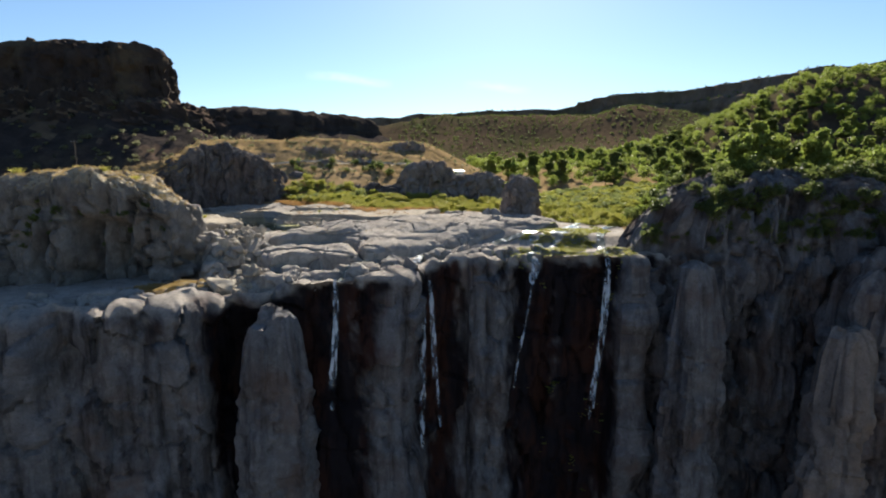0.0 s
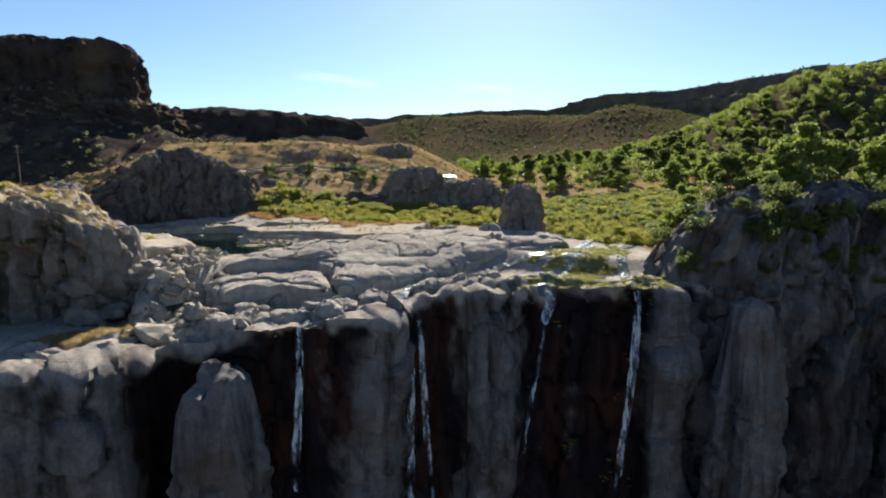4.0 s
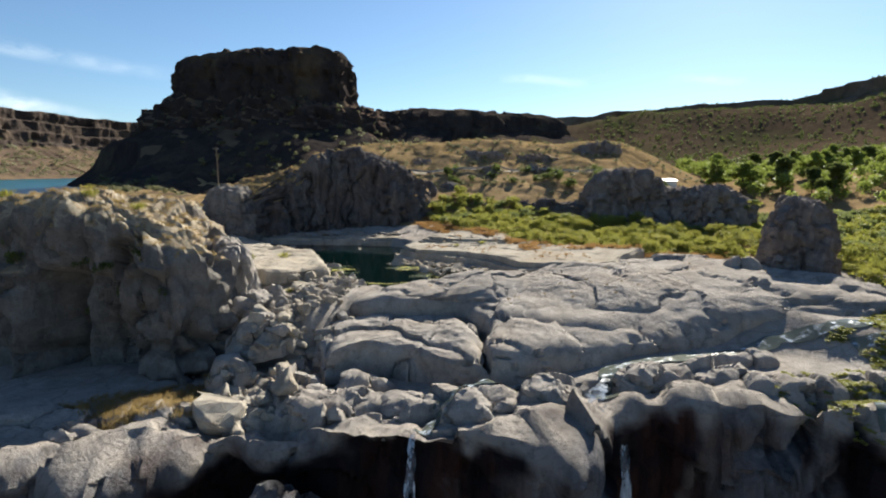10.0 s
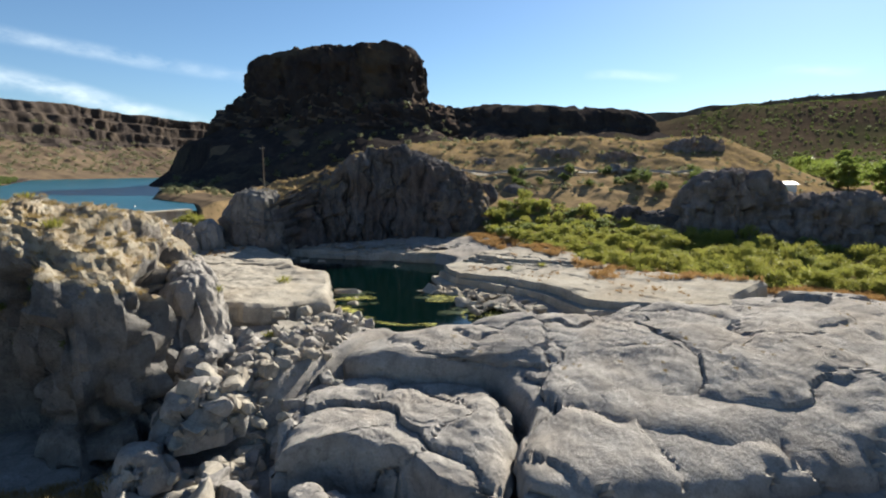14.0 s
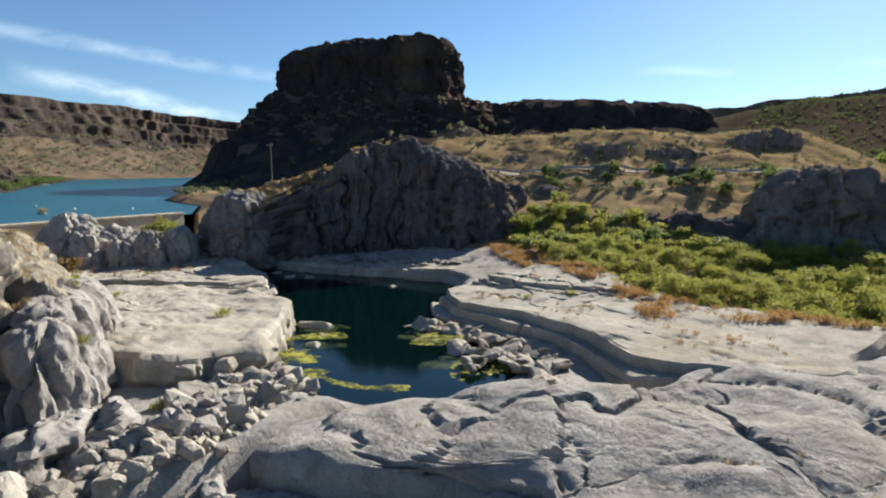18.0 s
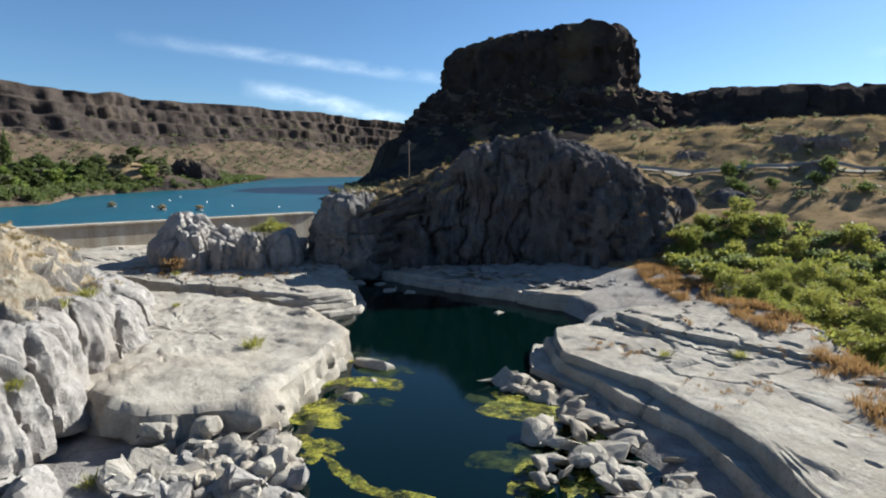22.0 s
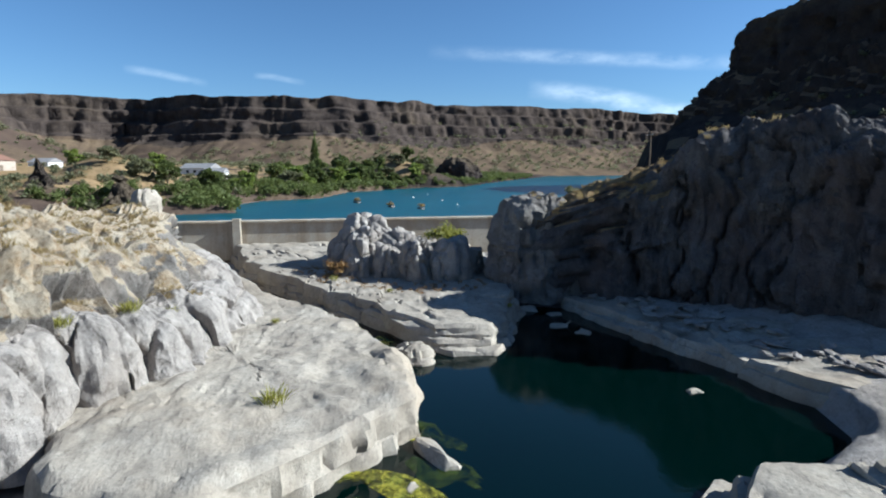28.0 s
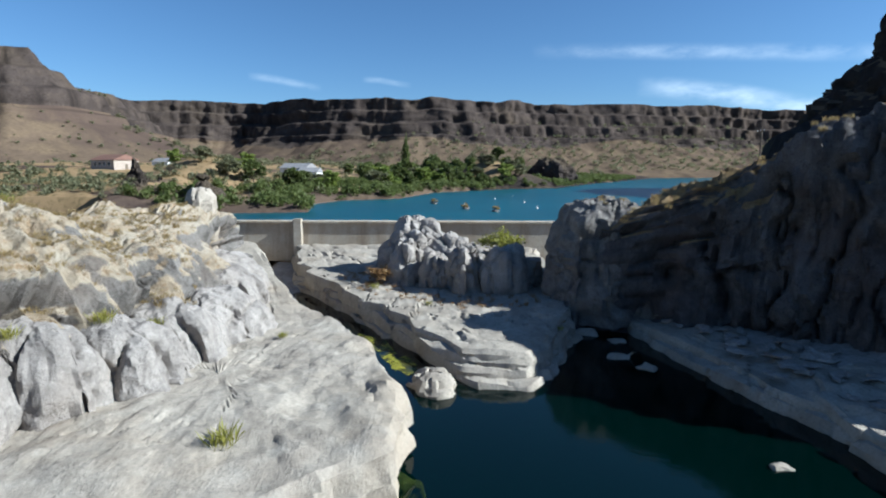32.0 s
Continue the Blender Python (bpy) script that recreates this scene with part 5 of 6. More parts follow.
def tree(name, mat, seed, tall=10.0, wide=4.0, count=2200, size=0.32, label="", group="", column=False):
    rnd = random.Random(seed)
    top = tagged(new(name), label, "tree", group)
    bm = bmesh.new()
    limb(bm, (0, 0, -0.6), (rnd.uniform(-0.4, 0.4), rnd.uniform(-0.4, 0.4), tall * 0.8), 0.028 * tall, 0.006 * tall, 0.03, seed, 8, 7)
    blobs = []
    if column:
        for k in range(16):
            h = tall * (0.08 + 0.9 * k / 16)
            w = wide * (0.55 + 0.45 * math.sin(math.pi * min(1, (k + 2) / 14.0))) * (1.0 if k < 12 else (16 - k) / 5.0)
            blobs.append((rnd.uniform(-0.2, 0.2) * wide, rnd.uniform(-0.2, 0.2) * wide, h, w, w, tall * 0.07))
    else:
        for k in range(22):
            a = rnd.uniform(0, 6.28)
            h = tall * rnd.uniform(0.26, 0.92)
            reach = wide * rnd.uniform(0.2, 0.85) * math.sin(math.pi * (0.18 + 0.72 * h / tall))
            blobs.append((reach * math.cos(a), reach * math.sin(a), h, wide * rnd.uniform(0.2, 0.42), wide * rnd.uniform(0.2, 0.42), tall * rnd.uniform(0.06, 0.12)))
            if k < 9:
                limb(bm, (0, 0, max(0.5, h * 0.55)), (reach * 0.8 * math.cos(a), reach * 0.8 * math.sin(a), h), 0.009 * tall, 0.003 * tall, 0.1, seed + k, 5, 4)
    part("trunk", bm, BARK, top)
    V, F = leaf_cloud(blobs, count, size, seed, 0.5)
    c = new("crown", mesh_of("crown", V, F, mat, False))
    c.parent = top
    return top


def strew(name, V, F, spots, mat, label, category):
    """One object of kind stuff: the mesh V, F repeated at spots of x, y, z, size, turn."""
    S = np.array(spots, float)
    c, s = np.cos(S[:, 4])[:, None], np.sin(S[:, 4])[:, None]
    k = S[:, 3][:, None]
    X = (V[None, :, 0] * c - V[None, :, 1] * s) * k + S[:, 0][:, None]
    Y = (V[None, :, 0] * s + V[None, :, 1] * c) * k + S[:, 1][:, None]
    Z = V[None, :, 2] * k + S[:, 2][:, None]
    W = np.stack([X, Y, Z], -1).reshape(-1, 3)
    G = (F[None] + (np.arange(len(S)) * len(V))[:, None, None]).reshape(-1, F.shape[1])
    return tagged(new(name, mesh_of(name, W, G, mat, False)), label, category, kind="stuff")


def blades(count, tall, wide, seed, lean=0.35):
    """A tuft of grass: narrow blades that fan out from its foot."""
    rng = np.random.default_rng(seed)
    a, r = rng.uniform(0, 6.283, count), wide * np.sqrt(rng.random(count))
    foot = np.stack([r * np.cos(a), r * np.sin(a), np.zeros(count) - 0.05], 1)
    tip = foot * (1, 1, 0) + np.stack([rng.normal(0, lean, count), rng.normal(0, lean, count), rng.uniform(0.5, 1.0, count)], 1) * tall
    b = rng.uniform(0, 6.283, count)
    side = np.stack([np.cos(b), np.sin(b), 0 * b], 1) * 0.035 * tall
    mid = 0.5 * (foot + tip) + (0, 0, 0.08 * tall)
    return np.stack([foot, mid - side, tip, mid + side], 1).reshape(-1, 3), np.arange(count * 4).reshape(-1, 4)


def spread(poly, count, seed, size=(0.7, 1.3), keep=None, near=0.0):
    """Random spots within an outline, on the surface, not closer than near."""
    rng = np.random.default_rng(seed)
    xs, ys = [p[0] for p in poly], [p[1] for p in poly]
    tries = count * 12
    px, py = rng.uniform(min(xs), max(xs), tries), rng.uniform(min(ys), max(ys), tries)
    inside = outside(px, py, poly) < 0
    out, taken = [], {}
    for x, y in zip(px[inside].tolist(), py[inside].tolist()):
        if len(out) >= count:
            break
        if near:
            i, j = int(x // near), int(y // near)
            if any((x - a) ** 2 + (y - b) ** 2 < near * near for di in (-1, 0, 1) for dj in (-1, 0, 1) for a, b in taken.get((i + di, j + dj), ())):
                continue
        z, up = drop(x, y)
        if z < -50 or (keep and not keep(x, y, z, up)):
            continue
        if near:
            taken.setdefault((i, j), []).append((x, y))
        out.append((x, y, z, float(rng.uniform(*size)), float(rng.uniform(0, 6.28))))
    return out


def mesh_arrays(me):
    V = np.empty(len(me.vertices) * 3)
    me.vertices.foreach_get("co", V)
    F = np.empty(len(me.polygons) * 3, np.int32)
    me.polygons.foreach_get("vertices", F)
    return V.reshape(-1, 3), F.reshape(-1, 3)


strew("rubble", *mesh_arrays(WHITE_STONES[2]), SMALL[::2], PALE, "small pale broken stones filling the gully", "rubble")
strew("rubble", *mesh_arrays(WHITE_STONES[5]), SMALL[1::2], PALE, "small pale broken stones filling the gully", "rubble")


def face_at(x, z, y0=20.0):
    """Where a level line from the south at x, z meets solid rock."""
    best = None
    for solid, at, x0, x1, _, _, z0, z1 in SOLID:
        if not (x0 <= x <= x1 and z0 <= z <= z1):
            continue
        where, normal, _, _ = solid.ray_cast(Vector((x, y0, z)) - at, Vector((0, 1, 0)))
        if where is not None and (best is None or where.y + at.y < best[0]):
            best = (where.y + at.y, normal)
    return best


FLAT = [(-41, 138), (-34, 129.5), (-25, 123), (-17.5, 116), (-9, 114.5), (6, 117), (11, 116.5), (13, 117), (21, 116), (22, 107), (27, 99), (33, 93), (46, 96), (60, 110), (66, 140), (60, 165), (30, 165), (16, 158), (14, 141), (-12, 139), (-17, 143), (-27, 146), (-38, 147)]
WILLOWS = [shrub("willow_shrub", LEAF, 500 + k, 1900, 0.095, 1.5 + 0.3 * (k % 3), 1.45, "low yellow-green willow shrub on the river flat", "shrub", "willow thicket", 0.3) for k in range(5)]
spots = spread(FLAT, 1050, 21, (0.38, 1.32), lambda x, y, z, up: up.z > 0.75 and z < 7, 0.9)
spots.sort(key=lambda s: math.hypot(s[0] + 5, s[1] - 100))
for n, (x, y, z, k, r) in enumerate(spots[:290]):
    src = WILLOWS[n % 5]
    m = Matrix.LocRotScale((x, y, z - 0.05), Euler((0, 0, r)), None)
    if n < 5:
        src.matrix_basis = m
        src.scale = (k, k, k)
    else:
        copy_thing(src, m).scale = (k, k, k * random.Random(n).uniform(0.75, 1.15))
V, F = leaf_cloud([(0, 0, 0.75, 1.0, 1.0, 0.6), (0.6, 0.2, 0.9, 0.6, 0.6, 0.5), (-0.5, -0.4, 0.7, 0.7, 0.6, 0.5)], 420, 0.15, 77)
strew("willow_thicket", V, F, spots[290::2], LEAF, "dense green willow thicket behind the nearest shrubs", "shrubs")
strew("grey_willows", V, F, spots[291::2], SAGE_GREEN, "dull grey-green willows mixed into the thicket", "shrubs")
V, F = leaf_cloud([(0, 0, 0.22, 0.8, 0.8, 0.22)], 90, 0.12, 79)
strew("green_cover", V, F, spread(FLAT, 2600, 23, (0.8, 1.7), lambda x, y, z, up: up.z > 0.7 and z < 7), LEAF, "low green herbs filling the gaps between willow shrubs", "herbs")
# taller bright willows in the lee of the knob, dark shrubs under the grassy hill
TALL = [shrub("tall_willow", LEAF, 520 + k, 1900, 0.14, 3.4, 2.3, "tall bright green willow beside the rock knob", "shrub", "tall willows") for k in range(3)]
for n, (x, y, k, r) in enumerate(((-37.6, 138.0, 0.75, 0.3), (-35.0, 141.5, 0.8, 1.0), (-33.0, 137.0, 0.6, 2.0), (-36.5, 145.5, 0.8, 3.0), (-31.5, 143.5, 0.7, 4.0), (-28.5, 140.0, 0.6, 5.0), (-34.5, 133.0, 0.5, 2.6), (-25.0, 143.0, 0.6, 2.2), (-38.8, 142.0, 0.6, 5.5))):
    m = Matrix.LocRotScale((x, y, drop(x, y)[0] - 0.05), Euler((0, 0, r)), None)
    t = TALL[n] if n < 3 else copy_thing(TALL[n % 3], m)
    t.matrix_basis = m
    t.scale = (k, k, k)
DARKS = [shrub("dark_shrub", LEAF_DARK, 540 + k, 900, 0.15, 2.0, 1.8, "dark green shrub on the slope", "shrub", "dark shrubs") for k in range(3)]
dark_spots = spread([(-45, 152), (-20, 156), (5, 162), (12, 172), (-10, 172), (-45, 166)], 26, 31, (0.7, 1.3), None, 2.5) + spread([(24, 72), (34, 66), (60, 62), (64, 84), (44, 90), (28, 86)], 46, 32, (0.6, 1.35), lambda x, y, z, up: z > 1, 1.4)
hang = random.Random(33)
for n in range(90):
    x, z = hang.uniform(27, 66), hang.uniform(0.5, 8.0)
    got = face_at(x, z)
    if got:
        dark_spots.append((x, got[0] + 0.2, z - 0.5, hang.uniform(0.35, 1.0), hang.uniform(0, 6.28)))
for n in range(26):
    x, z = hang.uniform(-56, -37), hang.uniform(0.0, 6.5)
    got = face_at(x, z)
    if got:
        dark_spots.append((x, got[0] + 0.1, z - 0.3, hang.uniform(0.2, 0.55), hang.uniform(0, 6.28)))
for n, (x, y, z, k, r) in enumerate(dark_spots):
    m = Matrix.LocRotScale((x, y, z - 0.1), Euler((0, 0, r)), None)
    t = DARKS[n] if n < 3 else copy_thing(DARKS[n % 3], m)
    t.matrix_basis = m
    t.scale = (k, k, k)

# trees on the east bank, in the valley, and on the west bank
OAKS = [tree("cottonwood_tree", LEAF_DARK if k == 2 else LEAF_TREE, 560 + k, 10.0, 4.6, 5200, 0.36, "broad green cottonwood tree above the river", "cottonwood trees") for k in range(3)]
east = [(44, 82, 0.65), (49, 85, 0.8), (39, 86, 0.55), (55, 80, 0.7), (60, 88, 0.9), (47, 92, 1.0), (54, 98, 1.1), (38, 96, 0.75), (66, 102, 1.2), (44, 108, 0.8), (70, 84, 1.1), (62, 70, 0.7), (76, 96, 1.1)]
east += [(s[0], s[1], 0.5 + 0.3 * s[3]) for s in spread([(12, 185), (20, 172), (55, 160), (80, 125), (150, 150), (170, 260), (60, 290), (30, 260), (14, 215)], 90, 41, (0.4, 1.3), None, 5.0)]
for n, (x, y, k) in enumerate(east):
    m = Matrix.LocRotScale((x, y, drop(x, y)[0] - 0.2), Euler((0, 0, n * 1.7)), None)
    t = OAKS[n] if n < 3 else copy_thing(OAKS[n % 3], m)
    t.matrix_basis = m
    t.scale = (k, k, k)

V, F = leaf_cloud([(0, 0, 3.0, 2.6, 2.6, 2.6), (1.6, 0.8, 4.0, 1.8, 1.8, 1.8), (-1.5, -0.6, 3.6, 1.9, 1.7, 1.7)], 340, 0.45, 80)
strew("valley_woods", V, F, spread([(25, 178), (60, 165), (120, 150), (200, 180), (230, 300), (90, 330), (20, 300), (8, 240), (14, 205)], 620, 43, (0.4, 1.0), None, 3.0), LEAF_TREE, "green woods along the valley floor", "woods")

# grasses
V, F = blades(26, 0.55, 0.35, 5)
strew("crevice_grass", V, F, spread([(-30, 108), (-22, 105.5), (-13, 102), (-6, 104), (-9, 111), (-18, 112), (-25, 119)], 90, 151, (0.3, 0.7), lambda x, y, z, up: fbm(np.array([[x, y, 0.0]]), 3.0, 2, 152)[0] > 0.25), RUST, "rust-coloured grass growing in the crevices of the shelf", "grass")
strew("ledge_grass", V, F, spread([(-76, 91), (-69, 95), (-65.5, 100), (-65, 107), (-62.5, 108), (-61.5, 101), (-65, 94.5), (-72, 89.5)], 110, 155, (0.3, 0.8), lambda x, y, z, up: z < 3), RUST, "dry reddish grass round the foot of the islet", "grass")
strew("slab_grass", V, F, spread([(-24, 88), (-10, 100), (8, 112), (18, 104), (12, 92), (-6, 84), (-20, 86)], 60, 153, (0.2, 0.5), lambda x, y, z, up: fbm(np.array([[x, y, 0.0]]), 3.0, 2, 154)[0] > 0.35), STRAW, "small dry tufts in the cracks of the slab", "grass")
strew("rust_grass", V, F, spread([(-42, 134), (-36, 126), (-28, 121), (-20, 114.5), (-15, 108), (-8, 110.5), (2, 112.5), (9, 115), (8, 117.5), (-9, 115.5), (-16, 117.5), (-24, 124), (-33, 130), (-40, 138)], 1500, 51, (0.4, 1.4), lambda x, y, z, up: fbm(np.array([[x, y, 0.0]]), 4.0, 3, 156)[0] > -0.25) + spread([(-42, 136), (-30, 124), (-16, 111), (2, 112), (12, 116), (10, 120), (-9, 119), (-18, 121), (-30, 133), (-38, 141)], 500, 65, (0.3, 1.0)), RUST, "rust-orange dry grass fringing the willow flat", "grass")
strew("straw_grass", V, F, spread([(-28, 70), (-32, 64), (-48, 64), (-75, 68), (-84, 73), (-60, 82), (-50, 87), (-36, 78)], 1300, 52, (0.3, 0.8), lambda x, y, z, up: up.z > 0.6 and z > 5) + spread([(-39, 63.5), (-34, 70.5), (-29, 69), (-28.5, 65.5), (-33, 62.5)], 420, 53, (0.5, 1.1), lambda x, y, z, up: z > -8)
      + spread([(-58, 112), (-52, 128), (-60, 145), (-78, 142), (-80, 126), (-72, 113)], 420, 54, (0.5, 1.0), lambda x, y, z, up: up.z > 0.55 and z > 7), STRAW, "pale dry grass on the rock tops", "grass")
V, F = blades(24, 0.45, 0.7, 6, 0.6)
strew("hill_grass", V, F, spread([(-92, 150), (-60, 158), (-30, 160), (5, 170), (15, 195), (-20, 215), (-80, 200), (-110, 170)], 2600, 55, (0.6, 1.3), lambda x, y, z, up: up.z > 0.5) + spread([(-97, 8), (-97, 60), (-104, 62), (-140, 66), (-180, 40), (-190, -20), (-140, -40)], 700, 63, (0.8, 1.8)), STRAW, "straw-coloured bunch grass on hillside and river bank", "grass")
V, F = leaf_cloud([(0, 0, 0.4, 0.6, 0.6, 0.4), (0.3, 0.2, 0.5, 0.4, 0.4, 0.35)], 70, 0.17, 78)
strew("sagebrush", V, F, spread([(-100, 140), (-60, 152), (-20, 150), (16, 160), (30, 190), (-20, 225), (-90, 210), (-125, 180)], 520, 56, (0.5, 1.2), lambda x, y, z, up: up.z > 0.4) + spread([(-112, 20), (-112, 74), (-150, 74), (-220, 112), (-300, 150), (-420, 120), (-420, -120), (-250, -180)], 420, 57, (0.8, 2.6))
      + spread([(-97, 8), (-97, 60), (-104, 62), (-140, 66), (-180, 40), (-190, -20), (-140, -40)], 520, 62, (0.6, 2.0)) + spread([(-130, 190), (-60, 220), (-30, 300), (-110, 270), (-190, 215)], 260, 58, (1.0, 2.4)), SAGE, "grey-green sagebrush scattered over dry slopes", "shrubs")
strew("hill_scrub", V, F, spread([(0, 300), (200, 240), (420, 380), (500, 620), (0, 760), (-60, 520)], 5200, 59, (1.0, 2.4)), LEAF_DARK, "dark scrub on far hillsides", "shrubs")
strew("wall_scrub", V[:120], F[:30], spread([(-470, -190), (-540, -110), (-575, 60), (-625, 200), (-690, 456), (-700, 640), (-560, 560), (-520, 300), (-440, 150), (-400, 0), (-400, -150)], 1500, 61, (2.0, 5.5), lambda x, y, z, up: up.z > 0.5), SAGE, "grey-green and ochre scrub on the far talus", "shrubs")
strew("moss", V * (1, 1, 0.45), F, spread([(8, 80), (12, 77), (20, 76.5), (23, 82), (28, 90), (26, 98), (20, 94), (14, 89)], 2400, 60, (0.2, 0.6), lambda x, y, z, up: fbm(np.array([[x, y, 0.0]]), 3.5, 3, 157)[0] > -0.15) + spread([(7, 76.5), (12, 73.5), (20, 73), (26, 71.5), (27, 76), (20, 78), (12, 78.5)], 600, 64, (0.2, 0.6), lambda x, y, z, up: fbm(np.array([[x, y, 0.0]]), 2.5, 3, 158)[0] > -0.1), LEAF, "bright green moss and cress between the rills", "moss")
V, F = blades(70, 0.8, 0.45, 8, 0.45)
strew("crag_tufts", V, F, [(x, y, drop(x, y)[0], k, 1.0) for x, y, k in ((-40.5, 91.8, 1.1), (-52.5, 90.5, 0.5), (-33.5, 83, 0.8), (-36.5, 81, 0.8), (-45.5, 84.5, 0.9), (-42, 83.0, 0.8), (-48, 85.5, 0.8), (-63, 98.8, 0.5), (-58, 108, 0.5), (-67.5, 94, 0.7), (-22, 112, 0.7), (-25, 109.5, 0.6), (-50.5, 76, 1.0), (-44, 71, 1.2), (-56, 72, 1.3), (-41, 73, 1.0))], LEAF, "small yellow-green tufts growing on bare rock", "shrubs")
green = shrub("green_shrub", LEAF, 590, 1500, 0.14, 2.4, 2.6, "rounded green shrub growing on the rock islet", "shrub")
green.location = (-72.0, 105.2, drop(-72.0, 105.2)[0] - 0.3)
brown = shrub("brown_shrub", RUST, 591, 800, 0.13, 1.9, 2.0, "dry reddish-brown shrub at the foot of the islet", "shrub")
brown.location = (-70.0, 94.2, drop(-69.3, 92.6)[0] - 0.2)

# ---- running water ----
def foam_material(lo=0.42, hi=0.74):
    m, nt, bs = material("white_water", 0.35)
    bs.inputs["Base Color"].default_value = (0.54, 0.60, 0.67, 1)
    tr = nt.nodes.new("ShaderNodeBsdfTransparent")
    mix = nt.nodes.new("ShaderNodeMixShader")
    nt.links.new(cloud(nt, 1.6, (1, 1, 0.22), lo=lo, hi=hi), mix.inputs[0])
    nt.links.new(tr.outputs[0], mix.inputs[1])
    nt.links.new(bs.outputs[0], mix.inputs[2])
    nt.links.new(mix.outputs[0], nt.nodes["Material Output"].inputs[0])
    return m


FOAM = foam_material()
RIFFLE = foam_material(0.50, 0.74)
FILM = water_of("shallow_water", (0.10, 0.11, 0.09), 0.08, 4.0, 0.05)


def waterfall(strands, label):
    """Thin falling strands, each a ribbon that bows out from the cliff: x, y, z of the lip, width, fall, drift to the side."""
    top = tagged(new("waterfall"), label, "waterfall")
    top.location = strands[0][:3]
    for n, (x, y, z, w, fall, drift) in enumerate(strands):
        rnd = random.Random(n + int(x * 7))
        bm = bmesh.new()
        rows = []
        for k in range(31):
            f = k / 30
            cx = x + drift * f + 0.25 * w * math.sin(5 * f + n) + rnd.uniform(-0.05, 0.05)
            cy = y - 0.4 - 2.6 * f ** 0.5 - 0.9 * f
            cz = z - fall * f ** 1.1
            ww = w * (0.35 + 0.5 * min(1, f * 3)) * rnd.uniform(0.85, 1.15) * (1.0 if f < 0.8 else 1.0 - 0.6 * (f - 0.8) / 0.2)
            rows.append([bm.verts.new(Vector((cx + ww * (q - 1.5) / 3, cy + 0.08 * ((q % 2) - 0.5), cz)) - Vector(top.location)) for q in range(4)])
        for k in range(30):
            for q in range(3):
                bm.faces.new((rows[k][q], rows[k][q + 1], rows[k + 1][q + 1], rows[k + 1][q])).smooth = True
        part("strand", bm, FOAM, top)
    return top


waterfall([(-13.5, 67.2, -3.0, 0.9, 16, 0.1)], "thin white strand of water falling down the dark cliff")
waterfall([(-3.1, 73.0, -2.2, 0.9, 26, 0.6), (-2.2, 73.4, -2.2, 0.8, 22, 2.0), (-3.4, 75.6, -1.4, 1.3, 1.2, 0.1)], "forked white strands of water falling from the rim")
waterfall([(12.4, 74.6, -1.4, 1.3, 3.2, -0.2), (12.2, 73.6, -5.0, 0.45, 14, -2.6)], "short white cascade breaking into a thin strand")
waterfall([(22.6, 73.4, -1.4, 1.0, 22, -2.4), (22.1, 73.4, -1.6, 0.5, 20, -1.6)], "narrow white strand of water beside a grey pillar")


def rill(points, width, mat, label, seed, lift=0.06):
    """A shallow stream that lies on the rock and follows a line of points."""
    rnd = random.Random(seed)
    pts = np.array(points, float)
    s = np.r_[0, np.cumsum(np.hypot(*np.diff(pts, axis=0).T))]
    u = np.arange(0, s[-1], 0.35)
    cx, cy = np.interp(u, s, pts[:, 0]), np.interp(u, s, pts[:, 1])
    tx, ty = np.gradient(cx), np.gradient(cy)
    ln = np.hypot(tx, ty) + 1e-9
    bm = bmesh.new()
    rows = []
    for k in range(len(u)):
        w = width * (0.6 + 0.5 * abs(math.sin(u[k] * 0.9 + seed)) + rnd.uniform(0, 0.3))
        row = []
        for q in (-0.5, -0.2, 0.2, 0.5):
            x, y = cx[k] - ty[k] / ln[k] * w * q, cy[k] + tx[k] / ln[k] * w * q
            row.append(bm.verts.new((x, y, drop(x, y)[0] + lift)))
        rows.append(row)
    for k in range(len(rows) - 1):
        for q in range(3):
            bm.faces.new((rows[k][q], rows[k][q + 1], rows[k + 1][q + 1], rows[k + 1][q])).smooth = True
    ob = part("water_rill", bm, mat)
    return tagged(ob, label, "water", kind="structure")


for n, line in enumerate(([(26, 103), (24, 98), (20, 92), (15, 89), (9, 86.4), (4, 82.8), (0, 80.6), (-3, 78.6), (-3.2, 76), (-2.9, 73.4)], [(30, 95), (25, 91), (20, 88), (14, 86)], [(21, 90), (18, 85), (15, 80), (12.6, 76), (12.3, 74)], [(27, 90), (24.5, 84), (23.2, 78), (22.6, 74)],
                         [(24, 95), (19, 90), (13, 88)], [(-8, 74.6), (-11, 73.4), (-13, 70.5), (-13.5, 67.6)])):
    rill(line, 1.1, FILM, "shallow glinting water running over rock", n, 0.10)
    rill(line, 0.8, RIFFLE, "white broken water of a small rill", n + 20, 0.14)

# ---- algae on the pool ----
def algae_material(name, bright, dull, lo, hi):
    m, nt, bs = material(name, 0.7)
    col = blend(nt, cloud(nt, 1.2), bright, dull)
    col = blend(nt, cloud(nt, 6.0), col, tuple(1.35 * v for v in bright), 0.5)
    nt.links.new(col, bs.inputs["Base Color"])
    relief(nt, bs, 6.0, 0.04, 0.6)
    gap = nt.nodes.new("ShaderNodeBsdfTransparent")
    mix = nt.nodes.new("ShaderNodeMixShader")
    nt.links.new(cloud(nt, 0.8, lo=lo, hi=hi, roughness=0.8), mix.inputs[0])
    nt.links.new(gap.outputs[0], mix.inputs[1])
    nt.links.new(bs.outputs[0], mix.inputs[2])
    nt.links.new(mix.outputs[0], nt.nodes["Material Output"].inputs[0])
    return m


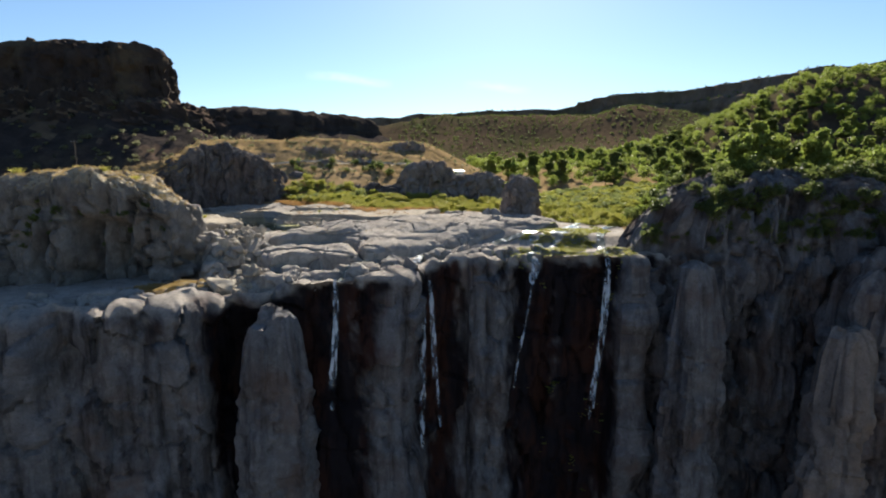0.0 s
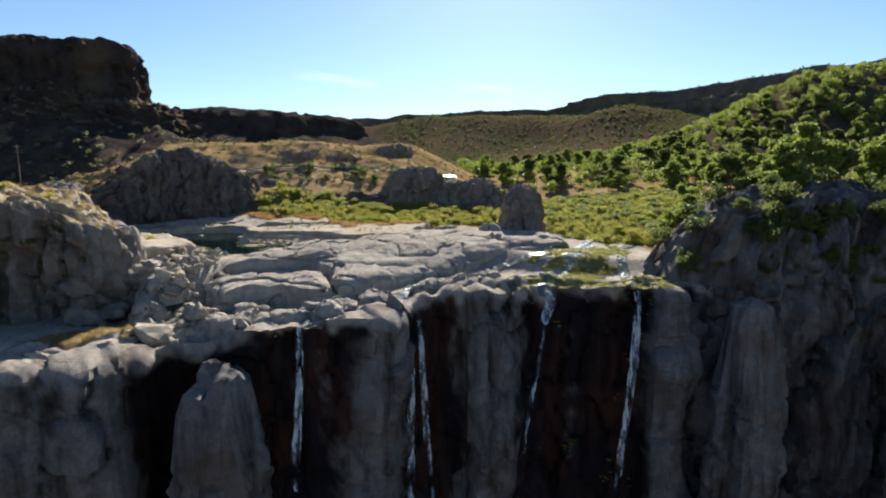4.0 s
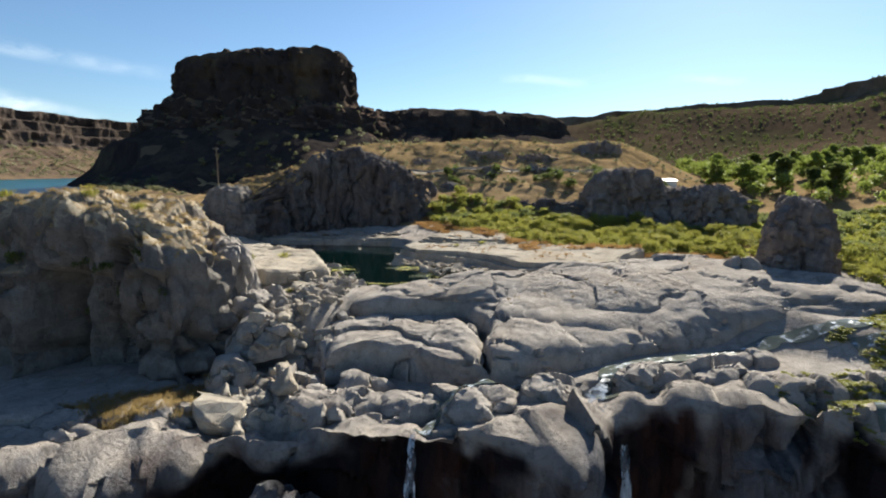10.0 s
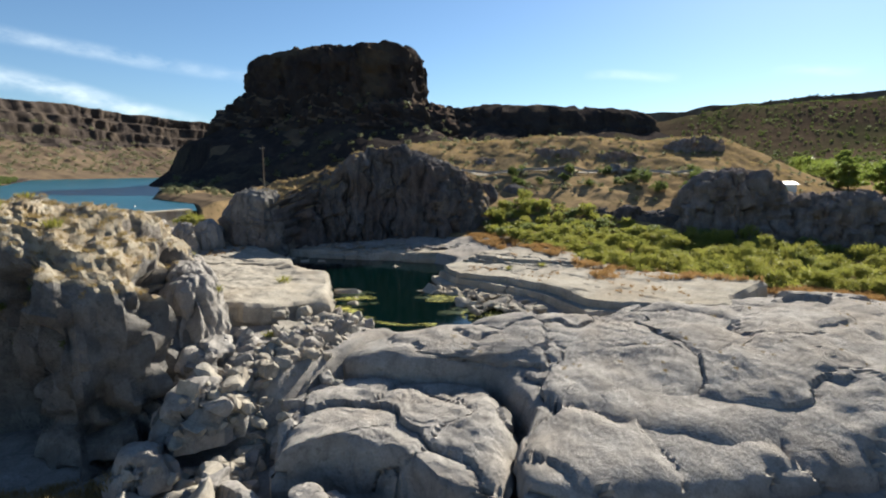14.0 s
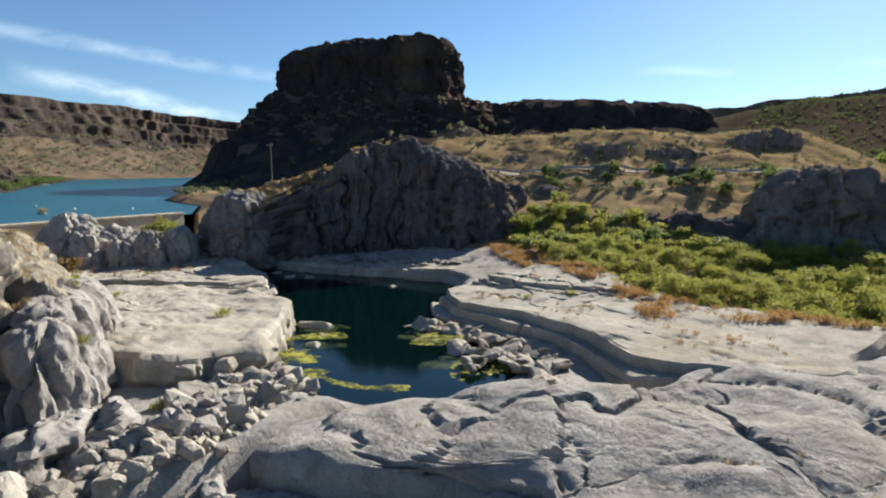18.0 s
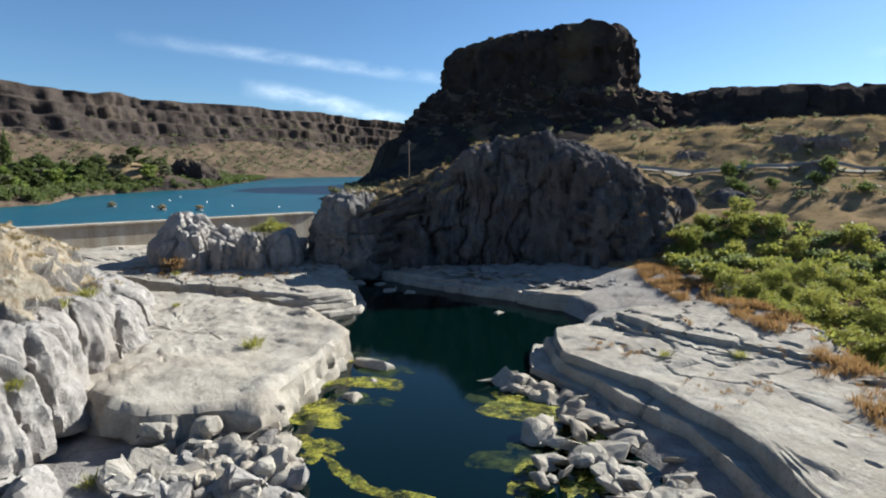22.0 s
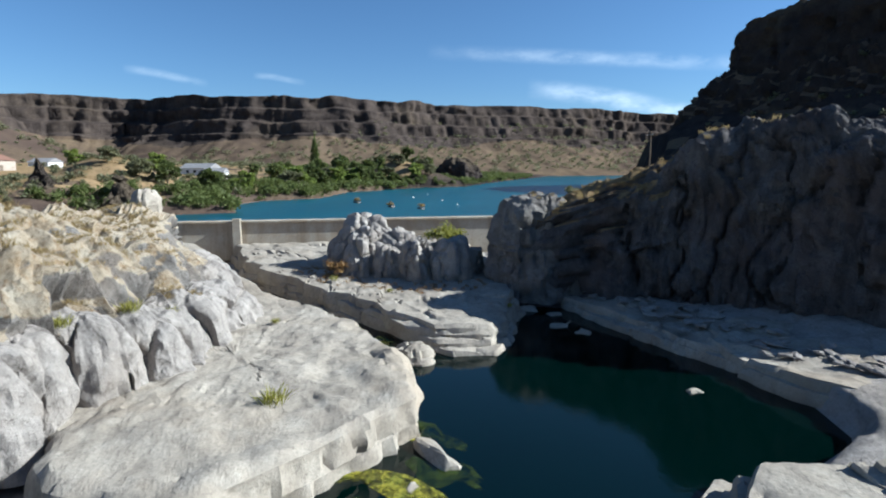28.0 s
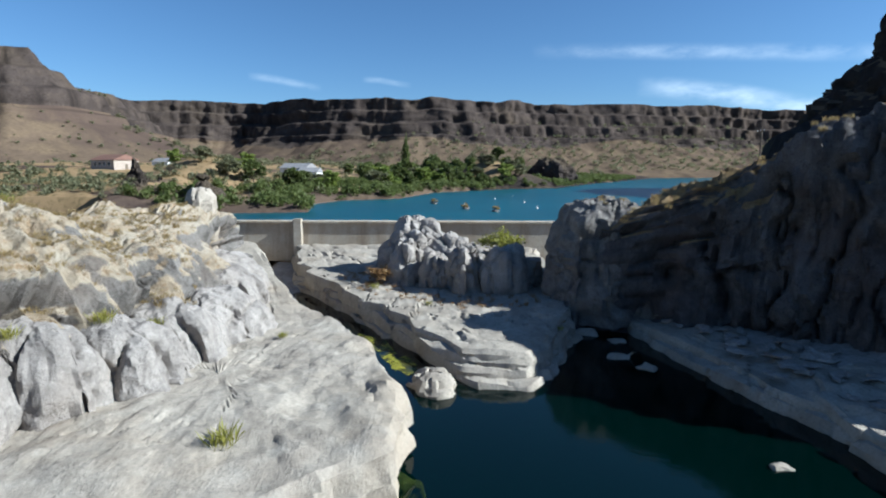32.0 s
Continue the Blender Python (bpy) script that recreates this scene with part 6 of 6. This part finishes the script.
ALGAE = algae_material("algae", (0.25, 0.22, 0.022), (0.075, 0.095, 0.014), 0.42, 0.60)
SUNKEN = algae_material("sunken_algae", (0.045, 0.065, 0.008), (0.015, 0.030, 0.006), 0.42, 0.75)
for n, (x, y, rx, ry, turn) in enumerate(((-38.0, 95.3, 3.0, 1.2, 45), (-35.0, 92.4, 2.8, 1.2, 40), (-31.6, 91.2, 1.6, 0.7, 10), (-27.2, 102.0, 3.4, 1.5, 15), (-24.0, 100.4, 1.9, 1.5, 60), (-29.6, 102.0, 1.2, 0.5, 20), (-35.2, 97.8, 1.0, 0.4, 30), (-26.0, 92.0, 1.6, 0.5, 20),
                                          (-28.8, 91.2, 1.2, 0.4, 0), (-23.6, 96.6, 0.8, 1.3, 20), (-58.0, 95.6, 2.6, 0.8, 30), (-54.5, 97.4, 1.6, 0.7, 30), (-41.4, 97.6, 1.2, 0.5, 30), (-22.4, 98.4, 0.8, 1.6, 20), (-37.6, 98.8, 2.2, 0.8, 35), (-34.6, 95.6, 1.6, 0.7, 40), (-29.4, 100.8, 1.6, 0.7, 10), (-40.6, 99.0, 1.5, 0.6, 30), (-25.0, 98.0, 1.8, 1.4, 60))):
    rnd = random.Random(700 + n)
    ph = [rnd.uniform(0, 6.28) for _ in range(4)]
    V = []
    for k in range(40):
        a = 2 * math.pi * k / 40
        f = 1 + 0.28 * math.sin(2 * a + ph[0]) + 0.22 * math.sin(3 * a + ph[1]) + 0.15 * math.sin(5 * a + ph[2]) + 0.10 * math.sin(9 * a + ph[3])
        u, w = rx * f * math.cos(a), ry * f * math.sin(a)
        c, s = math.cos(radians(turn)), math.sin(radians(turn))
        V.append((u * c - w * s, u * s + w * c, 0.0))
    V = np.array(V)
    inner = V * (0.55, 0.55, 1) + (0, 0, 0.03)
    me = mesh_of("algae_mat", np.vstack([V, inner, [(0, 0, 0.04)]]), np.concatenate([np.stack([np.arange(40), (np.arange(40) + 1) % 40, 40 + (np.arange(40) + 1) % 40, 40 + np.arange(40)], 1)]), ALGAE)
    bm = bmesh.new()
    bm.from_mesh(me)
    bm.verts.ensure_lookup_table()
    bm.faces.new([bm.verts[40 + k] for k in range(40)])
    bm.to_mesh(me)
    bm.free()
    ob = new("algae_mat", me)
    if n > 13:
        me.materials[0] = SUNKEN
    ob.location = (x, y, 0.012 if n < 14 else 0.006)
    tagged(ob, "floating yellow-green algae mat on dark pool water", "algae", "algae mats")
# boulders under the algae at the water's edge
for x, y, s in ((-39.2, 96.0, 0.8), (-36.6, 93.2, 0.9), (-34.2, 91.6, 0.8), (-25.4, 101.8, 0.8), (-23.0, 99.6, 0.9), (-38.9, 98.0, 0.7)):
    ob = loose(GREY_STONES, x, y, -0.35, s, "algae-covered rock just under the water", "sunken rocks", squash=0.6)
    ob.data = ob.data.copy()
    ob.data.materials[0] = ALGAE

# ---- road, pole, buildings ----
GRAVEL = plain("gravel_road", (0.336, 0.296, 0.24), (0.272, 0.24, 0.2), 0.95, 1.0)
PAINT = plain("white_paint", (0.702, 0.693, 0.666), (0.63, 0.612, 0.576), 0.6, 0.8)
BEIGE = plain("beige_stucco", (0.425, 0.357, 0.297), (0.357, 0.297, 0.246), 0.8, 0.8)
ROOF = plain("grey_roof", (0.28, 0.27, 0.27), (0.20, 0.19, 0.19), 0.85, 1.0)
ROOF_RED = plain("brown_roof", (0.22, 0.13, 0.10), (0.17, 0.10, 0.08), 0.85, 1.0)
GLASS, _gnt, _gbs = material("window_glass", 0.08)
_gbs.inputs["Base Color"].default_value = (0.03, 0.04, 0.05, 1)
STEEL = plain("galvanised_steel", (0.45, 0.45, 0.44), (0.36, 0.36, 0.36), 0.5, 3.0, metal=0.8)


def build_road():
    bm = bmesh.new()
    rows = []
    for x in np.arange(-66, 14, 1.5):
        row = []
        for q in (-2.2, -1.0, 1.0, 2.2):
            v = 13.5 + q
            y = 150 + (v + 0.28 * (x + 40)) / 0.96
            row.append(bm.verts.new((x, y, drop(float(x), float(y))[0] + 0.12)))
        rows.append(row)
    for a, b in zip(rows, rows[1:]):
        for q in range(3):
            bm.faces.new((a[q], b[q], b[q + 1], a[q + 1])).smooth = True
    tagged(part("road", bm, GRAVEL), "pale gravel road cut along the grassy hillside", "road", kind="structure")
    posts = []
    for x in np.arange(-64, 12, 3.8):
        y = 150 + (11.3 + 0.28 * (x + 40)) / 0.96
        z = drop(float(x), float(y))[0]
        posts.append((float(x), float(y), z))
    rail = tagged(new("guard_rail"), "low steel guard rail along the hillside road", "guard rail")
    rail.location = posts[0]
    for k, (x, y, z) in enumerate(posts):
        bm = bmesh.new()
        box_bm(bm, x - 0.09 - posts[0][0], y - 0.09 - posts[0][1], z - 0.4 - posts[0][2], x + 0.09 - posts[0][0], y + 0.09 - posts[0][1], z + 0.7 - posts[0][2])
        part("post", bm, WOOD, rail)
    bm = bmesh.new()
    rows = [[bm.verts.new(Vector((x, y - 0.12 + dy, z + h)) - Vector(posts[0])) for dy, h in ((0, 0.35), (-0.06, 0.45), (0, 0.55), (-0.06, 0.65), (0, 0.75))] for x, y, z in posts]
    for a, b in zip(rows, rows[1:]):
        for q in range(4):
            bm.faces.new((a[q], b[q], b[q + 1], a[q + 1]))
    part("rail", bm, STEEL, rail, "ribbed steel rail")


build_road()


def utility_pole(x, y, tall):
    z = drop(x, y)[0]
    top = tagged(new("utility_pole"), "weathered wooden utility pole on the slope", "pole")
    top.location = (x, y, z)
    bm = bmesh.new()
    limb(bm, (0, 0, -0.6), (0, 0, tall), 0.17, 0.11, 0.0, 1, 10, 5)
    part("pole", bm, WOOD, top)
    bm = bmesh.new()
    box_bm(bm, -0.9, -0.16, tall - 0.7, 0.9, -0.11, tall - 0.55, 0.01)
    part("crossarm", bm, WOOD, top)
    for dx in (-0.75, 0.0, 0.75):
        bm = bmesh.new()
        limb(bm, (dx, -0.13, tall - 0.55), (dx, -0.13, tall - 0.35), 0.05, 0.03, 0, 2, 8, 2)
        part("insulator", bm, PAINT, top, "white insulator")


utility_pole(-95.0, 142.0, max(6.0, 17.9 - drop(-95.0, 142.0)[0]))


def house(name, x, y, turn, w, d, h, rise, wall_mat, roof_mat, label, windows=3):
    z = min(drop(x + a, y + b)[0] for a in (-w / 2, w / 2) for b in (-d / 2, d / 2))
    top = tagged(new(name), label, "house")
    top.matrix_basis = Matrix.LocRotScale((x, y, z), Euler((0, 0, radians(turn))), None)
    bm = bmesh.new()
    box_bm(bm, -w / 2, -d / 2, -1.0, w / 2, d / 2, h)
    part("wall", bm, wall_mat, top)
    bm = bmesh.new()
    o = 0.4
    v = [bm.verts.new(p) for p in ((-w / 2 - o, -d / 2 - o, h - 0.05), (w / 2 + o, -d / 2 - o, h - 0.05), (w / 2 + o, d / 2 + o, h - 0.05), (-w / 2 - o, d / 2 + o, h - 0.05), (-w / 2 - o, 0, h + rise), (w / 2 + o, 0, h + rise))]
    for f in ((0, 1, 5, 4), (2, 3, 4, 5), (0, 4, 3), (1, 2, 5), (3, 2, 1, 0)):
        bm.faces.new([v[i] for i in f])
    part("roof", bm, roof_mat, top)
    for k in range(windows):
        cx = -w / 2 + w * (k + 1) / (windows + 1)
        for s in (-1, 1):
            bm = bmesh.new()
            box_bm(bm, cx - 0.7, s * d / 2 - 0.05, h * 0.38, cx + 0.7, s * d / 2 + 0.05, h * 0.80)
            win = part("window", bm, PAINT, top, "white window frame")
            bm = bmesh.new()
            box_bm(bm, cx - 0.58, s * d / 2 - 0.07, h * 0.43, cx + 0.58, s * d / 2 + 0.07, h * 0.76)
            part("pane", bm, GLASS, win, "dark window pane")
    bm = bmesh.new()
    box_bm(bm, w / 2 - 0.04, -0.5, 0, w / 2 + 0.06, 0.5, min(2.1, h * 0.9))
    part("door", bm, WOOD, top)
    return top


house("house", -243, 41, 70, 12, 8, 3.2, 1.8, PAINT, ROOF, "white single-storey house with a grey roof among trees")
house("house", -226, 50, 80, 7, 6, 2.8, 1.6, PAINT, ROOF, "small white house near the shore", 2)
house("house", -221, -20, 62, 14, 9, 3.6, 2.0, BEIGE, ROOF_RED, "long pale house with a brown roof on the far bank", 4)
house("house", -262, -22, 70, 9, 7, 3.2, 1.6, PAINT, ROOF, "small pale house under the canyon wall", 2)
house("house", -262, 70, 60, 9, 7, 3.2, 1.8, PAINT, ROOF, "grey-roofed white house behind the poplar", 2)
house("shelter", -1.0, 184, 14, 15, 6, 1.9, 0.5, PAINT, PAINT, "long low white building beside the road", 3)

# ---- west bank ----
pop = tree("poplar_tree", LEAF_DARK, 600, 20.0, 2.0, 3000, 0.4, "tall narrow dark green poplar on the far shore", "", True)
pop.location = (-251, 84, drop(-251, 84)[0])
rock("lava_outcrop", [(-290, 146), (-282, 140), (-268, 142), (-262, 150), (-270, 160), (-286, 158)], 3, lambda x, y: 17 + 0 * x, BASALT, "black lava outcrop on the lake shore", p=3, step=0.8, rough=1.8, grain=5, flute=1.0, crack=0.5, crack_w=5, seed=451)
rock("lava_outcrop", [(-124, 44), (-118, 40), (-112, 44), (-110, 50), (-116, 55), (-123, 52)], 4.5, lambda x, y: 7.5 + 7.0 * np.exp(-np.hypot(x + 116, y - 46.5) / 3.0) + 3.0 * np.exp(-np.hypot(x + 120, y - 49) / 1.5), BASALT, "jagged dark rock outcrop on the near bank", p=2.6, step=0.35, rough=1.3, grain=3, flute=0.6, crack=0.4, crack_w=3, seed=452)
rock("lava_outcrop", [(-117, 57), (-112, 55), (-107, 58), (-107, 63), (-112, 66), (-117, 63)], 4.5, lambda x, y: 6.5 + 5.5 * np.exp(-np.hypot(x + 112, y - 60) / 2.6) + 2.4 * np.exp(-np.hypot(x + 109.5, y - 63) / 1.5), BASALT, "jagged dark rock outcrop by the water", p=2.6, step=0.35, rough=1.2, grain=3, flute=0.6, crack=0.4, crack_w=3, seed=453)
for n, (x, y) in enumerate(((-118.7, 103.7), (-113.0, 108.6), (-133, 98))):
    rock("lake_islet", oval(x, y, 1.3, 1.0, 20, 60 + n), 4.0, 5.5, CRAG, "tiny rock islet with grass in the reservoir", group="lake islets", p=2.5, step=0.25, rough=0.2, grain=1.0, seed=460 + n)
    tuft = shrub("islet_tuft", STRAW, 610 + n, 160, 0.16, 0.8, 0.9, "dry grass tuft on a lake islet", "grass", "islet tufts")
    tuft.location = (x, y, 5.4)
for x, y in ((-150, 112), (-138, 117), (-121, 117), (-112, 123), (-128, 104), (-165, 118)):
    buoy = tagged(new("buoy"), "small white marker buoy floating on the reservoir", "buoy", "marker buoys")
    buoy.location = (x, y, 5.2)
    bm = bmesh.new()
    bmesh.ops.create_uvsphere(bm, u_segments=12, v_segments=8, radius=0.24, matrix=Matrix.Diagonal((1, 1, 0.8, 1)))
    part("float", bm, PAINT, buoy)
    bm = bmesh.new()
    limb(bm, (0, 0, 0.15), (0, 0, 0.45), 0.05, 0.03, 0, 3, 8, 2)
    part("mast", bm, PAINT, buoy)
OLIVES = [tree("olive_tree", SAGE, 620 + k, 5.0, 3.2, 1500, 0.34, "grey-green olive tree on the far shore", "shore trees") for k in range(2)]
DEEP = leafy("shore_leaf", (0.0808, 0.106, 0.0281), (0.0553, 0.0808, 0.0213), (0.136, 0.145, 0.0425))
BANKS = [tree("shore_tree", DEEP if k else LEAF_DARK, 630 + k, 8.0, 4.0, 2200, 0.42, "dense dark green tree on the far shore", "shore trees") for k in range(2)]
shore = spread([(-150, 84), (-152, 70), (-182, 84), (-215, 108), (-231, 132), (-262, 128), (-240, 84), (-205, 62), (-160, 56)], 92, 71, (0.5, 1.15), lambda x, y, z, up: z > 5.4, 4.2)
shore += spread([(-230, 60), (-270, 40), (-300, 90), (-340, 160), (-300, 170), (-265, 130)], 40, 72, (0.6, 1.2), lambda x, y, z, up: z > 5.4, 5.0)
shore += spread([(-125, 66), (-146, 68), (-160, 50), (-190, 20), (-150, 20), (-128, 40)], 22, 73, (0.45, 0.9), lambda x, y, z, up: z > 5.4, 4.0)
def village(x, y):
    """True on the open lawns between the houses and the water."""
    return float(outside(np.array([x]), np.array([y]), [(-262, 76), (-256, 20), (-205, 46), (-170, 62), (-160, 74), (-186, 80), (-214, 66)])[0]) < 0 or float(outside(np.array([x]), np.array([y]), [(-340, -50), (-300, -90), (-120, 30), (-130, 46)])[0]) < 0


shore = [s for s in shore if not village(s[0], s[1])]
kinds = OLIVES + BANKS + [tree("shore_tree", LEAF_TREE, 640, 6.0, 3.6, 1800, 0.36, "yellow-green tree on the far shore", "shore trees")]
V, F = leaf_cloud([(0, 0, 0.7, 1.0, 1.0, 0.7), (0.6, 0.3, 1.0, 0.7, 0.7, 0.6)], 130, 0.22, 90)
edge = [s for s in spread([(-104, 58), (-110, 80), (-143, 79), (-150, 91), (-184, 99), (-216, 126), (-228, 145), (-300, 180), (-420, 240), (-420, 190), (-290, 150), (-200, 80), (-140, 50), (-108, 40)], 1500, 91, (0.6, 1.7), lambda x, y, z, up: 5.25 < z < 8.2)]
strew("shore_scrub", V, F, edge, LEAF_DARK, "dark green scrub along the water's edge", "shrubs")
far_bank = [s for s in spread([(-100, 128), (-140, 146), (-184, 180), (-204, 200), (-250, 222), (-430, 345), (-430, 380), (-250, 250), (-180, 200), (-110, 150)], 260, 92, (0.6, 1.5), lambda x, y, z, up: 5.25 < z < 9)]
strew("talus_scrub", V, F, far_bank, SAGE, "grey-green scrub at the foot of the talus", "shrubs")
for n, (x, y, z, k, r) in enumerate(shore):
    m = Matrix.LocRotScale((x, y, z - 0.2), Euler((0, 0, r)), None)
    pick = n if n < 5 else random.Random(n).choice((0, 1, 1, 2, 3, 3, 4, 4) if x < -170 else (0, 1, 0, 3, 4))
    t = kinds[n] if n < 5 else copy_thing(kinds[pick], m)
    t.matrix_basis = m
    t.scale = (k, k, k)
